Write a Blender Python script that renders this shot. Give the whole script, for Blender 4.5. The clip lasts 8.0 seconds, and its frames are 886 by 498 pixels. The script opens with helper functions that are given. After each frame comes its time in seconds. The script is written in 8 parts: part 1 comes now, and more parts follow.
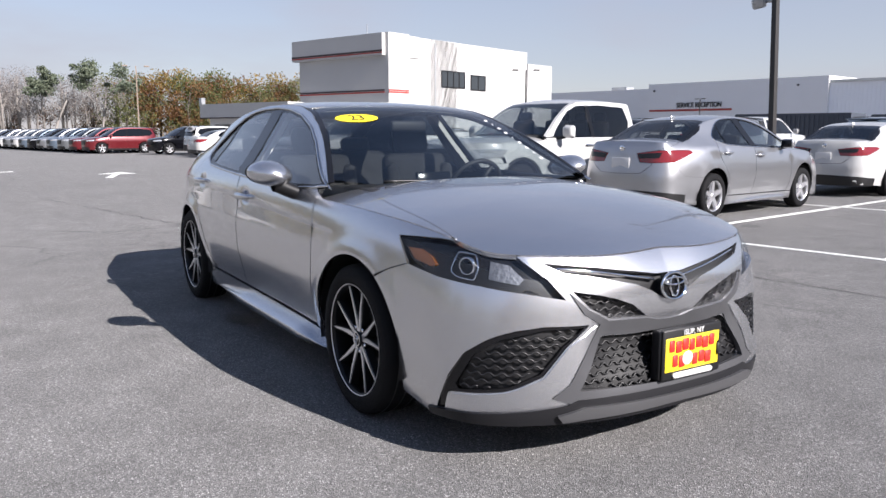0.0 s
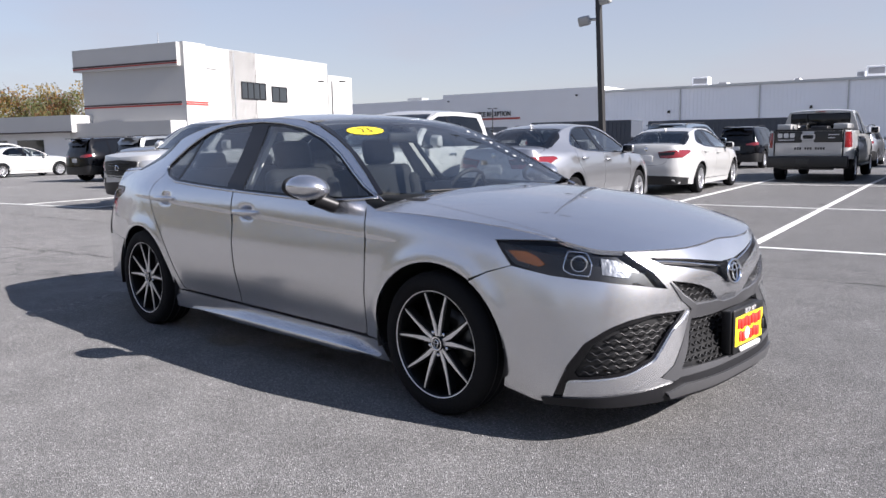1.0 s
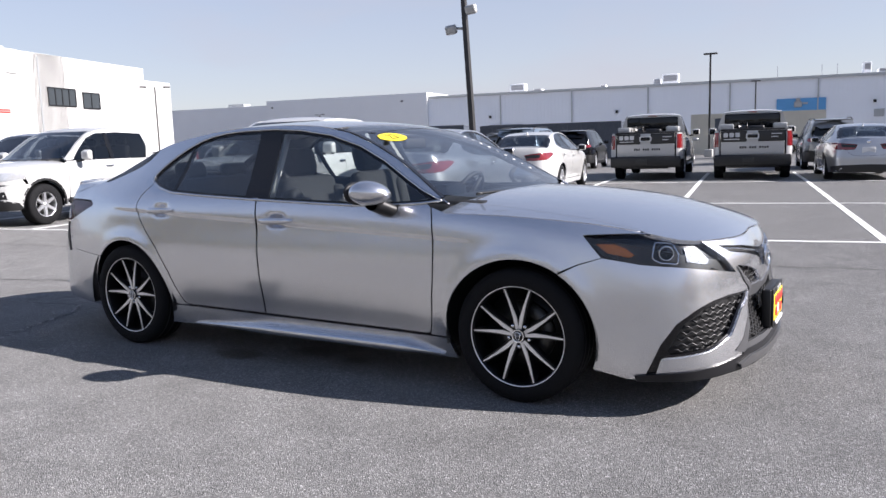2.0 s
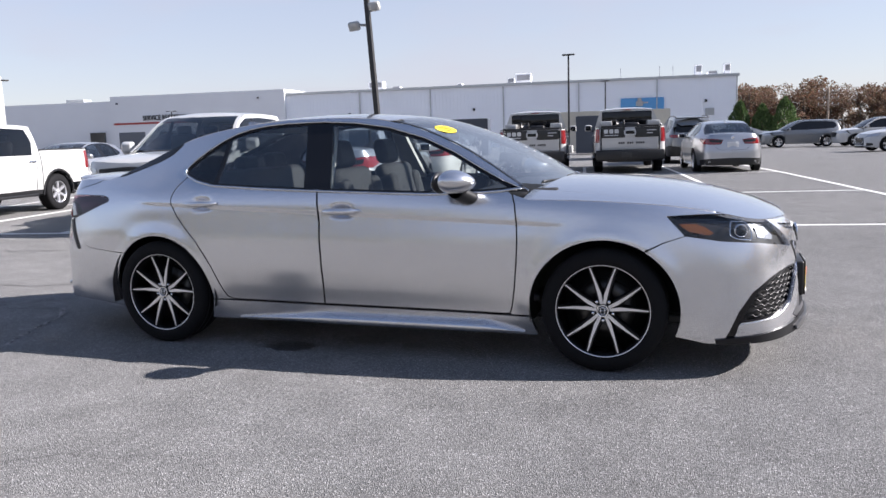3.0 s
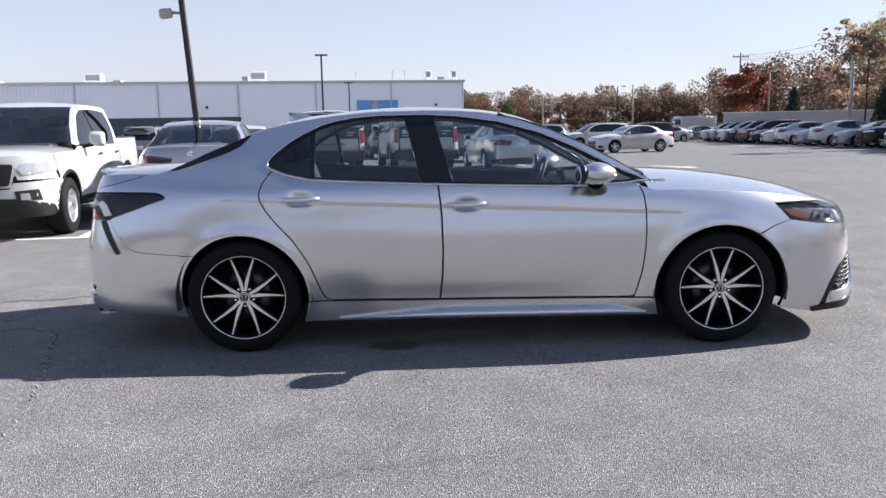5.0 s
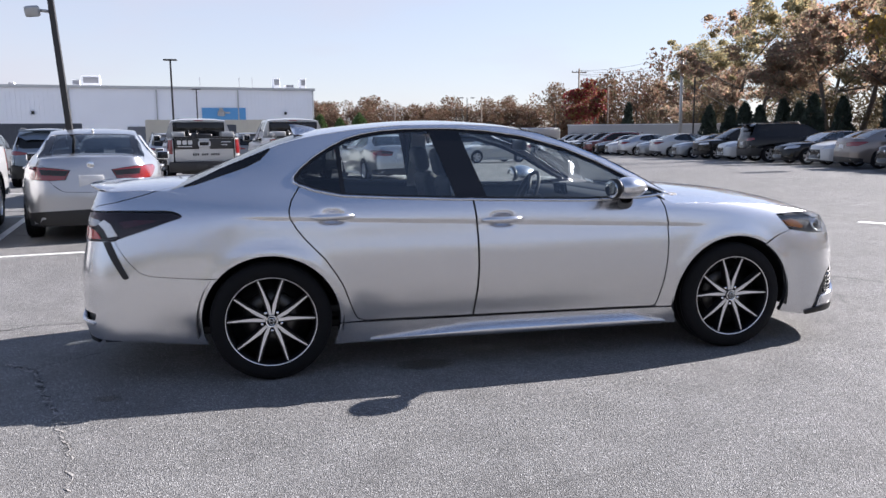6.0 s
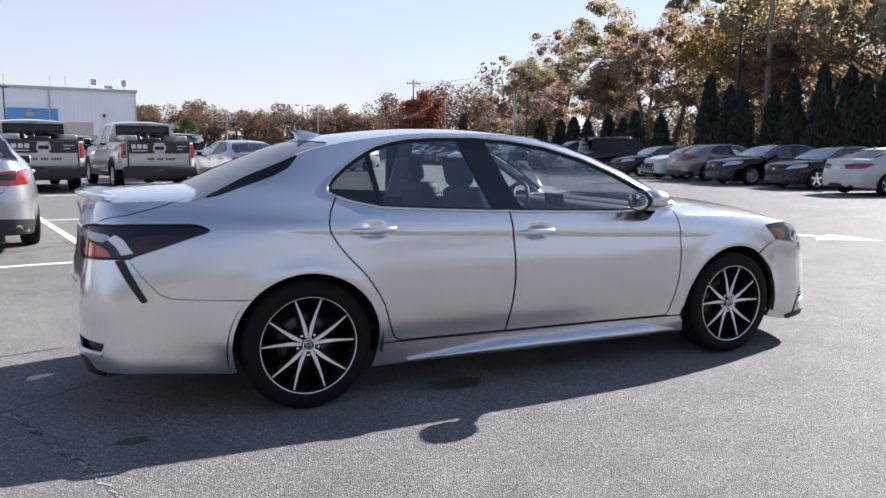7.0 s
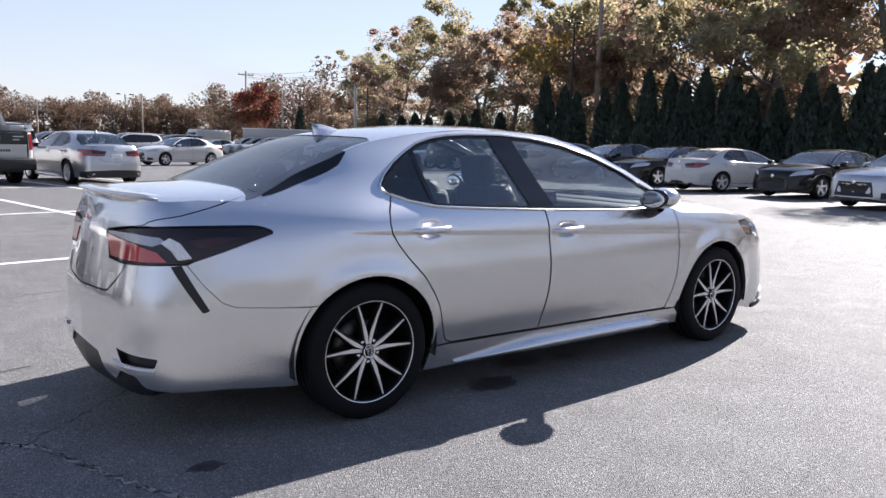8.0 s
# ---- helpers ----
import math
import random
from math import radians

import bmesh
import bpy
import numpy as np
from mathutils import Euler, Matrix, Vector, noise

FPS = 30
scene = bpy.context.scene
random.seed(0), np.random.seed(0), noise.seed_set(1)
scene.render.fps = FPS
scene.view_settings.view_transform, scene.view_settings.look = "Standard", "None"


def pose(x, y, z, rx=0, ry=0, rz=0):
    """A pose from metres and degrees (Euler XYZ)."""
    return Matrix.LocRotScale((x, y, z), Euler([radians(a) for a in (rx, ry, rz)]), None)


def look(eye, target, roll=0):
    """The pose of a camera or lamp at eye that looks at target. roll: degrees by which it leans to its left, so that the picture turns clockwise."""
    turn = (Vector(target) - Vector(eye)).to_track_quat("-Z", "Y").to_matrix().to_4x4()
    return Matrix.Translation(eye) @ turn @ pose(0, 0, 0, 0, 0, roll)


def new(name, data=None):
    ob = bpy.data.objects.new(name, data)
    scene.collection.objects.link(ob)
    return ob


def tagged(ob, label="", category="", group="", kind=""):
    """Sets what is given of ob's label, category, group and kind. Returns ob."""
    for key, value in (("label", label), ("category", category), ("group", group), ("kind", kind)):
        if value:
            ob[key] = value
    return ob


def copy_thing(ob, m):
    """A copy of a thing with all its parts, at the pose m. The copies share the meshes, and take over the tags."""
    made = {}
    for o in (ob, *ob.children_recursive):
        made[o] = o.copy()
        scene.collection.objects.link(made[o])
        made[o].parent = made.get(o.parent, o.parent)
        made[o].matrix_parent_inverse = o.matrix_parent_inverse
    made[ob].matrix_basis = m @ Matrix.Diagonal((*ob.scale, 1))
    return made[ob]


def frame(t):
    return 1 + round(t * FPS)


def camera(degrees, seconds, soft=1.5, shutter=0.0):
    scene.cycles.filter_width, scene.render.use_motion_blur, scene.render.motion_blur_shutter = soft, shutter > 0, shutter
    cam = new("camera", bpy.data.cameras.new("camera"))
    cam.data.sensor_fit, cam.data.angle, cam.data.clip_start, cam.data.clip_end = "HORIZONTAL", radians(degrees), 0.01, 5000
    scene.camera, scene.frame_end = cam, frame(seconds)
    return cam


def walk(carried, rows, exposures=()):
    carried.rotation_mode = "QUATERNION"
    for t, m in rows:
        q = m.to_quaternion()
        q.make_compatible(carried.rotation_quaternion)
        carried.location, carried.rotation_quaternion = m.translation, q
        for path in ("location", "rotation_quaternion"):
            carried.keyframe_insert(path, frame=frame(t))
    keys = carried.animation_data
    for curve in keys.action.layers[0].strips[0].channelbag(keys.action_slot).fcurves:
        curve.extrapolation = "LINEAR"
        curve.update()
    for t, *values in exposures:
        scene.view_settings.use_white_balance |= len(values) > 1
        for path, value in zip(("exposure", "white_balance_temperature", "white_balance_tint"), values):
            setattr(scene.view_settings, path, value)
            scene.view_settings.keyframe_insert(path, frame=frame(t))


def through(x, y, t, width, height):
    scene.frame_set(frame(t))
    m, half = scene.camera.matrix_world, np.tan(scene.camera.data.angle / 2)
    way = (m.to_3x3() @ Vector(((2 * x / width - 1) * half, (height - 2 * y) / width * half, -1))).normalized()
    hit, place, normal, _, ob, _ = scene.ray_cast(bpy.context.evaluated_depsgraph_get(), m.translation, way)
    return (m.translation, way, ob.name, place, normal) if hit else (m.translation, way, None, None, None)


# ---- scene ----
from mathutils import geometry

cam = camera(59.5, 8.0)
PATH = [
    (0, (4.45, -2.307, 1.246), (2.767, -1.27, 0.945), 0.1),
    (0.5, (4.178, -2.871, 1.246), (2.644, -1.62, 0.958), -0.4),
    (1, (3.812, -3.361, 1.255), (2.45, -1.923, 0.977), -1.0),
    (1.2, (3.657, -3.544, 1.266), (2.367, -2.04, 0.992), -1.3),
    (2.3, (2.689, -4.48, 1.281), (1.791, -2.714, 1.004), -1.9),
    (2.5, (2.497, -4.647, 1.268), (1.668, -2.849, 0.989), -2.0),
    (3, (1.972, -4.938, 1.285), (1.308, -3.074, 0.993), -1.9),
    (3.5, (1.441, -5.186, 1.302), (0.942, -3.274, 0.998), -1.5),
    (4, (0.913, -5.384, 1.294), (0.582, -3.436, 0.984), -1.3),
    (4.5, (0.333, -5.46, 1.294), (0.175, -3.49, 0.984), -1.0),
    (4.7, (0.076, -5.426, 1.293), (-0.01, -3.451, 0.984), -1.0),
    (6, (-1.368, -5.175, 1.342), (-0.95, -3.241, 1.053), -0.5),
    (6.5, (-1.894, -4.891, 1.342), (-1.266, -3.012, 1.066), -0.0),
    (7, (-2.412, -4.625, 1.342), (-1.576, -2.828, 1.076), 0.6),
    (7.5, (-2.878, -4.277, 1.33), (-1.849, -2.583, 1.066), 1.1),
    (8, (-3.354, -3.959, 1.332), (-2.144, -2.389, 1.062), 1.5),
]
walk(cam, [(t, look(eye, target, roll)) for t, eye, target, roll in PATH],
     [(0, 1.09, 6200, 16), (2.5, 1.36, 6200, 16), (4, 1.48, 6200, 16), (8, 1.54, 6200, 16)])

# ---- world, sun, exposure ----
SUN = Vector((1.48, 0.46, 1.0)).normalized()
world = bpy.data.worlds.new("sky")
world.use_nodes = True
scene.world = world
wn = world.node_tree
sky = wn.nodes.new("ShaderNodeTexSky")
sky.sky_type, sky.sun_disc = "NISHITA", False
sky.sun_elevation = math.asin(SUN.z)
sky.sun_rotation = math.atan2(SUN.x, SUN.y)
sky.air_density, sky.dust_density, sky.ozone_density = 1.0, 0.1, 2.0
hazed = wn.nodes.new("ShaderNodeHueSaturation")
hazed.inputs["Saturation"].default_value = 1.0
wn.links.new(sky.outputs[0], hazed.inputs["Color"])
haze = wn.nodes.new("ShaderNodeMix")
haze.data_type = "RGBA"
# ground haze: thick along the horizon, thin overhead
way, height, thin = wn.nodes.new("ShaderNodeTexCoord"), wn.nodes.new("ShaderNodeSeparateXYZ"), wn.nodes.new("ShaderNodeMapRange")
wn.links.new(way.outputs["Generated"], height.inputs[0])
wn.links.new(height.outputs["Z"], thin.inputs["Value"])
thin.inputs["From Min"].default_value, thin.inputs["From Max"].default_value = 0.0, .75
thin.inputs["To Min"].default_value, thin.inputs["To Max"].default_value = .72, .06
wisp, soft, both_of = wn.nodes.new("ShaderNodeTexNoise"), wn.nodes.new("ShaderNodeMapRange"), wn.nodes.new("ShaderNodeMath")
flat = wn.nodes.new("ShaderNodeMapping")
flat.inputs["Scale"].default_value = (1.2, 1.2, 4.5)
wn.links.new(way.outputs["Generated"], flat.inputs[0])
wn.links.new(flat.outputs[0], wisp.inputs["Vector"])
wisp.inputs["Scale"].default_value, wisp.inputs["Detail"].default_value = 2.2, 6
soft.inputs["From Min"].default_value, soft.inputs["From Max"].default_value = .48, .78
soft.inputs["To Min"].default_value, soft.inputs["To Max"].default_value = 0, .28
wn.links.new(wisp.outputs[0], soft.inputs["Value"])
both_of.operation = "ADD"
wn.links.new(thin.outputs[0], both_of.inputs[0])
wn.links.new(soft.outputs[0], both_of.inputs[1])
wn.links.new(both_of.outputs[0], haze.inputs["Factor"])
haze.inputs[7].default_value = (4.15, 4.1, 4.4, 1)
wn.links.new(hazed.outputs[0], haze.inputs[6])
wn.links.new(haze.outputs[2], wn.nodes["Background"].inputs["Color"])
wn.nodes["Background"].inputs["Strength"].default_value = 0.061
sun = new("sun", bpy.data.lights.new("sun", "SUN"))
sun.data.energy, sun.data.angle, sun.data.color = 5.0, radians(0.53), (1.0, 0.945, 0.86)
sun.matrix_world = look((30, 10, 40), (30 - 10 * SUN.x, 10 - 10 * SUN.y, 40 - 10 * SUN.z))


# ---- materials ----
def mat(name, base, rough=.5, metal=0., vary=.12, scale=30., fine=400., bump=0., coat=0., spec=.5, emit=0., coords="Object", wear=0.):
    """A surface with its base colour varied at two scales, with fine relief."""
    m = bpy.data.materials.new(name)
    m.use_nodes = True
    nt = m.node_tree
    b = nt.nodes["Principled BSDF"]
    b.inputs["Roughness"].default_value, b.inputs["Metallic"].default_value = rough, metal
    b.inputs["Specular IOR Level"].default_value = spec
    b.inputs["Coat Weight"].default_value = coat
    b.inputs["Coat Roughness"].default_value = .02
    tc = nt.nodes.new("ShaderNodeTexCoord")
    n1, n2 = nt.nodes.new("ShaderNodeTexNoise"), nt.nodes.new("ShaderNodeTexNoise")
    n1.inputs["Scale"].default_value, n2.inputs["Scale"].default_value = scale / 10, fine
    n1.inputs["Detail"].default_value = 5
    for n in (n1, n2):
        nt.links.new(tc.outputs[coords], n.inputs["Vector"])
    mix = nt.nodes.new("ShaderNodeMix")
    mix.data_type = "RGBA"
    add = nt.nodes.new("ShaderNodeMath")
    add.operation = "MULTIPLY_ADD"
    add.inputs[1].default_value, add.inputs[2].default_value = .35, .32
    nt.links.new(n2.outputs[0], add.inputs[0])
    add2 = nt.nodes.new("ShaderNodeMath")
    add2.operation = "MULTIPLY_ADD"
    add2.inputs[1].default_value = .65
    nt.links.new(n1.outputs[0], add2.inputs[0])
    sub = nt.nodes.new("ShaderNodeMath")
    sub.operation = "MULTIPLY_ADD"
    sub.inputs[1].default_value, sub.inputs[2].default_value = 1.0, -.17
    nt.links.new(add.outputs[0], sub.inputs[0])
    nt.links.new(sub.outputs[0], add2.inputs[2])
    nt.links.new(add2.outputs[0], mix.inputs["Factor"])
    lo = tuple(max(0, c * (1 - vary)) for c in base) + (1,)
    hi = tuple(min(1, c * (1 + vary)) for c in base) + (1,)
    mix.inputs[6].default_value, mix.inputs[7].default_value = lo, hi
    nt.links.new(mix.outputs[2], b.inputs["Base Color"])
    if bump:
        bp = nt.nodes.new("ShaderNodeBump")
        bp.inputs["Strength"].default_value, bp.inputs["Distance"].default_value = min(1, bump * 4), bump * .02
        nt.links.new(n2.outputs[0], bp.inputs["Height"])
        nt.links.new(bp.outputs[0], b.inputs["Normal"])
    if emit:
        b.inputs["Emission Color"].default_value = tuple(base) + (1,)
        b.inputs["Emission Strength"].default_value = emit
    return m


def glass(name, tint, rough=.0, low=.06, edge=.9):
    """A thin pane: tinted see-through with a mirror-like sheen at grazing angles."""
    m = bpy.data.materials.new(name)
    m.use_nodes = True
    nt = m.node_tree
    nt.nodes.remove(nt.nodes["Principled BSDF"])
    tr, gl, mx, lw, pw, ma = (nt.nodes.new("ShaderNode" + k) for k in ("BsdfTransparent", "BsdfGlossy", "MixShader", "LayerWeight", "Math", "Math"))
    tr.inputs[0].default_value = tuple(tint) + (1,)
    gl.inputs[0].default_value, gl.inputs["Roughness"].default_value = (1, 1, 1, 1), rough
    lw.inputs[0].default_value = .5
    pw.operation, pw.inputs[1].default_value = "POWER", 3.8
    ma.operation, ma.inputs[1].default_value, ma.inputs[2].default_value = "MULTIPLY_ADD", edge, low
    nt.links.new(lw.outputs["Facing"], pw.inputs[0])
    nt.links.new(pw.outputs[0], ma.inputs[0])
    nt.links.new(ma.outputs[0], mx.inputs[0])
    nt.links.new(tr.outputs[0], mx.inputs[1])
    nt.links.new(gl.outputs[0], mx.inputs[2])
    nt.links.new(mx.outputs[0], nt.nodes["Material Output"].inputs[0])
    return m


def paint(name, base, metal=.0, rough=.3):
    dark = max(base) < .05
    return mat(name, base, rough, metal, vary=.04, scale=8, fine=900, coat=.35 if dark else 1., spec=.2 if dark else .5)


SILVER = paint("silver_metallic_paint", (.63, .635, .66), .94, .27)
BLACK_GLOSS = mat("gloss_black_plastic", (.006, .006, .007), .10, spec=.4)
GUNMETAL = mat("satin_gunmetal_trim", (.013, .013, .015), .45, .1, vary=.06, spec=.3)
GREY_TRIM = mat("satin_grey_trim", (.085, .086, .092), .38, .35, vary=.08, spec=.4)
BLACK_PLASTIC = mat("black_plastic", (.007, .007, .008), .45, vary=.2, bump=.03)
PILLAR_BLACK = mat("satin_black_pillar", (.006, .006, .007), .04, spec=.4)
RUBBER = mat("tyre_rubber", (.006, .006, .007), .75, spec=.2, vary=.25, bump=.2)
CHROME = mat("chrome", (.75, .76, .78), .08, 1.0, vary=.03)
ALLOY = mat("machined_alloy", (.76, .76, .78), .34, .9, vary=.05)
RIM_BLACK = mat("gloss_black_rim", (.008, .008, .009), .3, spec=.25)
STEEL = mat("brake_steel", (.07, .068, .066), .4, .9, vary=.2)
GLASS_SIDE = glass("tinted_side_glass", (.80, .85, .85), low=.10)
GLASS_DARK = glass("dark_rear_glass", (.30, .32, .33), edge=.6)
GLASS_SCREEN = glass("windscreen_glass", (.66, .70, .70))
LENS = glass("clear_lens", (.86, .88, .9), low=.035, edge=.35)
LENS_SMOKE = glass("smoked_lens", (.55, .42, .48), low=.035, edge=.3)
RED_LENS = mat("red_lens", (.40, .012, .020), .12, coat=1., vary=.4)
AMBER = mat("amber_reflector", (.20, .065, .010), .2, coat=.6)
SEAT = mat("dark_seat_leather", (.018, .0175, .019), .5, vary=.2, bump=.25)
SEAT_LIGHT = mat("grey_seat_cloth", (.32, .31, .29), .8, vary=.15, bump=.3)
CABIN = mat("dark_cabin_plastic", (.016, .016, .018), .6, vary=.2)
LINER = mat("light_headliner", (.42, .41, .39), .9)
YELLOW = mat("yellow_print", (.80, .62, .02), .45, vary=.05)
RED_PRINT = mat("red_print", (.55, .03, .02), .5, vary=.05)
WHITE_PRINT = mat("white_print", (.62, .62, .62), .5, vary=.05)
BLACK_PRINT = mat("black_print", (.02, .02, .02), .5)
WHITE_PAINT = paint("white_paint", (.44, .44, .435), 0, .3)
PEARL = paint("pearl_white_paint", (.42, .42, .405), 0, .3)
SILVER_LIGHT = paint("light_silver_paint", (.42, .425, .445), .85, .32)
GREY_PAINT = paint("grey_paint", (.17, .18, .19), .5, .32)
BLUE_GREY = paint("blue_grey_paint", (.14, .18, .23), .5, .32)
BLACK_PAINT = paint("black_paint", (.004, .004, .0055), 0, .15)
RED_PAINT = paint("red_paint", (.12, .009, .013), .3, .3)
DARK_RED = paint("dark_red_paint", (.14, .012, .018), .3, .3)
BROWN_GREY = paint("bronze_grey_paint", (.20, .17, .15), .5, .32)
LAMP_FRONT = mat("lamp_bright", (.45, .46, .48), .12, .5, vary=.5, scale=300, fine=90, coat=1.)
GRILLE_GREY = mat("satin_grey_grille", (.30, .30, .31), .4, .6)
TAIL_RED = mat("tail_lamp_red", (.17, .010, .012), .12, coat=1.)
DARK_GLASS = mat("deep_tinted_glass", (.006, .007, .009), .03, spec=.4)


# ---- mesh helpers ----
def link(name, mesh, material, parent=None, label=""):
    ob = new(name, mesh)
    if material:
        mesh.materials.append(material)
    if parent:
        ob.parent = parent
    if label:
        ob["label"] = label
    return ob


def part(name, bm, material, parent, label="", smooth=True):
    """Links a bmesh as one mesh under its thing."""
    me = bpy.data.meshes.new(name)
    bm.to_mesh(me)
    bm.free()
    if smooth:
        me.shade_smooth()
    return link(name, me, material, parent, label)


def raw(name, verts, faces, material, parent=None, label="", normals=None):
    me = bpy.data.meshes.new(name)
    me.from_pydata([tuple(map(float, v)) for v in verts], [], faces)
    if normals is not None:
        me.shade_smooth()
        me.normals_split_custom_set_from_vertices([tuple(map(float, n)) for n in normals])
    return link(name, me, material, parent, label)


def thing(name, m, label, category, group="", kind=""):
    """An Empty at the base of a thing."""
    ob = new(name)
    ob.empty_display_size = .1
    ob.matrix_basis = m
    return tagged(ob, label, category, group, kind)


def box(bm, cx, cy, cz, sx, sy, sz, bevel=0., rot=None, seg=2):
    m = Matrix.Translation((cx, cy, cz)) @ (rot.to_4x4() if rot else Matrix()) @ Matrix.Diagonal((sx, sy, sz, 1))
    r = bmesh.ops.create_cube(bm, size=1, matrix=m)
    if bevel:
        vs = set(r["verts"])
        es = [e for e in bm.edges if e.verts[0] in vs and e.verts[1] in vs]
        bmesh.ops.bevel(bm, geom=es, offset=bevel, segments=seg, affect="EDGES", profile=.5)
    return bm


def boxed(*args, **kw):
    return box(bmesh.new(), *args, **kw)


def tube(bm, path, radius, sides=8, closed=False):
    """A round bar along the places of path; radius may be one number or one for each place."""
    pts = [Vector(p) for p in path]
    n = len(pts)
    rad = radius if hasattr(radius, "__len__") else [radius] * n
    rings = []
    side = None
    for i, p in enumerate(pts):
        a = pts[(i - 1) % n] if closed or i else p
        b = pts[(i + 1) % n] if closed or i < n - 1 else p
        t = (b - a).normalized()
        if side is None:
            side = t.orthogonal().normalized()
        side = (side - t * side.dot(t)).normalized()
        up = t.cross(side)
        rings.append([bm.verts.new(p + (side * math.cos(2 * math.pi * k / sides) + up * math.sin(2 * math.pi * k / sides)) * rad[i]) for k in range(sides)])
    m = n if closed else n - 1
    for i in range(m):
        r, q = rings[i], rings[(i + 1) % n]
        for k in range(sides):
            bm.faces.new((r[k], r[(k + 1) % sides], q[(k + 1) % sides], q[k]))
    if not closed:
        bm.faces.new(rings[0][::-1])
        bm.faces.new(rings[-1])
    return bm


def lathe(bm, profile, sides=32, axis="y", centre=(0, 0, 0), closed=False):
    """A turned shape: profile rows of (radius, along)."""
    c = Vector(centre)
    rings = []
    for r, a in profile:
        ring = []
        for k in range(sides):
            t = 2 * math.pi * k / sides
            p, q = r * math.cos(t), r * math.sin(t)
            ring.append(bm.verts.new(c + (Vector((p, a, q)) if axis == "y" else Vector((p, q, a)) if axis == "z" else Vector((a, p, q)))))
        rings.append(ring)
    m = len(rings) if closed else len(rings) - 1
    for i in range(m):
        r, q = rings[i], rings[(i + 1) % len(rings)]
        for k in range(sides):
            bm.faces.new((r[k], r[(k + 1) % sides], q[(k + 1) % sides], q[k]))
    bmesh.ops.recalc_face_normals(bm, faces=bm.faces)
    return bm


def dense(poly, step):
    out = []
    n = len(poly)
    for i in range(n):
        a, b = np.array(poly[i][:2], float), np.array(poly[(i + 1) % n][:2], float)
        k = max(1, int(math.ceil(np.linalg.norm(b - a) / step)))
        out += [tuple(a + (b - a) * j / k) for j in range(k)]
    return out


def filleted(poly, seg=6):
    """Corners given as (a, b, r) are rounded by about r."""
    out = []
    n = len(poly)
    for i, p in enumerate(poly):
        r = p[2] if len(p) > 2 else 0
        c = np.array(p[:2], float)
        if not r:
            out.append(tuple(c))
            continue
        a, b = np.array(poly[i - 1][:2], float) - c, np.array(poly[(i + 1) % n][:2], float) - c
        la, lb = np.linalg.norm(a), np.linalg.norm(b)
        p0, p2 = c + a / la * min(r, la * .48), c + b / lb * min(r, lb * .48)
        for k in range(seg + 1):
            t = k / seg
            out.append(tuple((1 - t) ** 2 * p0 + 2 * t * (1 - t) * c + t * t * p2))
    return out


def offset(poly, d):
    """The closed polygon drawn in by d (out for d below 0)."""
    q = np.array([p[:2] for p in poly], float)
    area = np.sum(q[:, 0] * np.roll(q[:, 1], -1) - np.roll(q[:, 0], -1) * q[:, 1])
    e1, e2 = q - np.roll(q, 1, 0), np.roll(q, -1, 0) - q
    n1, n2 = np.stack([-e1[:, 1], e1[:, 0]], -1), np.stack([-e2[:, 1], e2[:, 0]], -1)
    n1 /= np.linalg.norm(n1, axis=1)[:, None] + 1e-9
    n2 /= np.linalg.norm(n2, axis=1)[:, None] + 1e-9
    b = n1 + n2
    b /= np.maximum(.35, (b * n1).sum(1))[:, None]
    return [tuple(p) for p in q + np.sign(area) * d * b]


def inside(poly, pts):
    q, res = np.array([p[:2] for p in poly], float), np.zeros(len(pts), bool)
    x, y = pts[:, 0], pts[:, 1]
    for (x0, y0), (x1, y1) in zip(q, np.roll(q, -1, 0)):
        if y0 != y1:
            res ^= ((y0 > y) != (y1 > y)) & (x < (x1 - x0) * (y - y0) / (y1 - y0) + x0)
    return res


def facets(outer, holes, step, lattice=None, extra=None):
    """The plan of a panel as points and triangles: its loops and an inner lattice, joined by a constrained triangulation."""
    loops = [dense(l, step) for l in (outer, *holes)]
    pts, edges = [], []
    for l in loops:
        k = len(pts)
        pts += l
        edges += [(k + i, k + (i + 1) % len(l)) for i in range(len(l))]
    q = np.array(outer)[:, :2]
    lo, hi = q.min(0), q.max(0)
    gx, gy = (step, step) if lattice is None else lattice
    a, b = np.meshgrid(np.arange(lo[0] + gx / 2, hi[0], gx), np.arange(lo[1] + gy / 2, hi[1], gy))
    grid = np.stack([a.ravel(), b.ravel()], -1)
    if extra is not None:
        near = np.array([np.min(((extra - g) ** 2).sum(1)) for g in grid])
        grid = np.concatenate([grid[near > (step * .5) ** 2], extra])
    if len(grid):
        ok = inside(outer, grid)
        for h in holes:
            ok &= ~inside(h, grid)
        grid = grid[ok]
    if len(grid):
        rim = np.array(pts)
        gap = np.array([np.min(((rim - g) ** 2).sum(1)) for g in grid])
        grid = grid[gap > (min(gx, gy) * (.45 if extra is None else .2)) ** 2]
        pts += [tuple(g) for g in grid]
    vs, es, fs, *_ = geometry.delaunay_2d_cdt([Vector(p) for p in pts], edges, [], 0, 1e-6)
    vs = np.array([tuple(v) for v in vs])
    cen = np.array([vs[list(f)].mean(0) for f in fs])
    ok = inside(outer, cen)
    for h in holes:
        ok &= ~inside(h, cen)
    fs = [tuple(f) for f, k in zip(fs, ok) if k]
    return vs, fs


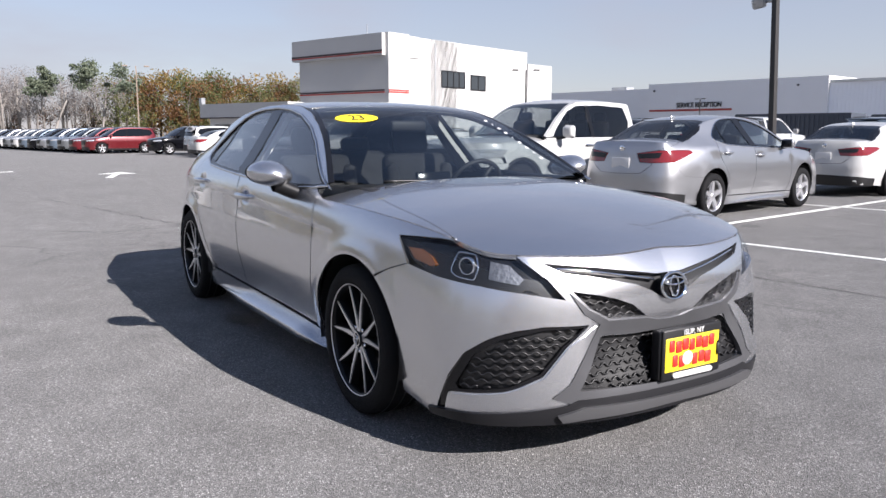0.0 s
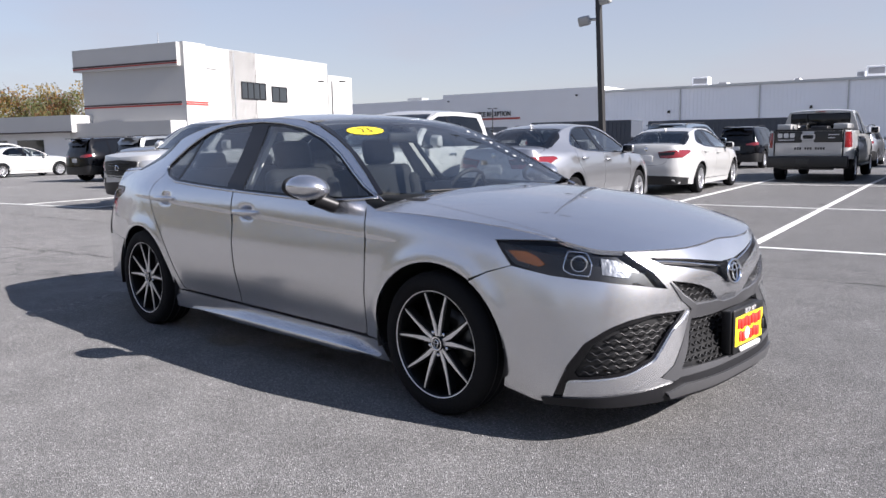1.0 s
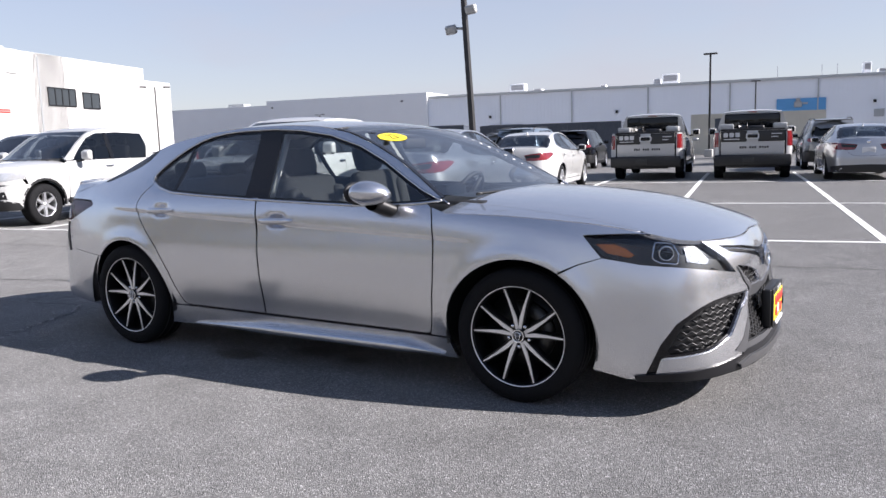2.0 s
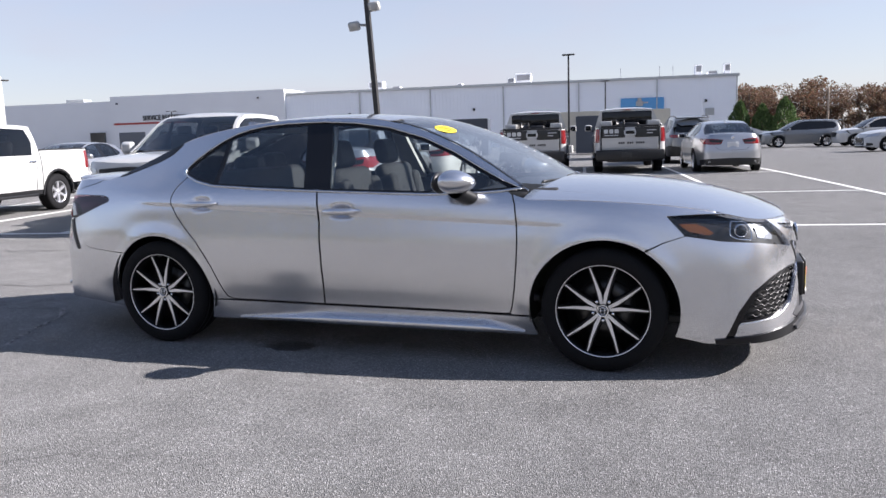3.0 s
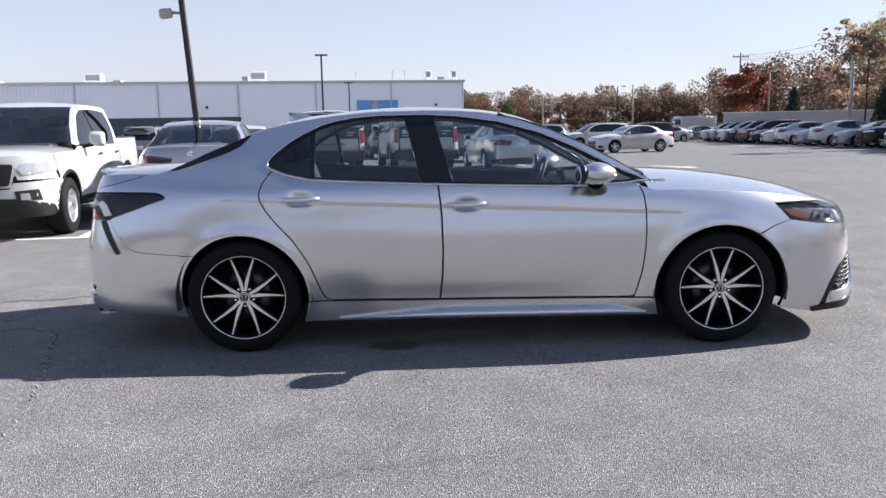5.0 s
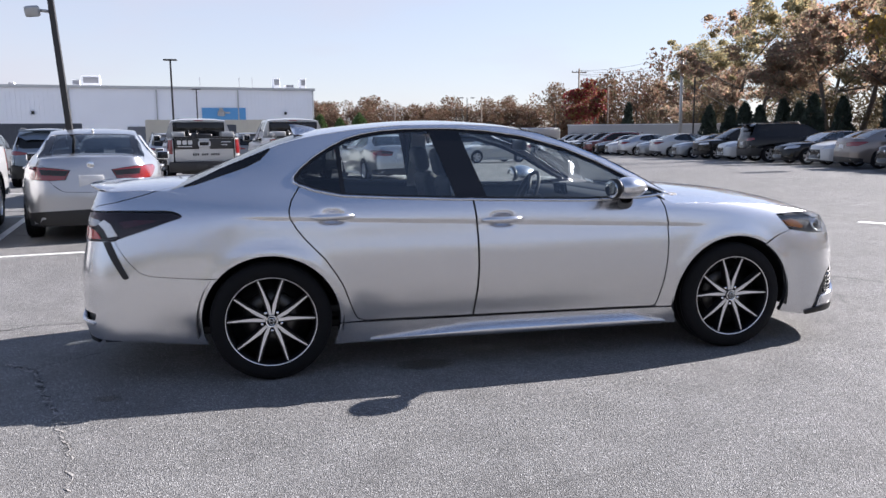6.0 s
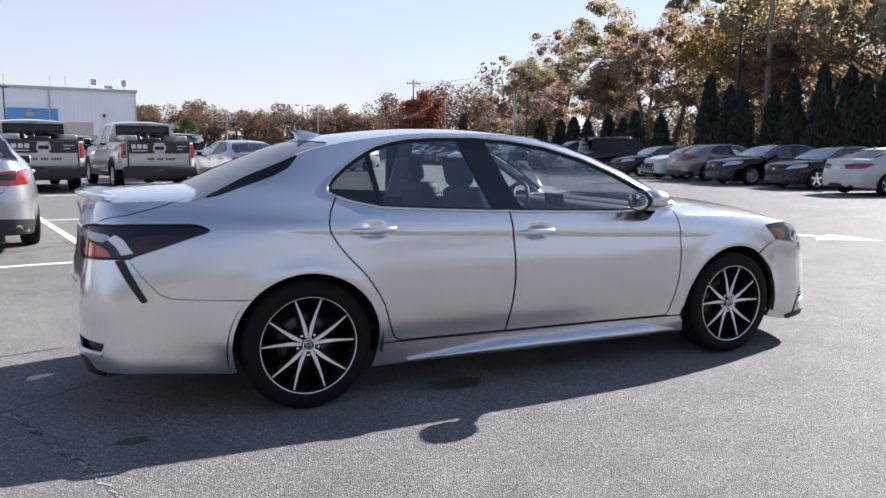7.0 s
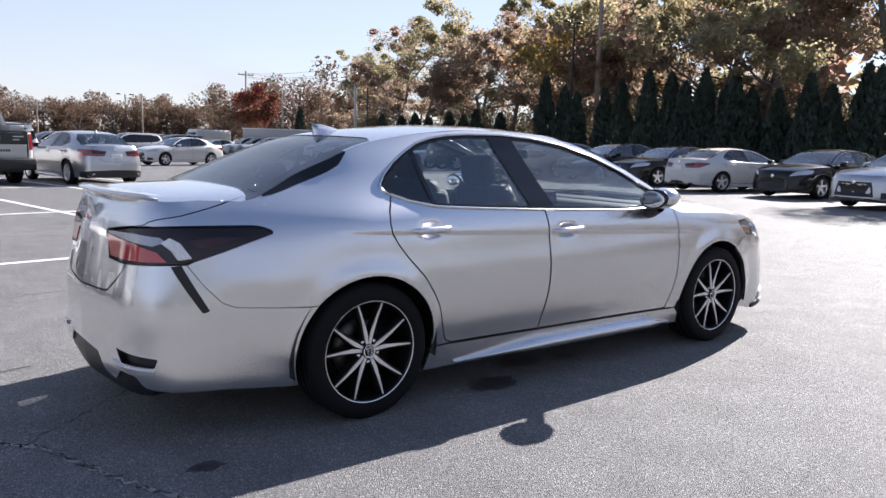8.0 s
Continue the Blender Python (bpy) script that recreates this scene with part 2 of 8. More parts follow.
def panel(name, outer, place, step, material, parent, holes=(), rim=.012, left=False, label="", out=0.0, gap=0.0, lattice=None, extra=None):
    """A sheet over a plan polygon, laid on the surface place(a, b), with its edges turned in by rim."""
    outer = filleted(outer)
    holes = [filleted(h) for h in holes]
    if gap:
        outer = offset(dense(outer, step), gap)
        holes = [offset(dense(h, step), -gap) for h in holes]
    vs, fs = facets(outer, holes, step, lattice, extra)
    e = 5e-3
    a, b = vs[:, 0], vs[:, 1]
    p = place(a, b)
    n = np.cross(place(a + e, b) - place(a - e, b), place(a, b + e) - place(a, b - e))
    n /= np.linalg.norm(n, axis=1)[:, None] + 1e-12
    p = p + n * out
    fs2 = []
    for f in fs:
        q = vs[list(f)]
        s = (q[1, 0] - q[0, 0]) * (q[2, 1] - q[0, 1]) - (q[1, 1] - q[0, 1]) * (q[2, 0] - q[0, 0])
        fs2.append(f if s > 0 else f[::-1])
    fs = fs2
    if rim:
        count = {}
        for f in fs:
            for i in range(len(f)):
                count[(f[i], f[(i + 1) % len(f)])] = 1
        border = [k for k in count if (k[1], k[0]) not in count]
        top, low, nn = {}, {}, []
        P, N = list(p), list(n)
        for i, j in border:
            for k in (i, j):
                if k not in top:
                    top[k] = len(P)
                    P.append(p[k])
                    N.append(n[k])
                    low[k] = len(P)
                    P.append(p[k] - n[k] * rim)
                    N.append(n[k])
        for i, j in border:
            out2 = np.cross(p[j] - p[i], n[i])
            out2 /= np.linalg.norm(out2) + 1e-12
            for k in (i, j):
                N[top[k]] = N[low[k]] = out2
            fs.append((top[j], top[i], low[i], low[j]))
        p, n = np.array(P), np.array(N)
    if left:
        p, n = p * (1, -1, 1), n * (1, -1, 1)
        fs = [f[::-1] for f in fs]
    return raw(name, p, fs, material, parent, label, n)


def strip(name, line, place, width, material, parent, left=False, label="", rise=.003, height=0.004):
    """A narrow bar that follows the plan line on the surface."""
    bm = bmesh.new()
    q = np.array(line, float)
    p = place(q[:, 0], q[:, 1])
    if left:
        p = p * (1, -1, 1)
    tube(bm, [Vector(v) for v in p], width / 2, 6)
    return part(name, bm, material, parent, label)


def arc(cx, cz, r, a0, a1, n=14, rz=None):
    rz = rz or r
    return [(cx + r * math.cos(radians(a0 + (a1 - a0) * k / n)), cz + rz * math.sin(radians(a0 + (a1 - a0) * k / n))) for k in range(n + 1)]


def words(name, text, size, m, material, parent, label="", depth=.002):
    """Lettering in the built-in font, as a mesh; its plane is the pose's x and y."""
    cu = bpy.data.curves.new(name, "FONT")
    cu.body, cu.size, cu.align_x, cu.align_y, cu.extrude = text, size, "CENTER", "CENTER", depth
    tmp = bpy.data.objects.new("tmp", cu)
    me = bpy.data.meshes.new_from_object(tmp)
    bpy.data.objects.remove(tmp)
    me.transform(m)
    return link(name, me, material, parent, label)


# ---- smooth shapes: a plan outline wrapped by a height-dependent inset, and height fields on top ----
def curve(pairs):
    """A monotone cubic through (x, y) pairs in rising x, flat-ended outside."""
    xs, ys = np.array([p[0] for p in pairs], float), np.array([p[1] for p in pairs], float)
    h, d = np.diff(xs), np.diff(ys) / np.diff(xs)
    m = np.zeros(len(xs))
    m[0], m[-1] = d[0], d[-1]
    for i in range(1, len(xs) - 1):
        if d[i - 1] * d[i] > 0:
            a, b = 2 * h[i] + h[i - 1], h[i] + 2 * h[i - 1]
            m[i] = (a + b) / (a / d[i - 1] + b / d[i])

    def f(x):
        x = np.clip(np.asarray(x, float), xs[0], xs[-1])
        i = np.clip(np.searchsorted(xs, x, side="right") - 1, 0, len(h) - 1)
        t = (x - xs[i]) / h[i]
        return (ys[i] * (2 * t ** 3 - 3 * t ** 2 + 1) + ys[i + 1] * (3 * t ** 2 - 2 * t ** 3)
                + h[i] * (m[i] * (t ** 3 - 2 * t ** 2 + t) + m[i + 1] * (t ** 3 - t ** 2)))
    return f


def eased(tab, width, axis):
    """The table with its kinks drawn out along one axis."""
    k = np.arange(-int(3 * width) - 1, int(3 * width) + 2)
    w = np.exp(-.5 * (k / width) ** 2)
    w /= w.sum()
    n = tab.shape[axis]
    out = np.zeros_like(tab)
    for j, g in zip(k, w):
        i = np.arange(n) + j
        lo, hi = np.clip(-i, 0, None), np.clip(i - n + 1, 0, None)
        a = np.take(tab, np.clip(i, 0, n - 1), axis)
        e0, e1 = np.take(tab, [0], axis) - np.take(tab, [1], axis), np.take(tab, [n - 1], axis) - np.take(tab, [n - 2], axis)
        shape = (-1, 1) if axis == 0 else (1, -1)
        out += g * (a + e0 * lo.reshape(shape) + e1 * hi.reshape(shape))
    return out


class Skin:
    """The wrapped side of a body: u runs along the half outline from the tail to the nose, z is the height."""

    relief = None

    def __init__(self, outline, zkeys, rows, soft=1.0):
        pts = np.array(outline[::-1], float)
        chord = np.concatenate([[0], np.cumsum(np.hypot(*np.diff(pts, axis=0).T))])
        s = np.linspace(0, chord[-1], 900)
        xs, ys = curve(list(zip(chord, pts[:, 0])))(s), curve(list(zip(chord, pts[:, 1])))(s)
        for _ in range(60):
            ys[1:-1] = .25 * ys[:-2] + .5 * ys[1:-1] + .25 * ys[2:]
            xs[1:-1] = .25 * xs[:-2] + .5 * xs[1:-1] + .25 * xs[2:]
        u = np.concatenate([[0], np.cumsum(np.hypot(np.diff(xs), np.diff(ys)))])
        u -= np.interp(0, xs, u)
        self.u, self.x, self.y = u, xs, ys
        tx, ty = np.gradient(xs, u), np.gradient(ys, u)
        n = np.hypot(tx, ty)
        self.nx, self.ny = -ty / n, tx / n
        zs = np.linspace(zkeys[0], zkeys[-1], 240)
        cols = np.array([curve(list(zip(zkeys, row)))(zs) for _, row in rows])
        us = np.array([self.ux(k) if not isinstance(k, str) else (u[-1] if k == "nose" else u[0]) for k, _ in rows])
        tab = np.array([curve(list(zip(us, cols[:, j])))(u) for j in range(len(zs))]).T
        self.tab = eased(eased(tab, 4 * soft, 1), 14 * soft, 0)
        self.zs = zs

    def ux(self, x):
        """u at the plan place x."""
        return float(np.interp(x, self.x, self.u))

    def uy(self, y, front=True):
        """u at the half width y, on the nose or the tail."""
        k = len(self.y) // 2
        if front:
            return float(np.interp(-y, -self.y[k:], self.u[k:]))
        return float(np.interp(y, self.y[:k], self.u[:k]))

    def at(self, u, z, out=0.0):
        """The place at u and z on the right side (y below 0)."""
        fu = np.interp(u, self.u, np.arange(len(self.u)))
        fz = np.interp(z, self.zs, np.arange(len(self.zs)))
        i, j = np.minimum(fu.astype(int), len(self.u) - 2), np.minimum(fz.astype(int), len(self.zs) - 2)
        a, b = fu - i, fz - j
        t = self.tab
        d = (t[i, j] * (1 - a) + t[i + 1, j] * a) * (1 - b) + (t[i, j + 1] * (1 - a) + t[i + 1, j + 1] * a) * b - out
        if self.relief:
            d = d + self.relief(u, z)
        lerp = lambda v: v[i] * (1 - a) + v[i + 1] * a
        over = u - np.clip(u, self.u[0], self.u[-1])
        x, y = lerp(self.x) - lerp(self.nx) * d, lerp(self.y) - lerp(self.ny) * d
        y = y - np.abs(over)
        return np.stack([x, -y, np.asarray(z, float)], -1)


# ---- the silver sedan's shape (nose along +x, standing on z = 0) ----
SEDAN_OUTLINE = [(2.455, 0), (2.452, .15), (2.437, .30), (2.40, .45), (2.35, .58), (2.29, .69), (2.20, .785), (2.06, .842), (1.88, .872), (1.65, .893),
                 (1.4, .905), (1.0, .915), (.5, .92), (0, .92), (-.5, .92), (-1.0, .918), (-1.4, .91), (-1.7, .885), (-1.95, .845),
                 (-2.14, .797), (-2.29, .745), (-2.395, .66), (-2.455, .53), (-2.475, .33), (-2.492, .15), (-2.50, 0)]
SEDAN_Z = [.10, .18, .24, .32, .42, .55, .68, .80, .88, .94, 1.0, 1.08, 1.16, 1.25, 1.34, 1.42]
SEDAN_ROWS = [
    ("tail", [.09, .035, .010, 0, .005, .010, .024, .042, .054, .066, .085, .12, .25, .3, .35, .4]),
    (-2.36, [.08, .032, .008, 0, .005, .010, .024, .044, .058, .075, .10, .15, .26, .32, .38, .45]),
    (-2.15, [.08, .040, .018, .008, .006, .006, .016, .04, .06, .09, .13, .21, .31, .38, .45, .5]),
    (-1.87, [.10, .07, .05, .04, .02, .01, .01, .03, .05, .075, .115, .20, .30, .38, .46, .53]),
    (-1.41, [.10, .06, .035, .03, .015, .002, 0, .012, .02, .035, .075, .165, .235, .30, .37, .43]),
    (-.9, [.10, .085, .076, .062, .036, .010, .004, .016, .02, .035, .065, .135, .20, .265, .33, .38]),
    (0, [.10, .09, .082, .068, .040, .011, .004, .018, .024, .04, .065, .13, .19, .255, .32, .37]),
    (.6, [.10, .09, .080, .066, .039, .010, .004, .018, .028, .05, .08, .145, .205, .27, .33, .38]),
    (1.0, [.10, .08, .062, .046, .022, .004, .004, .016, .03, .06, .11, .17, .23, .29, .35, .4]),
    (1.41, [.09, .05, .03, .02, .012, 0, .0, .014, .04, .085, .15, .24, .3, .36, .42, .48]),
    (1.73, [.10, .045, .03, .02, .01, 0, .008, .03, .075, .13, .20, .28, .34, .4, .46, .52]),
    (2.05, [.045, .012, .0, .0, .004, .01, .03, .08, .15, .22, .30, .38, .44, .5, .56, .62]),
    ("nose", [.08, .012, .005, .012, .025, .04, .065, .135, .22, .30, .38, .46, .54, .6, .66, .72]),
]
HOOD_Z = curve([(.9, 1.012), (1.15, 1.006), (1.3, 1.0), (1.5, .985), (1.7, .963), (1.9, .928), (2.1, .878), (2.2, .848), (2.3, .808), (2.36, .772), (2.45, .70)])
PILLAR_Z = curve([(-2.3, 1.03), (-2.1, 1.042), (-1.95, 1.064), (-1.86, 1.098), (-1.7, 1.170), (-1.5, 1.245), (-1.3, 1.315), (-1.1, 1.356), (-.9, 1.384), (-.6, 1.408),
                  (-.3, 1.41), (0, 1.395), (.23, 1.352), (.45, 1.275), (.634, 1.193), (.8, 1.10), (.98, .99), (1.15, .9)])
CROWN_Z = curve([(-2.0, 1.065), (-1.9, 1.102), (-1.6, 1.228), (-1.35, 1.330), (-1.15, 1.382), (-.911, 1.412), (-.6, 1.438), (-.378, 1.443), (-.1, 1.43),
                 (.1, 1.41), (.254, 1.378), (.475, 1.285), (.678, 1.178), (.98, 1.035), (1.2, .925)])
DECK_Z = curve([(-2.5, 1.045), (-2.35, 1.072), (-2.2, 1.09), (-2.0, 1.10), (-1.85, 1.106)])
sedan_skin = Skin(SEDAN_OUTLINE, SEDAN_Z, SEDAN_ROWS)


HANDLES = ((-.09, .863), (-1.062, .907))


def sedan_relief(u, z):
    """The pressed line along the doors and the flared arch lips, as extra inset."""
    zc = .842 - .044 * u
    below = zc - z
    fade = np.clip((u + 1.60) / .25, 0, 1) * np.clip((1.22 - u) / .25, 0, 1)
    step = np.clip(below / .022 + .5, 0, 1)
    step = step * step * (3 - 2 * step)
    d = .0095 * fade * step * np.exp(-np.maximum(below, 0) / .11)
    ease = np.clip((-2.0 - u) / .5, 0, 1)
    d = d - .008 * np.exp(-((z - .60) / .11) ** 2) * ease * ease * (3 - 2 * ease)
    w = np.clip((u - 2.60) / .16, 0, 1)
    d = d + .045 * np.exp(-((z - .45) / .11) ** 2) * w * w * (3 - 2 * w)
    for hx, hz in HANDLES:
        d = d + .016 * np.exp(-(np.abs((u - hx) / .062) ** 3 + np.abs((z - hz) / .036) ** 3))
    for cx, r in ((1.415, .40), (-1.412, .385)):
        q = np.hypot(u - cx, (z - .335) * 1.03)
        d = d - .013 * np.exp(-((q - r) / .055) ** 2) * np.clip((z - .2) / .15, 0, 1)
    return d


sedan_skin.relief = sedan_relief


def sedan_hood(x, y):
    return HOOD_Z(x) - .085 * (np.abs(y) / .86) ** 2.4 - .012 * np.clip((np.asarray(x) - 1.7) / .6, 0, 1) ** 2 * (np.abs(y) / .7) ** 2


RAIL_U = np.linspace(-2.2, 1.14, 240)
RAIL = sedan_skin.at(RAIL_U, PILLAR_Z(RAIL_U))


def sedan_crown(x, y):
    z = np.interp(x, RAIL[:, 0], RAIL[:, 2])
    w = np.interp(x, RAIL[:, 0], -RAIL[:, 1])
    return z + (CROWN_Z(x) - z) * (1 - np.clip(np.abs(y) / w, 0, 1.3) ** 2.2)


def sedan_deck(x, y):
    return DECK_Z(x) - .030 * (np.abs(y) / .72) ** 2 - .045 * (np.abs(y) / .72) ** 7


# ---- wheels ----
def wheel(parent, x, y, z, radius, width, rim, style, turn=0., sides=40, name="wheel"):
    """A wheel whose outer face looks along -y: tyre, rim, spokes, hub. Its pivot is the axle end."""
    w = new(name)
    w.empty_display_size = .05
    w.parent = parent
    w.matrix_basis = pose(x, y, z, 0, 0, turn)
    h = width / 2
    bm = lathe(bmesh.new(), [(rim * .98, -h + .012), (rim * 1.03, -h + .004), (rim * 1.1, -h), (radius * .93, -h + .006), (radius * .985, -h + .022), (radius, -h + .05),
                             (radius, h - .05), (radius * .985, h - .022), (radius * .93, h - .006), (rim * 1.03, h), (rim * .98, h - .012)], sides, closed=True)
    tyre = part("tyre", bm, RUBBER, w)
    if style == "two_tone":
        bm = bmesh.new()
        for k in range(3):
            yy = -h + .06 + k * (width - .12) / 2
            lathe(bm, [(radius + .0008, yy - .004), (radius + .0008, yy + .004)], sides)
        part("tread_groove", bm, BLACK_PRINT, tyre)
    bm = lathe(bmesh.new(), [(rim * .99, -h + .010), (rim * .955, -h + .012), (rim * .94, -h + .03), (rim * .90, h - .03), (rim * .99, h - .01)], sides)
    part("rim", bm, RIM_BLACK if style == "two_tone" else ALLOY if style != "steel" else RIM_BLACK, w)
    if style == "two_tone":
        lip = lathe(bmesh.new(), [(rim * .988, -h + .0085), (rim * .972, -h + .0085), (rim * .970, -h + .012)], sides)
        part("rim_lip", lip, ALLOY, w)
    # brake disc and dark well behind the spokes
    bm = lathe(bmesh.new(), [(rim * .64, -.01), (rim * .64, .01), (rim * .2, .01), (rim * .2, -.01)], 24, closed=True)
    part("brake_disc", bm, STEEL, w)
    bm = lathe(bmesh.new(), [(.001, h * .35), (rim * .93, h * .35), (rim * .93, h * .35 + .01), (.001, h * .35 + .01)], 24)
    part("wheel_back", bm, BLACK_PLASTIC, w)
    face = -h + .03
    if style == "two_tone":
        for k in range(5):
            t = 2 * math.pi * k / 5 + math.pi / 2
            for s in (-1, 1):
                # every spoke pair opens from the hub to the rim
                a0, a1 = t + s * .20, t + s * .285
                r0, r1 = rim * .26, rim * .965
                cs = lambda r, a, yy: Vector((r * math.cos(a), yy, r * math.sin(a)))
                bm = bmesh.new()
                rows = []
                for r, a, hw in ((r0, a0, .016), (rim * .6, (a0 + a1) / 2 + s * .015, .012), (r1, a1, .011)):
                    f = (r - r0) / (r1 - r0)
                    fy = face + .0045 - .0125 * f
                    d = Vector((-math.sin(a), 0, math.cos(a)))
                    c = cs(r, a, 0)
                    rows.append([bm.verts.new(c + d * e + Vector((0, yy, 0))) for e, yy in ((-hw * 1.5, fy + .035), (-hw, fy + .004), (hw, fy + .004), (hw * 1.5, fy + .035))])
                for i in range(2):
                    for j in range(3):
                        bm.faces.new((rows[i][j], rows[i][j + 1], rows[i + 1][j + 1], rows[i + 1][j]))
                bmesh.ops.recalc_face_normals(bm, faces=bm.faces)
                sp = part("spoke", bm, RIM_BLACK, w, smooth=False)
                # the bright machined face tapers along the spoke's leading edge
                bm = bmesh.new()
                ring = []
                for r, a, w0, w1 in ((.033, t + s * .10, -.004, .011), (rim * .36, t + s * .155, -.006, .0135), (rim * .62, t + s * .232, -.0045, .0078), (r1, a1, -.003, .003)):
                    f = (r - r0) / (r1 - r0)
                    fy = face + .0075 - .0125 * max(0, f) - .004
                    d = Vector((-math.sin(a), 0, math.cos(a))) * s
                    c = cs(r, a, fy)
                    ring.append([bm.verts.new(c + d * w0), bm.verts.new(c + d * w1), bm.verts.new(c + d * w1 + Vector((0, .006, 0))), bm.verts.new(c + d * w0 + Vector((0, .006, 0)))])
                for i in range(3):
                    for j in range(4):
                        bm.faces.new((ring[i][j], ring[i][(j + 1) % 4], ring[i + 1][(j + 1) % 4], ring[i + 1][j]))
                bmesh.ops.recalc_face_normals(bm, faces=bm.faces)
                part("machined_face", bm, ALLOY, sp, "bright machined spoke face", smooth=False)
        bm = lathe(bmesh.new(), [(.001, face - .006), (.03, face - .006), (.034, face - .002), (.038, face + .012), (.062, face + .02), (.062, face + .06)], 30)
        part("hub", bm, RIM_BLACK, w)
        cap = lathe(bmesh.new(), [(.033, face - .0075), (.029, face - .0085), (.026, face - .0065)], 24)
        tube(cap, [(.012 * math.cos(k * .524), face - .0085, .020 * math.sin(k * .524)) for k in range(12)], .0022, 5, True)
        tube(cap, [(.021 * math.cos(k * .524), face - .0085, .009 + .008 * math.sin(k * .524)) for k in range(12)], .0022, 5, True)
        part("hub_emblem", cap, CHROME, w)
        for k in range(5):
            t = 2 * math.pi * (k + .5) / 5 + math.pi / 2
            bm = lathe(bmesh.new(), [(.001, -.012), (.008, -.012), (.0105, -.006), (.0105, .012)], 8, centre=(.055 * math.cos(t), face + .014, .055 * math.sin(t)))
            part("wheel_nut", bm, CHROME, w)
    else:
        n, hw = {"five": (5, .042), "ten": (10, .02), "six": (6, .034), "steel": (8, .03)}[style]
        for k in range(n):
            t = 2 * math.pi * k / n + math.pi / 2
            bm = bmesh.new()
            d, e = Vector((math.cos(t), 0, math.sin(t))), Vector((-math.sin(t), 0, math.cos(t)))
            a = [bm.verts.new(d * rim * .15 + e * s * hw * 1.1 + Vector((0, face + q, 0))) for s, q in ((-1, .04), (-.8, .004), (.8, .004), (1, .04))]
            b = [bm.verts.new(d * rim * .96 + e * s * hw * .8 + Vector((0, face - .01 + q, 0))) for s, q in ((-1, .04), (-.8, .004), (.8, .004), (1, .04))]
            for j in range(3):
                bm.faces.new((a[j], a[j + 1], b[j + 1], b[j]))
            bmesh.ops.recalc_face_normals(bm, faces=bm.faces)
            part("spoke", bm, ALLOY if style != "steel" else RIM_BLACK, w, smooth=False)
        bm = lathe(bmesh.new(), [(.001, face - .004), (rim * .16, face - .002), (rim * .22, face + .02), (rim * .22, face + .05)], 16)
        part("hub", bm, ALLOY if style != "steel" else RIM_BLACK, w)
    return w


# ---- sedans ----
R, Rx = sedan_skin, lambda x: sedan_skin.ux(x)
side_r = lambda u, z: R.at(u, z)
top_of = lambda f: (lambda x, y: np.stack([x, y, f(x, y)], -1))
STEP = .035

# window line, door edges and arches, as (x, z) on the flank
WIN_LOW = [(-1.235, 1.075), (-1.15, 1.045), (-1.0, 1.015), (-.7, .998), (-.315, .981), (.1, .967), (.426, .957), (.70, .960), (.86, .970), (.975, .984)]
WIN_TOP = [(.975, .984), (.86, 1.030), (.73, 1.095), (.56, 1.185), (.36, 1.270), (.12, 1.338), (-.12, 1.374), (-.342, 1.388), (-.60, 1.386), (-.75, 1.376), (-.864, 1.358), (-.96, 1.332),
           (-1.06, 1.285), (-1.15, 1.232), (-1.23, 1.170), (-1.275, 1.120), (-1.27, 1.092)]
WINDOW = WIN_LOW[:-1] + WIN_TOP
REAR_CUT = [(-1.235, 1.075), (-1.285, 1.0), (-1.30, .945), (-1.295, .90), (-1.26, .84), (-1.21, .777), (-1.111, .672), (-1.05, .58), (-1.014, .515), (-.977, .41), (-.955, .35), (-.935, .318), (-.895, .302)]
FRONT_CUT = [(.875, .288), (.905, .294), (.918, .33), (.939, .439), (.955, .58), (.960, .70), (.957, .807), (.945, .90), (.925, .955), (.90, .972)]
MID_CUT = [(-.257, .983), (-.245, .88), (-.237, .785), (-.233, .6), (-.238, .45), (-.255, .295)]
SEAM_F = [(1.632, .662), (1.72, .70), (1.83, .733)]
LAMP_F = [(1.742, .828, .02), (1.83, .738, .03), (2.007, .709), (2.219, .694), (2.40, .670), (2.556, .644, .02), (2.49, .712), (2.369, .789, .03), (2.20, .806), (2.033, .818)]
SEAM_R = [(-1.725, .585), (-1.85, .588), (-2.06, .603), (-2.115, .625), (-2.19, .70), (-2.262, .790)]
LAMP_R = [(-1.872, .921, .03), (-1.935, .948, .05), (-2.25, .949), (-2.47, .944), (-2.70, .928), (-2.86, .905, .02), (-2.80, .788, .01), (-2.65, .783), (-2.338, .793), (-2.234, .800), (-2.10, .842), (-2.0, .876)]


def hood_meet(u):
    """The height at which the flank runs into the bonnet's surface."""
    lo, hi = .55, 1.05
    for _ in range(30):
        z = (lo + hi) / 2
        p = R.at(np.array([u]), np.array([z]))[0]
        if z < float(sedan_hood(p[0], p[1])):
            lo = z
        else:
            hi = z
    return lo


def deck_meet(u):
    lo, hi = .85, 1.12
    for _ in range(30):
        z = (lo + hi) / 2
        p = R.at(np.array([u]), np.array([z]))[0]
        if z < float(sedan_deck(p[0], p[1])):
            lo = z
        else:
            hi = z
    return lo


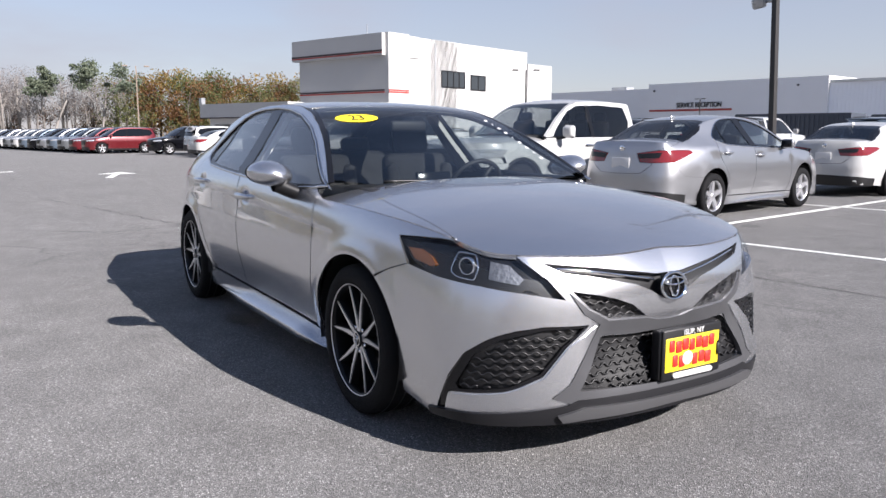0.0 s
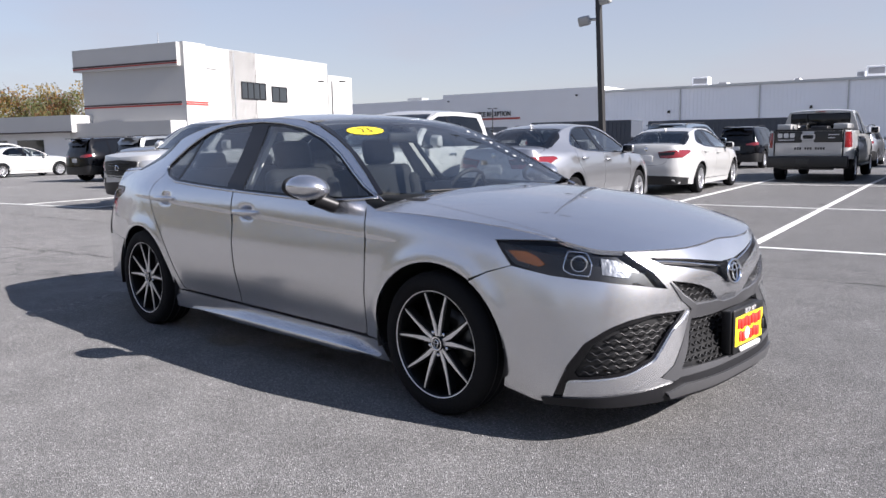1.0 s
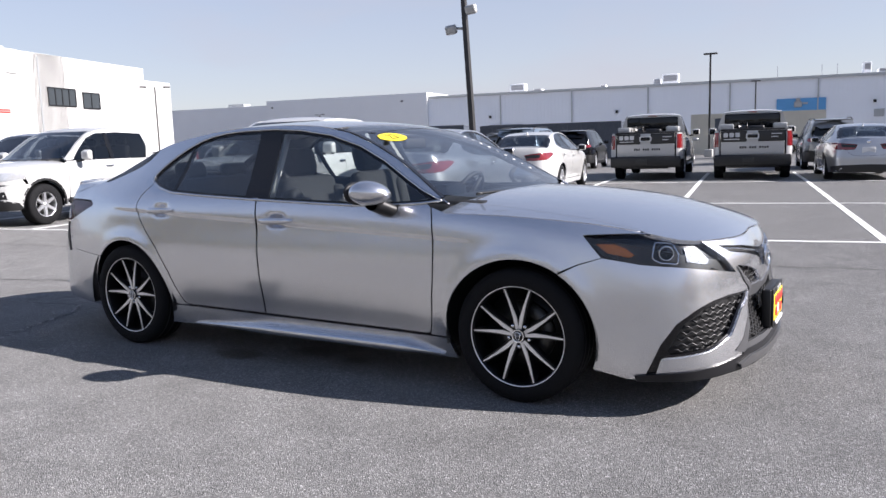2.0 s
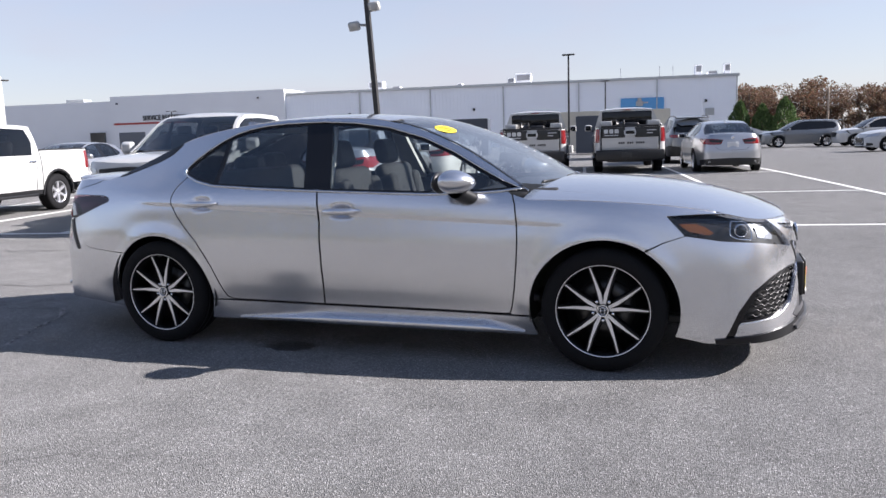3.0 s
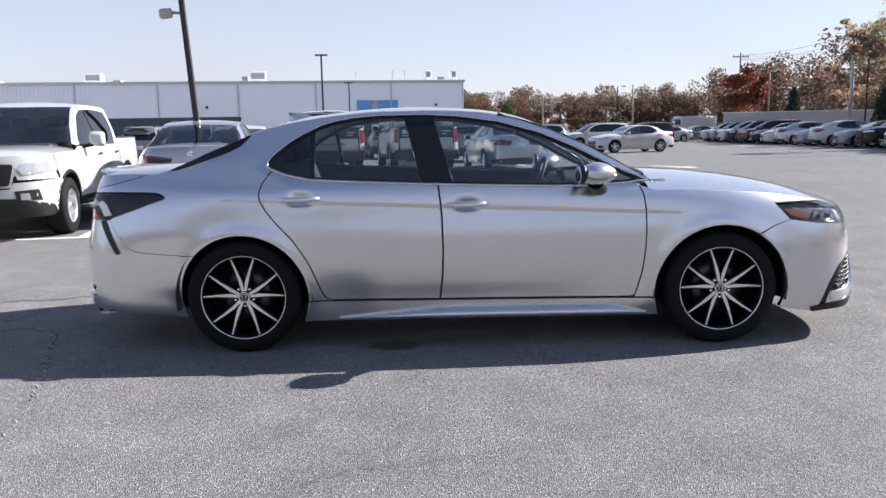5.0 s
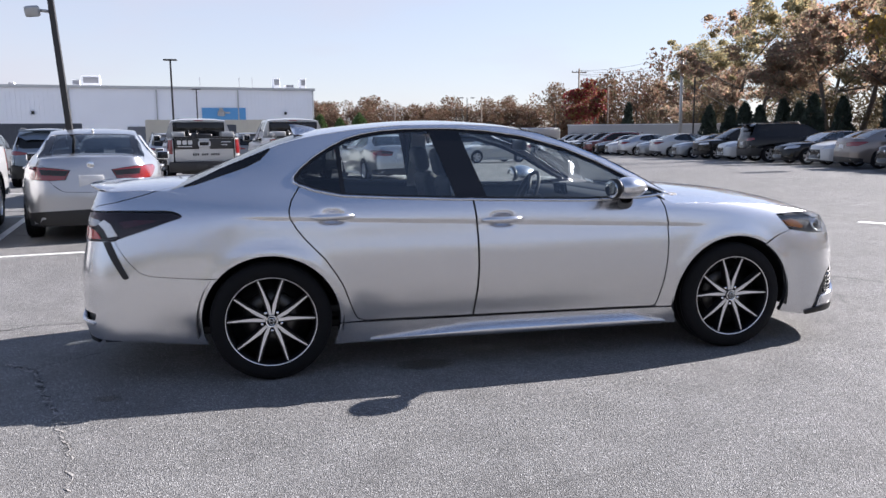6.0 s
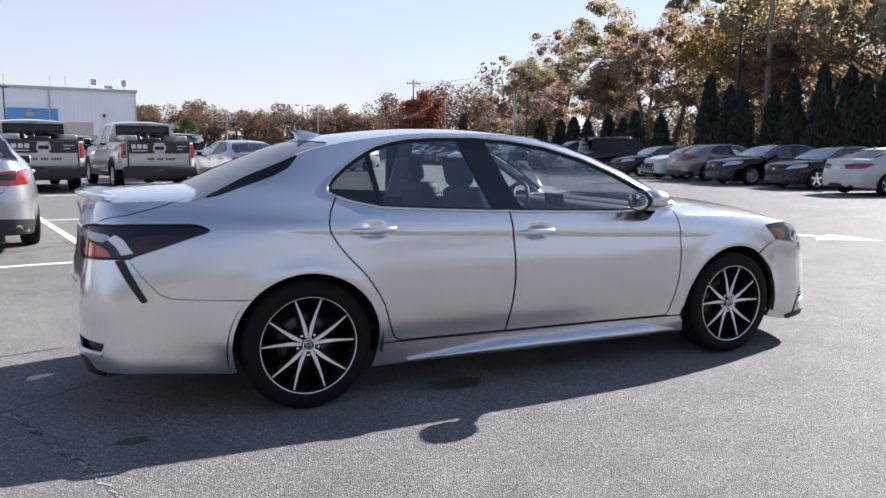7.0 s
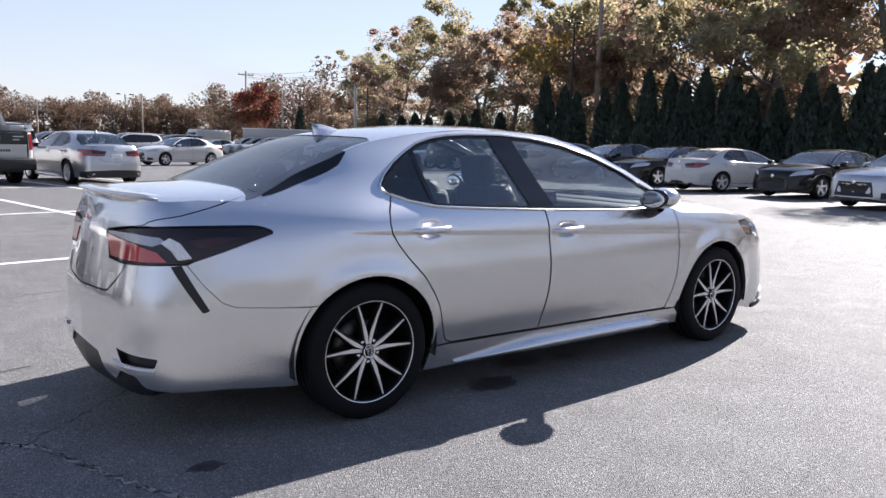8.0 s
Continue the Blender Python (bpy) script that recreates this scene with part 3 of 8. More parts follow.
SHOULDER = [(u, hood_meet(u)) for u in np.linspace(.98, R.u[-1], 46)]
for _ in range(10):
    zs = [z for _, z in SHOULDER]
    SHOULDER = [(u, z if k in (0, len(zs) - 1) else .25 * zs[k - 1] + .5 * z + .25 * zs[k + 1]) for k, (u, z) in enumerate(SHOULDER)]
shoulder_z = curve(SHOULDER)
LAMP_F = LAMP_F[:-3] + [(u, float(shoulder_z(u)) - .005) for u in (2.40, 2.33, 2.26, 2.19, 2.12, 2.05)] + [(1.95, .834), (1.85, .832)]
SHOULDER_PLAN = [tuple(R.at(np.array([u]), np.array([z]))[0][:2]) for u, z in SHOULDER]


def sym(line):
    """A half line (x, y above 0) closed with its mirror image."""
    return [(x, y) for x, y in line] + [(x, -y) for x, y in line[::-1]]


def clip(poly, a, b, c):
    """The part of a polygon where a * x + b * y is at least c."""
    out = []
    for p, q in zip(poly, poly[1:] + poly[:1]):
        fp, fq = a * p[0] + b * p[1] - c, a * q[0] + b * q[1] - c
        if fp >= 0:
            out.append(tuple(p[:2]))
        if (fp > 0 > fq) or (fp < 0 < fq):
            t = fp / (fp - fq)
            out.append((p[0] + t * (q[0] - p[0]), p[1] + t * (q[1] - p[1])))
    return out


BOOT_SEAM = [(-2.06, deck_meet(-2.06)), (-2.10, 1.040), (-2.145, 1.027), (-2.20, 1.013), (-2.29, .994), (-2.42, .979), (-2.48, .967), (-2.515, .951)]
rail_y = lambda x: float(np.interp(x, RAIL[:, 0], -RAIL[:, 1]))


def sedan_body(car, SILVER, STEP, scale=(1, 1, 1), trim=None, fine=False):
    """All painted sheets, glass and trim of a sedan; scale stretches the shape."""
    sc = np.array(scale, float)
    side_r = lambda u, z: R.at(u, z) * sc
    top_of = lambda f: (lambda x, y: np.stack([x, y, f(x, y)], -1) * sc)

    crease = None
    if fine:
        a, b = np.meshgrid(np.arange(-1.7, 1.3, .03), [-.075, -.045, -.026, -.014, -.007, 0, .007, .014, .03])
        crease = np.stack([a.ravel(), (.842 - .044 * a + b).ravel()], -1)
        a, b = np.meshgrid(np.linspace(-.1, .1, 21), np.linspace(-.058, .058, 15))
        crease = np.concatenate([[p for p in crease if all(abs(p[0] - hx) > .105 or abs(p[1] - hz) > .062 for hx, hz in HANDLES)]]
                                + [np.stack([a.ravel() + hx, b.ravel() + hz], -1) for hx, hz in HANDLES])

    def pair(name, outer, step, material, parent, **kw):
        label = kw.pop("label", "")
        return [panel(name, outer, side_r, step, material, parent, left=s, label=label, **kw) for s in (False, True)]

    # doors with their handles
    for s in (False, True):
        sy = -1 if s else 1
        fd = panel("front_door", FRONT_CUT + WIN_LOW[-2:3:-1] + MID_CUT, side_r, STEP, SILVER, car, left=s, gap=.0055, rim=.012, extra=crease)
        rd = panel("rear_door", MID_CUT[::-1] + WIN_LOW[4::-1] + REAR_CUT[1:], side_r, STEP, SILVER, car, left=s, gap=.0055, rim=.012, extra=crease)
        for door, (hx, hz) in zip((fd, rd), HANDLES):
            bm = bmesh.new()
            yb = -float(R.at(np.array([hx]), np.array([hz]))[0][1]) + .016
            pts = [(hx + k * .128, -(yb + .034 - .044 * abs(k) ** 4) * sy, hz + .002 * k) for k in np.linspace(-1, 1, 15)]
            tube(bm, pts, [.006 + .0105 * (1 - abs(k) ** 4) for k in np.linspace(-1, 1, 15)], 10)
            for v in bm.verts:
                v.co.z = hz + (v.co.z - hz) * 1.15
            bmesh.ops.scale(bm, vec=sc, verts=bm.verts)
            part("door_handle", bm, SILVER, door)

    # flank from the windscreen pillar over the roof rail to the tail
    top_rail = [(x, float(PILLAR_Z(x))) for x in (1.0, .9, .8, .634, .45, .23, 0, -.3, -.6, -.9, -1.1, -1.2, -1.3, -1.4, -1.5, -1.6, -1.65, -1.7, -1.75, -1.8, -1.84, -1.88, -1.92, -1.96, -2.01)]
    quarter = ([(1.02, .972), (.99, .985)] + WIN_TOP[1:] + REAR_CUT + [(-.945, .300)]
               + [p for p in arc(-1.412, .335, .378, -5.5, 137, 22, .368)] + SEAM_R + [(-2.234, .803), (-2.10, .845), (-2.0, .879), (-1.869, .921, .03), (-1.935, .951, .05), (-2.25, .952), (-2.42, .949), (-2.512, .947)]
               + BOOT_SEAM[::-1] + top_rail[::-1])
    pair("quarter_panel", quarter, STEP, SILVER, car, rim=.012, gap=.002, extra=crease)
    # front wing
    u_shut = 2.0
    wing = [(.91, .285)] + arc(1.415, .335, .395, 187.5, 57, 24, .378) + SEAM_F + [(1.739, .832), (1.85, .836), (1.95, .838), (2.046, float(shoulder_z(2.046)) - .003)]
    wing += [(u, float(shoulder_z(u))) for u in (2.046, 1.9, 1.75, 1.6, 1.45, 1.3, 1.15, 1.02)] + FRONT_CUT[::-1][1:-1]
    pair("front_wing", wing, STEP, SILVER, car, rim=.012, gap=.0025, extra=crease)
    # sills
    sill = [(-1.036, .296), (-.945, .296), (-.89, .294), (-.255, .288), (.875, .280), (.91, .280), (1.024, .280), (1.031, .246), (1.046, .20), (1.055, .175), (-1.068, .175), (-1.058, .20), (-1.045, .246)]
    pair("sill", sill, STEP, SILVER, car, out=.006, rim=.03)
    for s in (1, -1):
        bm = bmesh.new()
        rows = []
        for k in range(25):
            x = -.86 + 1.84 * k / 24
            f = min(1, k / 8, (24 - k) / 3)
            low = .178 + .012 * (1 - f)
            tall, yy = .072 * f, .858 + .049 * f
            rows.append([bm.verts.new((x, -s * q, low + h * tall)) for q, h in ((.838, 1), (.845 + .03 * f, .93), (yy - .004 * f, .66), (yy, .55), (yy - .002, .16), (.856, 0))])
        for i in range(24):
            for j in range(5):
                bm.faces.new((rows[i][j], rows[i + 1][j], rows[i + 1][j + 1], rows[i][j + 1]))
        bmesh.ops.recalc_face_normals(bm, faces=bm.faces)
        bmesh.ops.scale(bm, vec=sc, verts=bm.verts)
        part("sill_skirt", bm, SILVER, car)

    # bonnet, with the wing tops beside it
    shut = [(1.0, .655), (1.12, .685), (1.225, .702), (1.40, .728), (1.546, .742), (1.70, .746), (1.80, .744), (1.90, .742), (1.985, .742)]
    nose_u = [u for u in np.linspace(2.05, R.u[-1] - .006, 16)]
    lead = [tuple(R.at(np.array([u]), np.array([float(shoulder_z(u))]))[0][:2]) for u in nose_u]
    lead = [(x, -y) for x, y in lead]
    BONNET = sym([(1.10, 0), (1.085, .25), (1.06, .45), (1.02, .60)] + shut + lead)
    panel("bonnet", BONNET, top_of(sedan_hood), STEP * 1.3, SILVER, car, gap=.0025, rim=.02)
    for s in (False, True):
        edge = [(x, -y) for x, y in SHOULDER_PLAN if x < 1.965]
        inner = [(x, y) for x, y in shut]
        wt = [(x, -y) for x, y in edge] + [(x, -y) for x, y in inner[::-1]]
        panel("wing_top", wt, top_of(sedan_hood), STEP * 1.2, SILVER, car, left=s, gap=.001, rim=.01)

    # roof, screens and boot lid
    crown = top_of(sedan_crown)
    xs = [.12, 0, -.2, -.4, -.6, -.8, -1.0, -1.12]
    ROOF = sym([(.16, 0), (.15, .2), (.13, .4)] + [(x, rail_y(x) - .001) for x in xs] + [(-1.18, .5), (-1.23, .3), (-1.25, 0)])
    panel("roof", ROOF, crown, STEP * 1.7, SILVER, car, rim=.01)
    fx = [.95, .8, .634, .45, .3, .2]
    SCREEN = sym([(1.12, 0), (1.11, .25), (1.07, .5), (1.01, .66)] + [(x, rail_y(x) - .02) for x in fx] + [(.135, .45), (.16, .2), (.165, 0)])
    panel("windscreen", SCREEN, crown, STEP * 1.7, GLASS_SCREEN, car, rim=0, out=.002)
    for s in (False, True):
        pil = [(x, -rail_y(x)) for x in [.97] + fx + [.12, .05]] + [(x, -rail_y(x) + (.03 if x > .15 else .0)) for x in [.05, .12] + fx[::-1] + [.97]]
        panel("screen_trim", pil, crown, STEP * 1.4, BLACK_GLOSS, car, left=s, out=.003, rim=.006)
    bx = [-1.22, -1.35, -1.5, -1.65, -1.78]
    BACK = sym([(-1.26, 0), (-1.24, .3), (-1.20, .47)] + [(x, rail_y(x) - .012) for x in bx] + [(-1.88, rail_y(-1.8) - .06), (-1.90, .4), (-1.915, 0)])
    panel("rear_window", BACK, crown, STEP * 1.7, GLASS_DARK, car, rim=0, out=-.004)
    for s in (False, True):
        band = [(x, -rail_y(x) + .014) for x in bx] + [(-1.86, -rail_y(-1.8) + .07), (-1.86, -rail_y(-1.8) + .14)] + [(x, -rail_y(x) + (.095 if x < -1.3 else .05)) for x in bx[::-1]]
        panel("glass_border", band, crown, STEP * 1.4, BLACK_GLOSS, car, left=s, out=-.002, rim=0)
        q = [(x, -rail_y(x)) for x in [-1.1, -1.2, -1.3, -1.39]] + [(x, -rail_y(x) + .018) for x in (-1.39, -1.3, -1.22)] + [(-1.19, -.47)]
        panel("pillar_top", q, crown, STEP * 1.4, SILVER, car, left=s, rim=.004)
        q = [(x, -rail_y(x)) for x in [-1.39, -1.5, -1.6, -1.65, -1.7, -1.75, -1.8, -1.84, -1.88, -1.93]] + [(-1.90, -.3), (-1.89, -.4), (-1.87, -rail_y(-1.8) + .06)] + [(x, -rail_y(x) + .018) for x in (-1.78, -1.65, -1.5, -1.39)]
        panel("pillar_top", q, crown, STEP * 1.4, BLACK_GLOSS, car, left=s, rim=.004, label="black border of the rear screen")
        edge = [-1.40, -1.46, -1.54, -1.62, -1.70, -1.78, -1.85, -1.90]
        wide = [.012, .045, .052, .050, .043, .033, .021, .008]
        panel("screen_border", [(x, float(PILLAR_Z(x)) - .002) for x in edge] + [(x, float(PILLAR_Z(x)) - w) for x, w in list(zip(edge, wide))[::-1]], side_r, STEP, BLACK_GLOSS, car, left=s, out=.003, rim=.004)
    rear_edge = [(p[0], -p[1]) for p in (R.at(np.array([u]), np.array([deck_meet(u)]))[0] for u in np.linspace(-2.06, float(R.u[0]) + .004, 22))]
    DECK = sym([(-1.87, 0), (-1.86, .4), (-1.875, .545), (-1.93, .60)] + rear_edge)
    panel("boot_lid", DECK, top_of(sedan_deck), STEP * 1.4, SILVER, car, gap=.002, rim=.008)
    for s in (False, True):
        edge = [tuple(R.at(np.array([u]), np.array([deck_meet(u)]))[0][:2]) for u in (-1.86, -1.93, -2.0, -2.058)]
        panel("deck_side", edge + [(-1.93, -.604), (-1.87, -.549)], top_of(sedan_deck), STEP * 1.2, SILVER, car, left=s, rim=.004)

    # glass, pillars and the bright line round the side windows
    W = offset(dense(WINDOW, .05), .014)
    panes = {"front_pane": (clip(W, 1, 0.28, .105), GLASS_SIDE), "rear_pane": (clip(clip(W, -1, -.28, .070), 1, .05, -.935), GLASS_SIDE if fine else GLASS_DARK),
             "quarter_pane": (clip(W, -1, -.05, .955), GLASS_DARK)}
    for s in (False, True):
        for name, (poly, g) in panes.items():
            panel(name, poly, side_r, STEP * 1.5, g, car, left=s, rim=0, out=-.006)
        panel("window_frame", dense(WINDOW, .05), side_r, STEP, BLACK_GLOSS, car, holes=[offset(dense(WINDOW, .05), .018)], left=s, out=-.003, rim=.015)
        panel("middle_pillar", clip(clip(W, -1, -.28, -.107), 1, .28, -.072), side_r, STEP, PILLAR_BLACK, car, left=s, out=-.002, rim=.02)
        panel("pane_bar", clip(clip(W, -1, -.05, .932), 1, .05, -.958), side_r, STEP, BLACK_GLOSS, car, left=s, out=-.003, rim=.02)
        ring = np.array(dense(WINDOW, .03))
        p = R.at(ring[:, 0], ring[:, 1], .003) * sc * (1, -1 if s else 1, 1)
        part("window_trim", tube(bmesh.new(), [Vector(v) for v in p], .0075 if fine else .008, 6, True), trim or CHROME, car)


# ---- the silver sedan in the middle of the place ----
car = thing("sedan", Matrix(), "silver mid-size sport sedan with black two-tone wheels, parked on asphalt", "car")
SEDAN_TRIM = mat("satin_window_trim", (.55, .56, .58), .18, 1.0, vary=.03)
sedan_body(car, SILVER, .035, trim=SEDAN_TRIM, fine=True)
side_r = lambda u, z: R.at(u, z)
NOSE, TAIL = float(R.u[-1]), float(R.u[0])


def both(name, outer, step, material, parent, **kw):
    """The panel on the right flank and its mirror image on the left."""
    label = kw.pop("label", "")
    return [panel(name, outer, side_r, step, material, parent, left=s, label=label, **kw) for s in (False, True)]


# front bumper with its openings
LEAD = [(u, float(shoulder_z(u)) - .005) for u in np.linspace(2.369, NOSE, 14)]
LOW_ARC = arc(1.415, .335, .395, -20, 57, 12, .378)
BUMPER_F = LOW_ARC + [(1.72, .697), (1.83, .732), (2.007, .705), (2.219, .690), (2.40, .666), (2.558, .640), (2.494, .712)] + LEAD + [(NOSE, .25), (2.58, .235), (2.45, .215), (2.1, .19), (1.95, .175)]
SLOT = [(2.475, .770, .004), (2.713, .747), (2.907, .720), (3.0, .706), (NOSE - .004, .706), (NOSE - .004, .605), (3.0, .622), (2.96, .645), (2.88, .676), (2.70, .712), (2.56, .733)]
MESH_UP = [(2.585, .670, .01), (2.70, .650), (2.775, .632), (2.86, .602), (2.936, .550, .01), (2.745, .560, .01), (2.655, .606)]
MESH_LOW = [(2.713, .493, .02), (2.898, .482), (NOSE - .004, .482), (NOSE - .004, .285), (2.598, .300, .02), (2.651, .39)]
FOG = [(2.655, .545, .01), (2.466, .548), (2.36, .535), (2.265, .509, .05), (2.165, .445), (2.095, .35), (2.03, .205), (2.075, .205), (2.098, .288, .02), (2.342, .313, .05), (2.466, .366), (2.554, .468)]
both("front_bumper", BUMPER_F, .035, SILVER, car, holes=[SLOT, MESH_UP, MESH_LOW, FOG], rim=.03)


def mesh_bars(poly, depth, pitch, wave, parent, name="grille_bar"):
    """Wavy bars across an opening, one mesh for each side."""
    for s in (1, -1):
        bm = bmesh.new()
        q = np.array([p[:2] for p in filleted(poly)])
        z = q[:, 1].min() + pitch * .6
        row = 0
        while z < q[:, 1].max():
            us = np.arange(q[:, 0].min(), q[:, 0].max(), .0125)
            zz = z + wave * np.sign(np.sin((us / .05 + .5 * row) * 2 * math.pi)) * np.minimum(1, 2.2 * np.abs(np.sin((us / .05 + .5 * row) * 2 * math.pi)))
            ok = inside(q, np.stack([us, zz], -1))
            run = []
            for i in range(len(us) + 1):
                if i < len(us) and ok[i]:
                    run.append((us[i], zz[i]))
                else:
                    if len(run) > 2:
                        p = R.at(np.array([r[0] for r in run]), np.array([r[1] for r in run]), -depth) * (1, s, 1)
                        tube(bm, [Vector(v) for v in p], .0042, 5)
                    run = []
            z += pitch
            row += 1
        part(name, bm, BLACK_PLASTIC, parent)


for poly, name in ((SLOT, "upper_grille"), (MESH_UP, "side_grille"), (MESH_LOW, "lower_grille"), (FOG, "lamp_pocket")):
    back = both(name, offset(filleted(poly), -.006), .04, BLACK_PLASTIC, car, out=-.035, rim=0)
    if poly is not SLOT:
        mesh_bars(poly if poly is not FOG else [(2.62, .532), (2.48, .533), (2.31, .50), (2.20, .435), (2.135, .33), (2.15, .305), (2.342, .328), (2.455, .376), (2.545, .472)],
                  .022 if poly is not FOG else .012, .026, .0055, back[0])
both("pocket_frame", FOG, .035, BLACK_GLOSS, car, holes=[[(2.635, .535), (2.48, .536), (2.31, .503), (2.20, .44), (2.125, .32), (2.14, .302), (2.342, .326), (2.457, .374), (2.548, .472)]], out=-.008, rim=.02)
both("bumper_blade", [(2.690, .540, .01), (2.625, .444), (2.560, .334), (2.47, .276, .04), (2.33, .247), (2.11, .234), (2.103, .282, .01), (2.342, .311, .04), (2.47, .362), (2.560, .468)],
     .03, SILVER, car, out=.007, rim=.02)
for s in (1, -1):
    p = R.at(np.linspace(2.53, 2.99, 16), np.array([.748 - .064 * ((u - 2.53) / .46) ** 1.3 for u in np.linspace(2.53, 2.99, 16)]), -.012) * (1, s, 1)
    part("chrome_strip", tube(bmesh.new(), [Vector(v) for v in p], .005, 6), CHROME, car)
both("grille_surround", [(2.574, .664), (2.648, .600), (2.742, .553), (2.94, .543), (3.0, .528), (NOSE, .525), (NOSE, .486), (2.898, .486), (2.711, .498), (2.655, .39), (2.606, .306), (NOSE, .292),
                          (NOSE, .262), (2.57, .262), (2.50, .285), (2.568, .332), (2.634, .444), (2.700, .542), (2.630, .585)], .03, GREY_TRIM, car, out=.005, rim=.02)
LIP = [(1.98, .20), (2.1, .215), (2.45, .245), (2.56, .258), (2.60, .275), (NOSE, .272), (NOSE, .19), (2.60, .185), (2.45, .186), (2.1, .180), (1.99, .172)]
both("front_lip", LIP, .04, GUNMETAL, car, out=.008, rim=.04)
both("lip_blade", [(2.52, .222), (2.62, .246), (NOSE, .243), (NOSE, .212), (2.64, .205), (2.54, .198)], .04, mat("satin_lip_blade", (.10, .10, .105), .4, .5), car, out=.022, rim=.03)

# badge on the nose: a plain ring with a bar and a smaller ring
badge = lathe(bmesh.new(), [(.058, .0), (.066, .006), (.066, .012), (.058, .014), (.054, .006)], 32, axis="x")
tube(badge, [(.009, .021 * math.cos(k * .3927), .046 * math.sin(k * .3927)) for k in range(16)], .0045, 6, True)
tube(badge, [(.010, .048 * math.cos(k * .3927), .022 + .016 * math.sin(k * .3927)) for k in range(16)], .0045, 6, True)
bmesh.ops.transform(badge, matrix=pose(2.405, 0, .655, 0, -8, 0) @ Matrix.Diagonal((1, 1.12, .85, 1)), verts=badge.verts)
part("nose_badge", badge, CHROME, car)
plate_back = lathe(bmesh.new(), [(.001, .004), (.06, .004), (.06, 0)], 32, axis="x")
bmesh.ops.transform(plate_back, matrix=pose(2.404, 0, .655, 0, -8, 0) @ Matrix.Diagonal((1, 1.12, .85, 1)), verts=plate_back.verts)
part("badge_plate", plate_back, BLACK_GLOSS, car)

# dealer plate on its black bracket; maker's and seller's names stay plain shapes
part("plate_bracket", boxed(2.43, .06, .395, .05, .335, .20, .01), BLACK_PLASTIC, car)
plate = part("front_plate", boxed(2.4625, .062, .398, .006, .300, .134, .003), YELLOW, car, "yellow dealer plate with red and white print")
lay = lambda y, z: pose(2.4665, .062 + y, .398 + z, 90, 0, 90)
part("plate_frame", boxed(2.4595, .062, .398, .008, .326, .200, .006), BLACK_PLASTIC, plate)
words("plate_words", "ISLIP, NY", .03, lay(0, .082), WHITE_PRINT, plate)
for y, z, wd, hh, m in ((0, -.082, .22, .020, WHITE_PRINT), (.142, -.005, .010, .055, BLACK_PRINT)):
    part("print_bar", boxed(2.4665, .062 + y, .398 + z, .002, wd, hh, .008, seg=1), m, plate)
for n, z, wd in ((7, .032, .262), (6, -.028, .222)):
    for k in range(n):
        y, w1 = (k - (n - 1) / 2) * wd / n - .006, wd / n
        part("print_bar", boxed(2.4672, .062 + y, .398 + z + .001 + .003 * (-1) ** k, .002, w1 * (.80 + .08 * (k % 3 - 1)), .046, .003, seg=1), RED_PRINT, plate)
bm = bmesh.new()
bmesh.ops.create_uvsphere(bm, u_segments=14, v_segments=8, radius=1, matrix=Matrix.Translation((2.469, .03, .378)) @ Matrix.Diagonal((.002, .03, .028, 1)))
part("print_spot", bm, WHITE_PRINT, plate)

# head lamps
HOUSING = mat("lamp_housing", (.009, .009, .010), .25, vary=.2)
for s in (False, True):
    lamp = panel("head_lamp", offset(dense(filleted(LAMP_F), .03), .003), side_r, .03, HOUSING, car, left=s, out=-.03, rim=0)
    sg = 1 if s else -1
    panel("amber_reflector", [(1.80, .797), (1.85, .757), (1.95, .738), (1.975, .750), (1.93, .780), (1.88, .797)], side_r, .015, AMBER, lamp, left=s, out=-.012, rim=.015)
    for u, z, r in ((2.125, .752, .034),):
        c = R.at(np.array([u]), np.array([z]), -.02)[0] * (1, -sg, 1)
        n = R.at(np.array([u]), np.array([z]), .05)[0] * (1, -sg, 1) - c
        n = Vector((n[0], n[1], 0)).normalized()
        rot = n.to_track_quat("Z", "Y").to_matrix().to_4x4()
        bm = lathe(bmesh.new(), [(r, -.01), (r, .006), (r * .86, .004)], 20, axis="z")
        bmesh.ops.transform(bm, matrix=Matrix.Translation(c) @ rot, verts=bm.verts)
        part("lamp_ring", bm, CHROME, lamp)
        bm = bmesh.new()
        bmesh.ops.create_uvsphere(bm, u_segments=16, v_segments=10, radius=r * .84, matrix=Matrix.Translation(Vector(c) - n * .008))
        part("projector", bm, LENS, lamp)
    for line in ([(2.065, .800), (2.055, .730), (2.095, .712), (2.18, .706), (2.19, .75), (2.16, .795)],):
        q = np.array(filleted([(a, b, .015) for a, b in line]))
        p = R.at(q[:, 0], np.minimum(q[:, 1], shoulder_z(q[:, 0]) - .012), -.012) * (1, -sg, 1)
        part("light_guide", tube(bmesh.new(), [Vector(v) for v in p], .003, 6, True), CHROME, lamp)
    panel("reflector", [(2.245, .720), (2.38, .700), (2.40, .722), (2.34, .772), (2.245, .785)], side_r, .03, mat("lamp_reflector", (.13, .135, .15), .45, .6, fine=60, vary=.6, bump=.2) if not s else bpy.data.materials["lamp_reflector"], lamp, left=s, out=-.024, rim=0)
    panel("lens", offset(dense(filleted(LAMP_F), .03), .0015), side_r, .03, LENS, lamp, left=s, out=.001, rim=0)

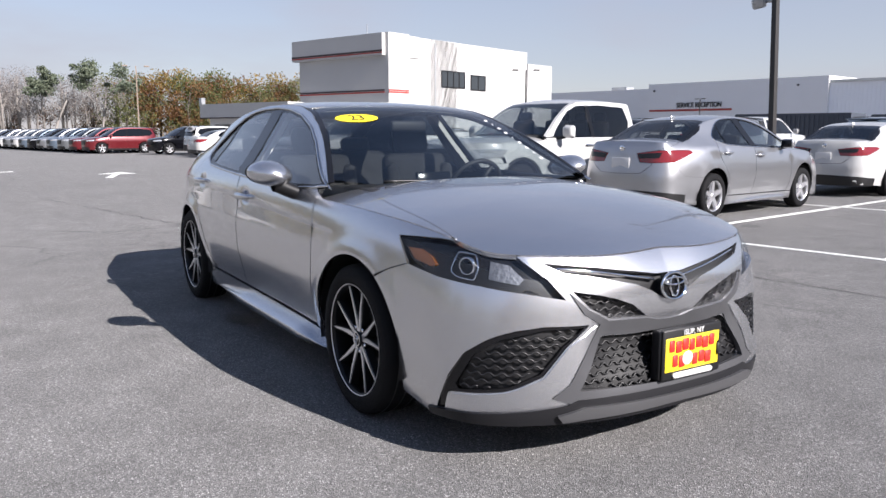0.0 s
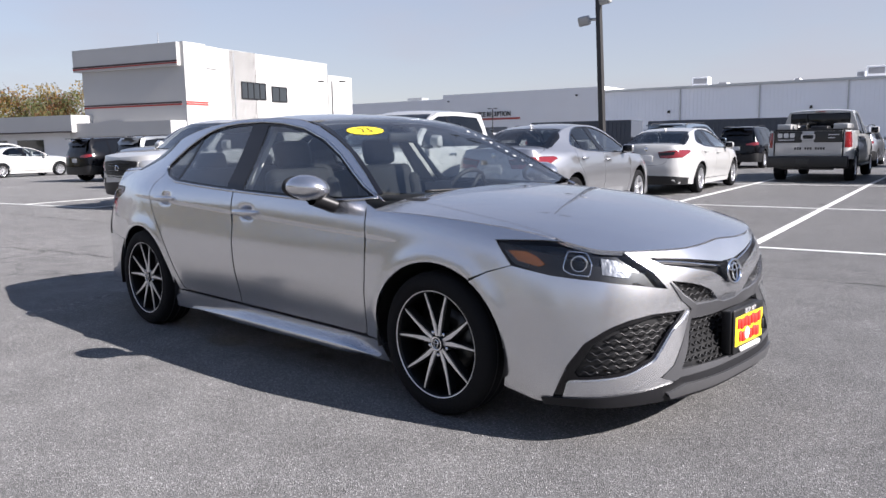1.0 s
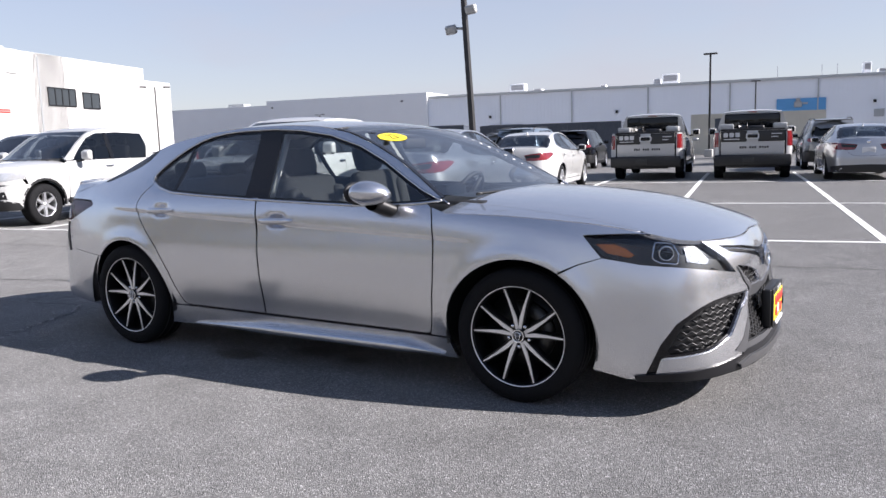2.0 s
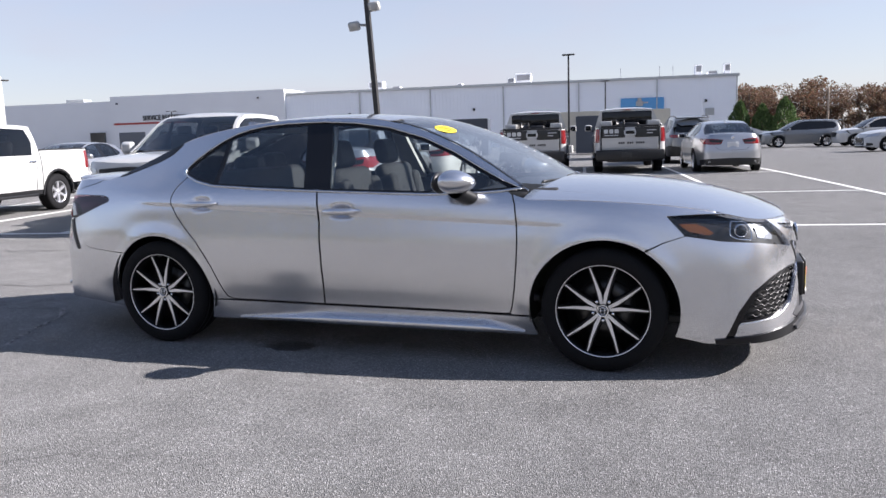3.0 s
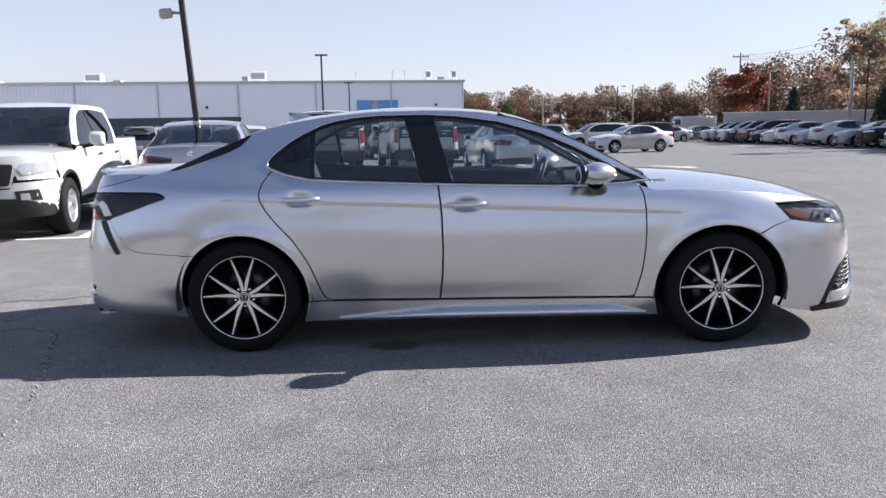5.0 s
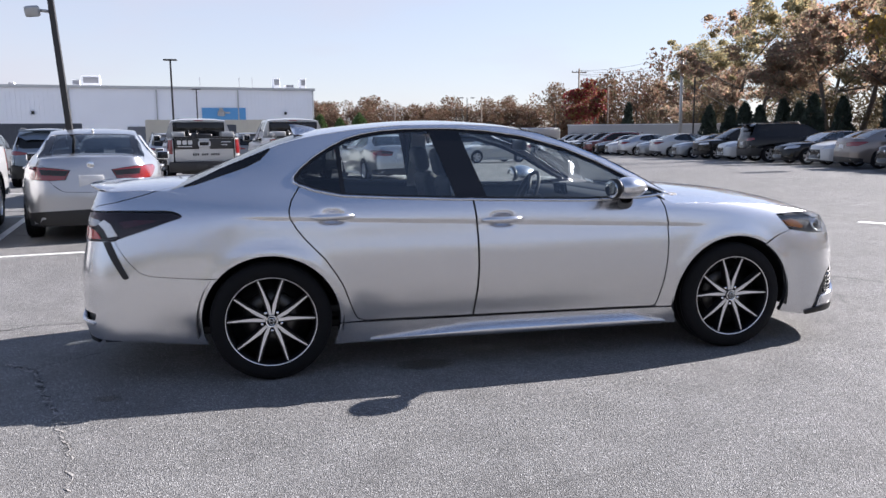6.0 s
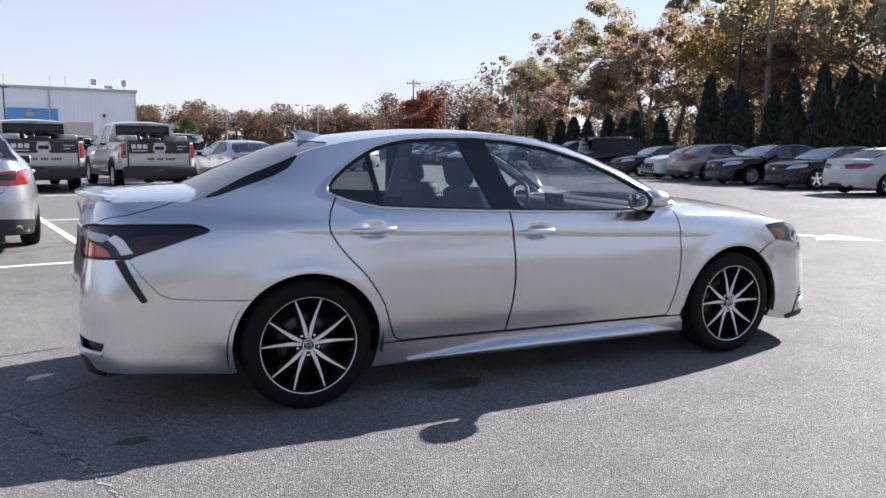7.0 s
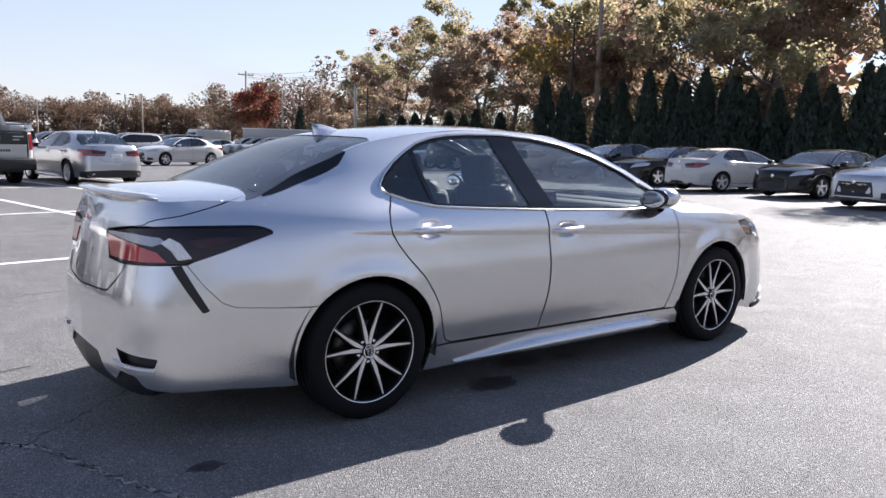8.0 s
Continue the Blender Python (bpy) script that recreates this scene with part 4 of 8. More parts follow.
# tail lamps
for s in (False, True):
    lamp = panel("tail_lamp", offset(dense(filleted(LAMP_R), .03), .003), side_r, .03, HOUSING, car, left=s, out=-.02, rim=0)
    panel("red_lens", [(-2.86, .886), (-2.564, .871), (-2.405, .842), (-2.352, .802), (-2.502, .798), (-2.785, .797)], side_r, .02, RED_LENS, lamp, left=s, out=.0035, rim=.008)
    panel("white_lens", [(-2.344, .903), (-2.291, .881), (-2.238, .818), (-2.30, .810), (-2.335, .851), (-2.388, .881)], side_r, .02, mat("white_lamp", (.62, .62, .62), .2, .5, fine=70, vary=.5, bump=.25) if not s else bpy.data.materials["white_lamp"], lamp, left=s, out=.0045, rim=.008)
    panel("clear_strip", [(-2.86, .902), (-2.573, .913), (-2.395, .903), (-2.36, .885), (-2.432, .866), (-2.591, .877), (-2.838, .893)], side_r, .02, mat("grey_lamp_strip", (.30, .31, .34), .2, .6, fine=60, vary=.6, bump=.2) if not s else bpy.data.materials["grey_lamp_strip"], lamp, left=s, out=.003, rim=.008)
    panel("red_lens", [(-2.02, .905), (-2.14, .908), (-2.25, .895), (-2.21, .86), (-2.05, .892)], side_r, .03, mat("dark_red_lens", (.06, .014, .016), .15, coat=1.) if not s else bpy.data.materials["dark_red_lens"], lamp, left=s, out=-.01, rim=.01)
    panel("lens", offset(dense(filleted(LAMP_R), .03), .0015), side_r, .03, LENS_SMOKE, lamp, left=s, out=.002, rim=0)

# rear bumper, boot face, spoiler
BUMPER_R = ([(-1.725, .583)] + SEAM_R[1:] + [(-2.338, .789), (-2.45, .785), (-2.60, .780), (-2.68, .70, .05), (-2.775, .636, .03), (TAIL, .626), (TAIL, .36), (-2.88, .345), (-2.80, .272, .02), (-2.67, .258, .02), (-2.61, .312, .02), (-2.50, .305, .02), (-2.455, .256, .02), (-2.36, .244), (-2.1, .236), (-1.80, .208)]
            + arc(-1.412, .335, .378, 200, 137, 10, .368))
VENT = [(-2.66, .405, .01), (-2.39, .388, .01), (-2.405, .350, .01), (-2.60, .350, .01)]
BLADE = [(-2.335, .784), (-2.285, .789), (-2.168, .594, .008), (-2.198, .585, .012)]
both("rear_bumper", BUMPER_R, .035, SILVER, car, holes=[VENT], rim=.012, gap=.001)
both("lower_blade", [(-2.40, .338), (-2.57, .338), (-2.68, .352), (-2.70, .335), (-2.60, .318), (-2.41, .322)], .03, SILVER, car, out=.010, rim=.014)
both("bumper_slot", BLADE, .03, BLACK_PLASTIC, car, out=.004, rim=.008)
both("bumper_vent", offset(VENT, -.006), .03, BLACK_PLASTIC, car, out=-.03, rim=0)
FACE = [(-2.612, .777), (-2.64, .742), (-2.69, .705, .05), (-2.78, .641, .03), (TAIL, .631)] + [(u, deck_meet(u)) for u in np.linspace(TAIL, -2.065, 24)] + [(u - .004, z) for u, z in BOOT_SEAM[1:]] + [(-2.70, .933), (-2.87, .909), (-2.81, .784)]
both("boot_face", FACE, .03, SILVER, car, rim=.02, gap=.002)
both("garnish", [(-2.87, .905), (TAIL, .905), (TAIL, .873), (-2.86, .873)], .04, CHROME, car, out=.006, rim=.01)
both("diffuser", [(-2.42, .28), (-2.50, .325), (-2.72, .33), (TAIL, .38), (TAIL, .20), (-2.42, .215)], .04, BLACK_PLASTIC, car, out=-.012, rim=.02)
for s in (1, -1):
    for k in range(2):
        bm = lathe(bmesh.new(), [(.036, 0), (.040, -.004), (.040, -.10), (.034, -.10), (.034, -.01)], 20, axis="x")
        bmesh.ops.transform(bm, matrix=Matrix.Translation((-2.28, s * (.56 - .085 * k), .232)) @ Matrix.Rotation(math.pi, 4, "Z"), verts=bm.verts)
        bmesh.ops.translate(bm, vec=(-.06, 0, 0), verts=bm.verts)
        part("tail_pipe", bm, STEEL, car)
bm = lathe(bmesh.new(), [(.052, 0), (.06, .006), (.06, .01), (.052, .012), (.048, .005)], 28, axis="x")
tube(bm, [(.008, .019 * math.cos(k * .3927), .042 * math.sin(k * .3927)) for k in range(16)], .004, 6, True)
tube(bm, [(.009, .044 * math.cos(k * .3927), .020 + .014 * math.sin(k * .3927)) for k in range(16)], .004, 6, True)
bmesh.ops.transform(bm, matrix=pose(-2.425, 0, .972, 0, 10, 180), verts=bm.verts)
part("boot_badge", bm, CHROME, car)
for y in (-.25, -.19):
    part("badge_bar", boxed(-2.455, y, .70, .006, .035, .022, .003), CHROME, car)
for y, z in ((-.09, .80), (.09, .80), (-.09, .70), (.09, .70)):
    part("screw_hole", lathe(bmesh.new(), [(.001, -.002), (.007, -.002), (.007, .004)], 8, axis="x", centre=(-2.452, y, z)), BLACK_PRINT, car)
bm = bmesh.new()
rows = []
for y in np.linspace(-.565, .565, 49):
    f = abs(y) / .565
    k = min(1, (1 - f) / .14) ** .7
    x1 = -2.452 + .137 * f ** 2.4
    xa = -2.32 + .10 * f ** 2 if f < .86 else -2.246 - .06 * (f - .86) / .14
    z0, zt = float(sedan_deck(xa, y)), float(sedan_deck(x1 + .07, min(abs(y), .52)))
    mid = (xa + x1) / 2
    rows.append([bm.verts.new(p) for p in ((xa, y, z0 + .001), (mid, y, (z0 + zt) / 2 + .008 * k), (x1, y, zt + .013 * k), (x1 + .002, y, zt + .006 * k - .001), (x1 + .03, y, zt - .014 * k - .002), ((mid + x1) / 2 + .02, y, zt - .030 * k - .003))])
for a, b in zip(rows, rows[1:]):
    for j in range(5):
        bm.faces.new((a[j], b[j], b[j + 1], a[j + 1]))
bm.faces.new(rows[0])
bm.faces.new(rows[-1][::-1])
bmesh.ops.recalc_face_normals(bm, faces=bm.faces)
part("boot_spoiler", bm, SILVER, car)

# mirrors
for s in (1, -1):
    bm = bmesh.new()
    bmesh.ops.create_uvsphere(bm, u_segments=24, v_segments=16, radius=1)
    for v in bm.verts:
        x, y, z = v.co
        zz = z * (.070 if z > 0 else .060)
        v.co = (.632 + x * (.128 if x > 0 else .092) * (1 - .1 * abs(z)), -s * (.985 + y * .114 * (1 - .15 * x)), 1.026 + zz + .012 * y)
        if v.co.x < .560:
            v.co.x = .560 + (v.co.x - .560) * .25
    part("mirror_cap", bm, SILVER, car)
    bm = bmesh.new()
    bmesh.ops.create_uvsphere(bm, u_segments=16, v_segments=10, radius=1, matrix=Matrix.Translation((.5395, -s * .985, 1.027)) @ Matrix.Diagonal((.006, .090, .050, 1)))
    part("mirror_glass", bm, mat("mirror_silver", (.8, .82, .84), .02, 1., vary=0.01) if s == 1 else bpy.data.materials["mirror_silver"], car)
    bm = bmesh.new()
    bmesh.ops.create_uvsphere(bm, u_segments=24, v_segments=14, radius=1)
    for v in bm.verts:
        x, y, z = v.co
        v.co = (.556 + x * (.030 if x > 0 else .018), -s * .985 + y * .106, 1.026 + z * (.063 if z > 0 else .058) + .010 * y * -s)
    part("mirror_bezel", bm, BLACK_PLASTIC, car, "black mirror bezel")
    bm = bmesh.new()
    rows = []
    for f in np.linspace(0, 1, 7):
        c = Vector((.69 - .05 * f, -s * (.855 + .12 * f), .925 + .055 * f))
        rows.append([bm.verts.new(c + Vector((.050 * math.cos(t) * (1 - .1 * f), 0, .040 * math.sin(t)))) for t in np.linspace(0, 2 * math.pi, 13)[:-1]])
    for a, b in zip(rows, rows[1:]):
        for j in range(12):
            bm.faces.new((a[j], a[(j + 1) % 12], b[(j + 1) % 12], b[j]))
    bmesh.ops.recalc_face_normals(bm, faces=bm.faces)
    part("mirror_arm", bm, BLACK_PLASTIC, car)

# roof fin, wipers, cowl
bm = bmesh.new()
rows = []
for f in np.linspace(0, 1, 8):
    x = -1.24 + .15 * f
    h = .062 * (1 - f) ** .8 + .004
    z0 = float(sedan_crown(np.array([x]), np.array([0.]))[0]) - .004
    rows.append([bm.verts.new((x - (.02 * k if f < .1 else 0), y * (1 - .75 * k), z0 + h * k)) for y, k in ((-.026, 0), (-.02, .5), (0, 1), (.02, .5), (.026, 0))])
for a, b in zip(rows, rows[1:]):
    for j in range(4):
        bm.faces.new((a[j], a[j + 1], b[j + 1], b[j]))
bm.faces.new(rows[0])
bmesh.ops.recalc_face_normals(bm, faces=bm.faces)
part("roof_fin", bm, SILVER, car)
for y0, y1 in ((-.06, -.54), (.50, .04)):
    bm = bmesh.new()
    pts = []
    for f in np.linspace(0, 1, 10):
        y = y0 + (y1 - y0) * f
        x = 1.10 - .08 * abs(y) - .03 * f
        pts.append((x, y, max(float(sedan_crown(np.array([x]), np.array([y]))[0]) + .006, float(sedan_hood(x, y)) - .012)))
    tube(bm, pts, .006, 6)
    part("wiper", bm, BLACK_PLASTIC, car)
panel("cowl", sym([(1.20, 0), (1.18, .25), (1.14, .45), (1.08, .62), (1.03, .69), (.99, .66), (1.02, .62), (1.06, .4), (1.07, 0)]), lambda x, y: np.stack([x, y, sedan_hood(x, y) - .022], -1), .05, BLACK_PLASTIC, car, rim=0)

# price-year sticker inside the screen
def on_screen(x, y, up):
    return Vector((x, y, float(sedan_crown(np.array([x]), np.array([y]))[0]) + up))


a, b, c = on_screen(.42, -.385, 0), on_screen(.32, -.385, 0), on_screen(.42, -.345, 0)
ny = (c - a).normalized()
nz = ny.cross(b - a).normalized()
if nz.z < 0:
    nz = -nz
nx = ny
nyy = nz.cross(nx)
m = Matrix((nx, nyy, nz)).transposed().to_4x4()
m.translation = on_screen(.395, -.385, .004)
bm = bmesh.new()
bmesh.ops.create_circle(bm, cap_ends=True, segments=40, radius=1, matrix=m @ Matrix.Diagonal((.132, .058, 1, 1)))
sticker = part("year_sticker", bm, YELLOW, car, "yellow oval sticker with black numerals")
words("sticker_words", "23", .10, m @ Matrix.Translation((0, 0, .002)), BLACK_PRINT, sticker, depth=.0005)

for k in range(9):
    p = on_screen(.40 + .055 * k, .50 + .012 * k, .005)
    part("screen_writing", boxed(p.x, p.y, p.z, .020, .006 + .012 * (k % 3 != 1), .001, rot=Matrix.Rotation(math.atan2(.10, .2), 3, "Y")), WHITE_PRINT, car, "white hand lettering on the windscreen", smooth=False)

# dark inner shell behind the panel gaps, wheel housings and floor
def inner(u, z):
    return R.at(u, z, -.028)


shell = [(-2.0, .24)] + arc(-1.412, .335, .40, 195, -14, 20) + [(-.9, .2), (.9, .2)] + arc(1.415, .335, .415, 194, -14, 20) + [(2.0, .2)]
shell += [(3.0, .2), (3.0, .70), (2.5, .70), (2.1, .76), (1.75, .82), (1.4, .86), (1.0, .93), (.0, .95), (-1.2, 1.03), (-1.6, .98), (-2.0, .92), (-2.5, .9), (-3.07, .9), (-3.07, .24)]
for s in (False, True):
    panel("inner_shell", shell, inner, .09, BLACK_PLASTIC, car, left=s, rim=0)
for x in (1.4125, -1.4125):
    for s in (1, -1):
        bm = bmesh.new()
        n = 20
        rows = []
        for k in range(n + 1):
            t = radians(-12 + 204 * k / n)
            rows.append([bm.verts.new((x + .402 * math.cos(t), -s * y, .335 + .39 * math.sin(t))) for y in (.50, .70, .888)])
        for i in range(n):
            for j in range(2):
                bm.faces.new((rows[i][j], rows[i][j + 1], rows[i + 1][j + 1], rows[i + 1][j]))
        bm.faces.new([r[0] for r in rows])
        part("wheel_housing", bm, BLACK_PLASTIC, car)
part("underbody", boxed(-.05, 0, .215, 4.3, 1.0, .05, .01), BLACK_PLASTIC, car)
part("underbody", boxed(0, 0, .215, 1.95, 1.66, .05, .01), BLACK_PLASTIC, car)

# the four wheels
for x in (1.4125, -1.4125):
    wheel(car, x, -.795, .334, .334, .225, .252, "two_tone", sides=56)
    wheel(car, x, .795, .334, .334, .225, .252, "two_tone", turn=180, sides=40)

# ---- cabin of the silver sedan ----
def seat(parent, x, y, width, back, m, headrest=True, lean=14):
    bm = boxed(x, y, .50, .52, width, .16, .06, seg=3)
    box(bm, x + .02, y - width * .42, .53, .46, .09, .16, .04)
    box(bm, x + .02, y + width * .42, .53, .46, .09, .16, .04)
    s = part("seat_cushion", bm, m, parent)
    rot = Matrix.Rotation(radians(-lean), 3, "Y")
    bm = boxed(x - .33, y, .82, .13, width * .96, back, .055, rot, seg=3)
    for k in (-1, 1):
        box(bm, x - .29, y + k * width * .42, .80, .15, .09, back * .82, .04, rot)
    part("seat_back", bm, m, parent)
    if headrest:
        part("headrest", boxed(x - .44, y, 1.18, .10, .26, .18, .045, rot, seg=3), m, parent)
        bm = bmesh.new()
        for k in (-.05, .05):
            tube(bm, [(x - .41, y + k, 1.05), (x - .44, y + k, 1.16)], .007, 6)
        part("headrest_post", bm, CHROME, parent)


def cabin(car, full=True, sc=(1, 1, 1)):
    for y in (-.37, .37):
        seat(car, .10, y, .50, .56, SEAT)
    part("rear_bench", boxed(-.86, 0, .50, .5, 1.30, .17, .06, seg=3), SEAT, car)
    part("bench_back", boxed(-1.17, 0, .82, .14, 1.30, .56, .06, Matrix.Rotation(radians(-20), 3, "Y"), seg=3), SEAT, car)
    for y in (-.40, 0, .40):
        part("headrest", boxed(-1.30, y, 1.13, .09, .24, .13 if y else .09, .04, Matrix.Rotation(radians(-16), 3, "Y"), seg=3), SEAT, car)
    bm = boxed(.80, 0, .86, .42, 1.42, .20, .06, seg=3)
    box(bm, .98, 0, .93, .35, 1.36, .08, .03)
    part("dashboard", bm, CABIN, car)
    part("console", boxed(.30, 0, .55, .9, .22, .22, .04), CABIN, car)
    bm = bmesh.new()
    m = pose(.47, .37, .90, 0, -65, 0)
    tube(bm, [m @ Vector((.185 * math.cos(t), .185 * math.sin(t), 0)) for t in np.linspace(0, 2 * math.pi, 25)[:-1]], .015, 8, True)
    for t in (0, 2.1, 4.2):
        tube(bm, [m @ Vector((0, 0, -.02)), m @ Vector((.18 * math.cos(t - 1.57), .18 * math.sin(t - 1.57), 0))], .014, 6)
    tube(bm, [m @ Vector((0, 0, -.01)), m @ Vector((0, 0, -.25))], [.06, .035], 12)
    part("steering_wheel", bm, CABIN, car)
    part("screen_display", boxed(.605, 0, .95, .02, .23, .13, .008, Matrix.Rotation(radians(-12), 3, "Y")), BLACK_GLOSS, car)
    part("cabin_mirror", boxed(.30, 0, 1.275, .035, .24, .065, .015), CABIN, car)
    part("cabin_floor", boxed(-.2, 0, .36, 2.5, 1.5, .04, .01), CABIN, car)
    part("parcel_shelf", boxed(-1.58, 0, 1.0, .55, 1.15, .03, .01), CABIN, car)
    for s in (False, True):
        panel("door_card", [(.95, .40), (.93, .93), (.4, .93), (-.3, .955), (-1.05, .985), (-1.2, .9), (-1.0, .40)], lambda u, z: R.at(u, z, -.10) * np.array(sc), .12, CABIN, car, left=s, rim=0)
    hl = lambda x, y: np.stack([x, y, sedan_crown(x, y) - .035], -1)
    panel("headliner", sym([(.13, 0), (.11, .45), (0, .53), (-.6, .53), (-1.1, .48), (-1.18, .3), (-1.2, 0)]), hl, .12, LINER, car, rim=0)
    for s in (False, True):
        panel("belt_pillar", [(-.19, .97), (-.36, .97), (-.36, 1.36), (-.27, 1.36)], lambda u, z: R.at(u, z, -.05), .1, LINER, car, left=s, rim=.03)


cabin(car)


# ---- ground ----
def lift(x, y):
    """Height of the gently rolling car park."""
    return float(-.008 * min(max(0, y - 18), 70) + .006 * min(max(0, x - 8), 20) - .006 * min(max(0, -x - 12), 60))


def asphalt():
    """Worn asphalt: pale stone chips in dark binder, broad stains, hair cracks, fine relief."""
    m = bpy.data.materials.new("worn_asphalt")
    m.use_nodes = True
    nt = m.node_tree
    N = lambda k: nt.nodes.new("ShaderNode" + k)
    L = nt.links.new
    b = nt.nodes["Principled BSDF"]
    b.inputs["Roughness"].default_value = .72
    b.inputs["Diffuse Roughness"].default_value = .3
    b.inputs["Specular IOR Level"].default_value = .2
    tc = N("TexCoord")

    def noise_at(scale, detail=4, rough=.55):
        n = N("TexNoise")
        n.inputs["Scale"].default_value, n.inputs["Detail"].default_value, n.inputs["Roughness"].default_value = scale, detail, rough
        L(tc.outputs["Object"], n.inputs["Vector"])
        return n.outputs[0]

    def ramp(src, stops):
        r = N("ValToRGB")
        el = r.color_ramp.elements
        for i, (p, c) in enumerate(stops):
            e = el[i] if i < 2 else el.new(p)
            e.position, e.color = p, (c, c, c, 1)
        L(src, r.inputs[0])
        return r.outputs[0]

    def mixed(kind, a, c, f=1.0):
        x = N("Mix")
        x.data_type, x.blend_type = "RGBA", kind
        x.inputs["Factor"].default_value = f
        L(a, x.inputs[6])
        L(c, x.inputs[7])
        return x.outputs[2]
    chips = N("TexVoronoi")
    chips.inputs["Scale"].default_value = 210
    L(tc.outputs["Object"], chips.inputs["Vector"])
    sep = N("SeparateColor")
    L(chips.outputs["Color"], sep.inputs[0])
    stone = ramp(sep.outputs[0], [(0, .09), (.45, .148), (.76, .19), (.93, .26), (1, .44)])
    big = ramp(noise_at(.35, 6, .6), [(.3, .90), (.7, 1.09)])
    mid = ramp(noise_at(3.0, 5), [(.3, .86), (.7, 1.12)])
    fine = ramp(noise_at(60, 3), [(.25, .84), (.75, 1.16)])
    col = mixed("MULTIPLY", mixed("MULTIPLY", mixed("MULTIPLY", stone, big), mid), fine)
    # hair cracks, broken up so that they run only here and there
    warp = N("TexNoise")
    warp.inputs["Scale"].default_value, warp.inputs["Detail"].default_value = 1.3, 4
    L(tc.outputs["Object"], warp.inputs["Vector"])
    mv = N("VectorMath")
    mv.operation = "MULTIPLY_ADD"
    mv.inputs[1].default_value = (1.1, 1.1, 0)
    L(warp.outputs["Color"], mv.inputs[0])
    L(tc.outputs["Object"], mv.inputs[2])
    cr = N("TexVoronoi")
    cr.feature = "DISTANCE_TO_EDGE"
    cr.inputs["Scale"].default_value = .22
    L(mv.outputs[0], cr.inputs["Vector"])
    line = ramp(cr.outputs["Distance"], [(0, .5), (.0022, 1)])
    some = ramp(noise_at(.25, 2), [(.40, 0), (.62, 1)])
    mx = N("Mix")
    mx.data_type = "RGBA"
    L(some, mx.inputs["Factor"])
    L(line, mx.inputs[6])
    mx.inputs[7].default_value = (1, 1, 1, 1)
    col = mixed("MULTIPLY", col, mx.outputs[2])
    tint = N("Mix")
    tint.data_type, tint.blend_type = "RGBA", "MULTIPLY"
    tint.inputs["Factor"].default_value = 1
    L(col, tint.inputs[6])
    tint.inputs[7].default_value = (1.0, .985, .97, 1)
    L(tint.outputs[2], b.inputs["Base Color"])
    bp = N("Bump")
    bp.inputs["Strength"].default_value, bp.inputs["Distance"].default_value = .9, .004
    hsum = N("Math")
    hsum.operation = "ADD"
    L(chips.outputs["Distance"], hsum.inputs[0])
    L(noise_at(160, 3), hsum.inputs[1])
    L(hsum.outputs[0], bp.inputs["Height"])
    L(bp.outputs[0], b.inputs["Normal"])
    return m


ASPHALT = asphalt()
ticks = sorted({*(-900, -600, -400, -250, -160, 160, 250, 400, 600, 900), *range(-120, 121, 4)})
verts = [(x, y, lift(x, y)) for y in ticks for x in ticks]
n = len(ticks)
faces = [(i + j * n, i + 1 + j * n, i + 1 + (j + 1) * n, i + (j + 1) * n) for j in range(n - 1) for i in range(n - 1)]
tagged(raw("ground", verts, faces, ASPHALT), "grey worn asphalt car park with pale stone chips", "ground", kind="structure")

LOT = 9.2
EX, EY = np.array((math.cos(radians(LOT)), math.sin(radians(LOT)))), np.array((-math.sin(radians(LOT)), math.cos(radians(LOT))))
lot = lambda a, b: tuple(a * EX + b * EY)


def worn_paint():
    m = mat("worn_white_line_paint", (.62, .62, .60), .7, vary=.3, scale=60, fine=120, bump=.3)
    return m


LINE = worn_paint()


def road_mark(name, pts, label, category="line"):
    """A flat painted shape on the asphalt, a few millimetres thick."""
    q = dense(pts, 3.0)
    k = len(q)
    vs = [(x, y, lift(x, y) + h) for h in (.0005, .005) for x, y in q]
    fs = [tuple(range(k, 2 * k))] + [(i, (i + 1) % k, (i + 1) % k + k, i + k) for i in range(k)]
    return tagged(raw(name, vs, fs, LINE), label, category, kind="structure")


def bar(a0, b0, a1, b1, w=.10):
    p, q = np.array(lot(a0, b0)), np.array(lot(a1, b1))
    d = (q - p) / np.linalg.norm(q - p)
    s = np.array((-d[1], d[0])) * w / 2
    return [tuple(p - s), tuple(q - s), tuple(q + s), tuple(p + s)]


for k in range(-5, 4):
    a = -1.4 + 2.6 * k if k < 3 else 6.35
    for b0, b1 in ((5.25, 10.35), (10.55, 16.9), (17.15, 23.0)):
        road_mark("stall_line", bar(a, b0, a, b1), "worn white parking stall line on asphalt")
for b in (5.2, 10.45, 17.05):
    road_mark("row_line", bar(-15.5, b, 6.4, b), "worn white line across the parking row")


def arrow_mark(x, y, heading, length=2.0, w=.35):
    c, s = math.cos(radians(heading)), math.sin(radians(heading))
    pts = [(-length / 2, -.10), (length * .12, -.10), (length * .12, -w), (length / 2, 0), (length * .12, w), (length * .12, .10), (-length / 2, .10)]
    road_mark("arrow_mark", [(x + c * a - s * b, y + s * a + c * b) for a, b in pts], "worn white direction arrow on asphalt", "arrow")


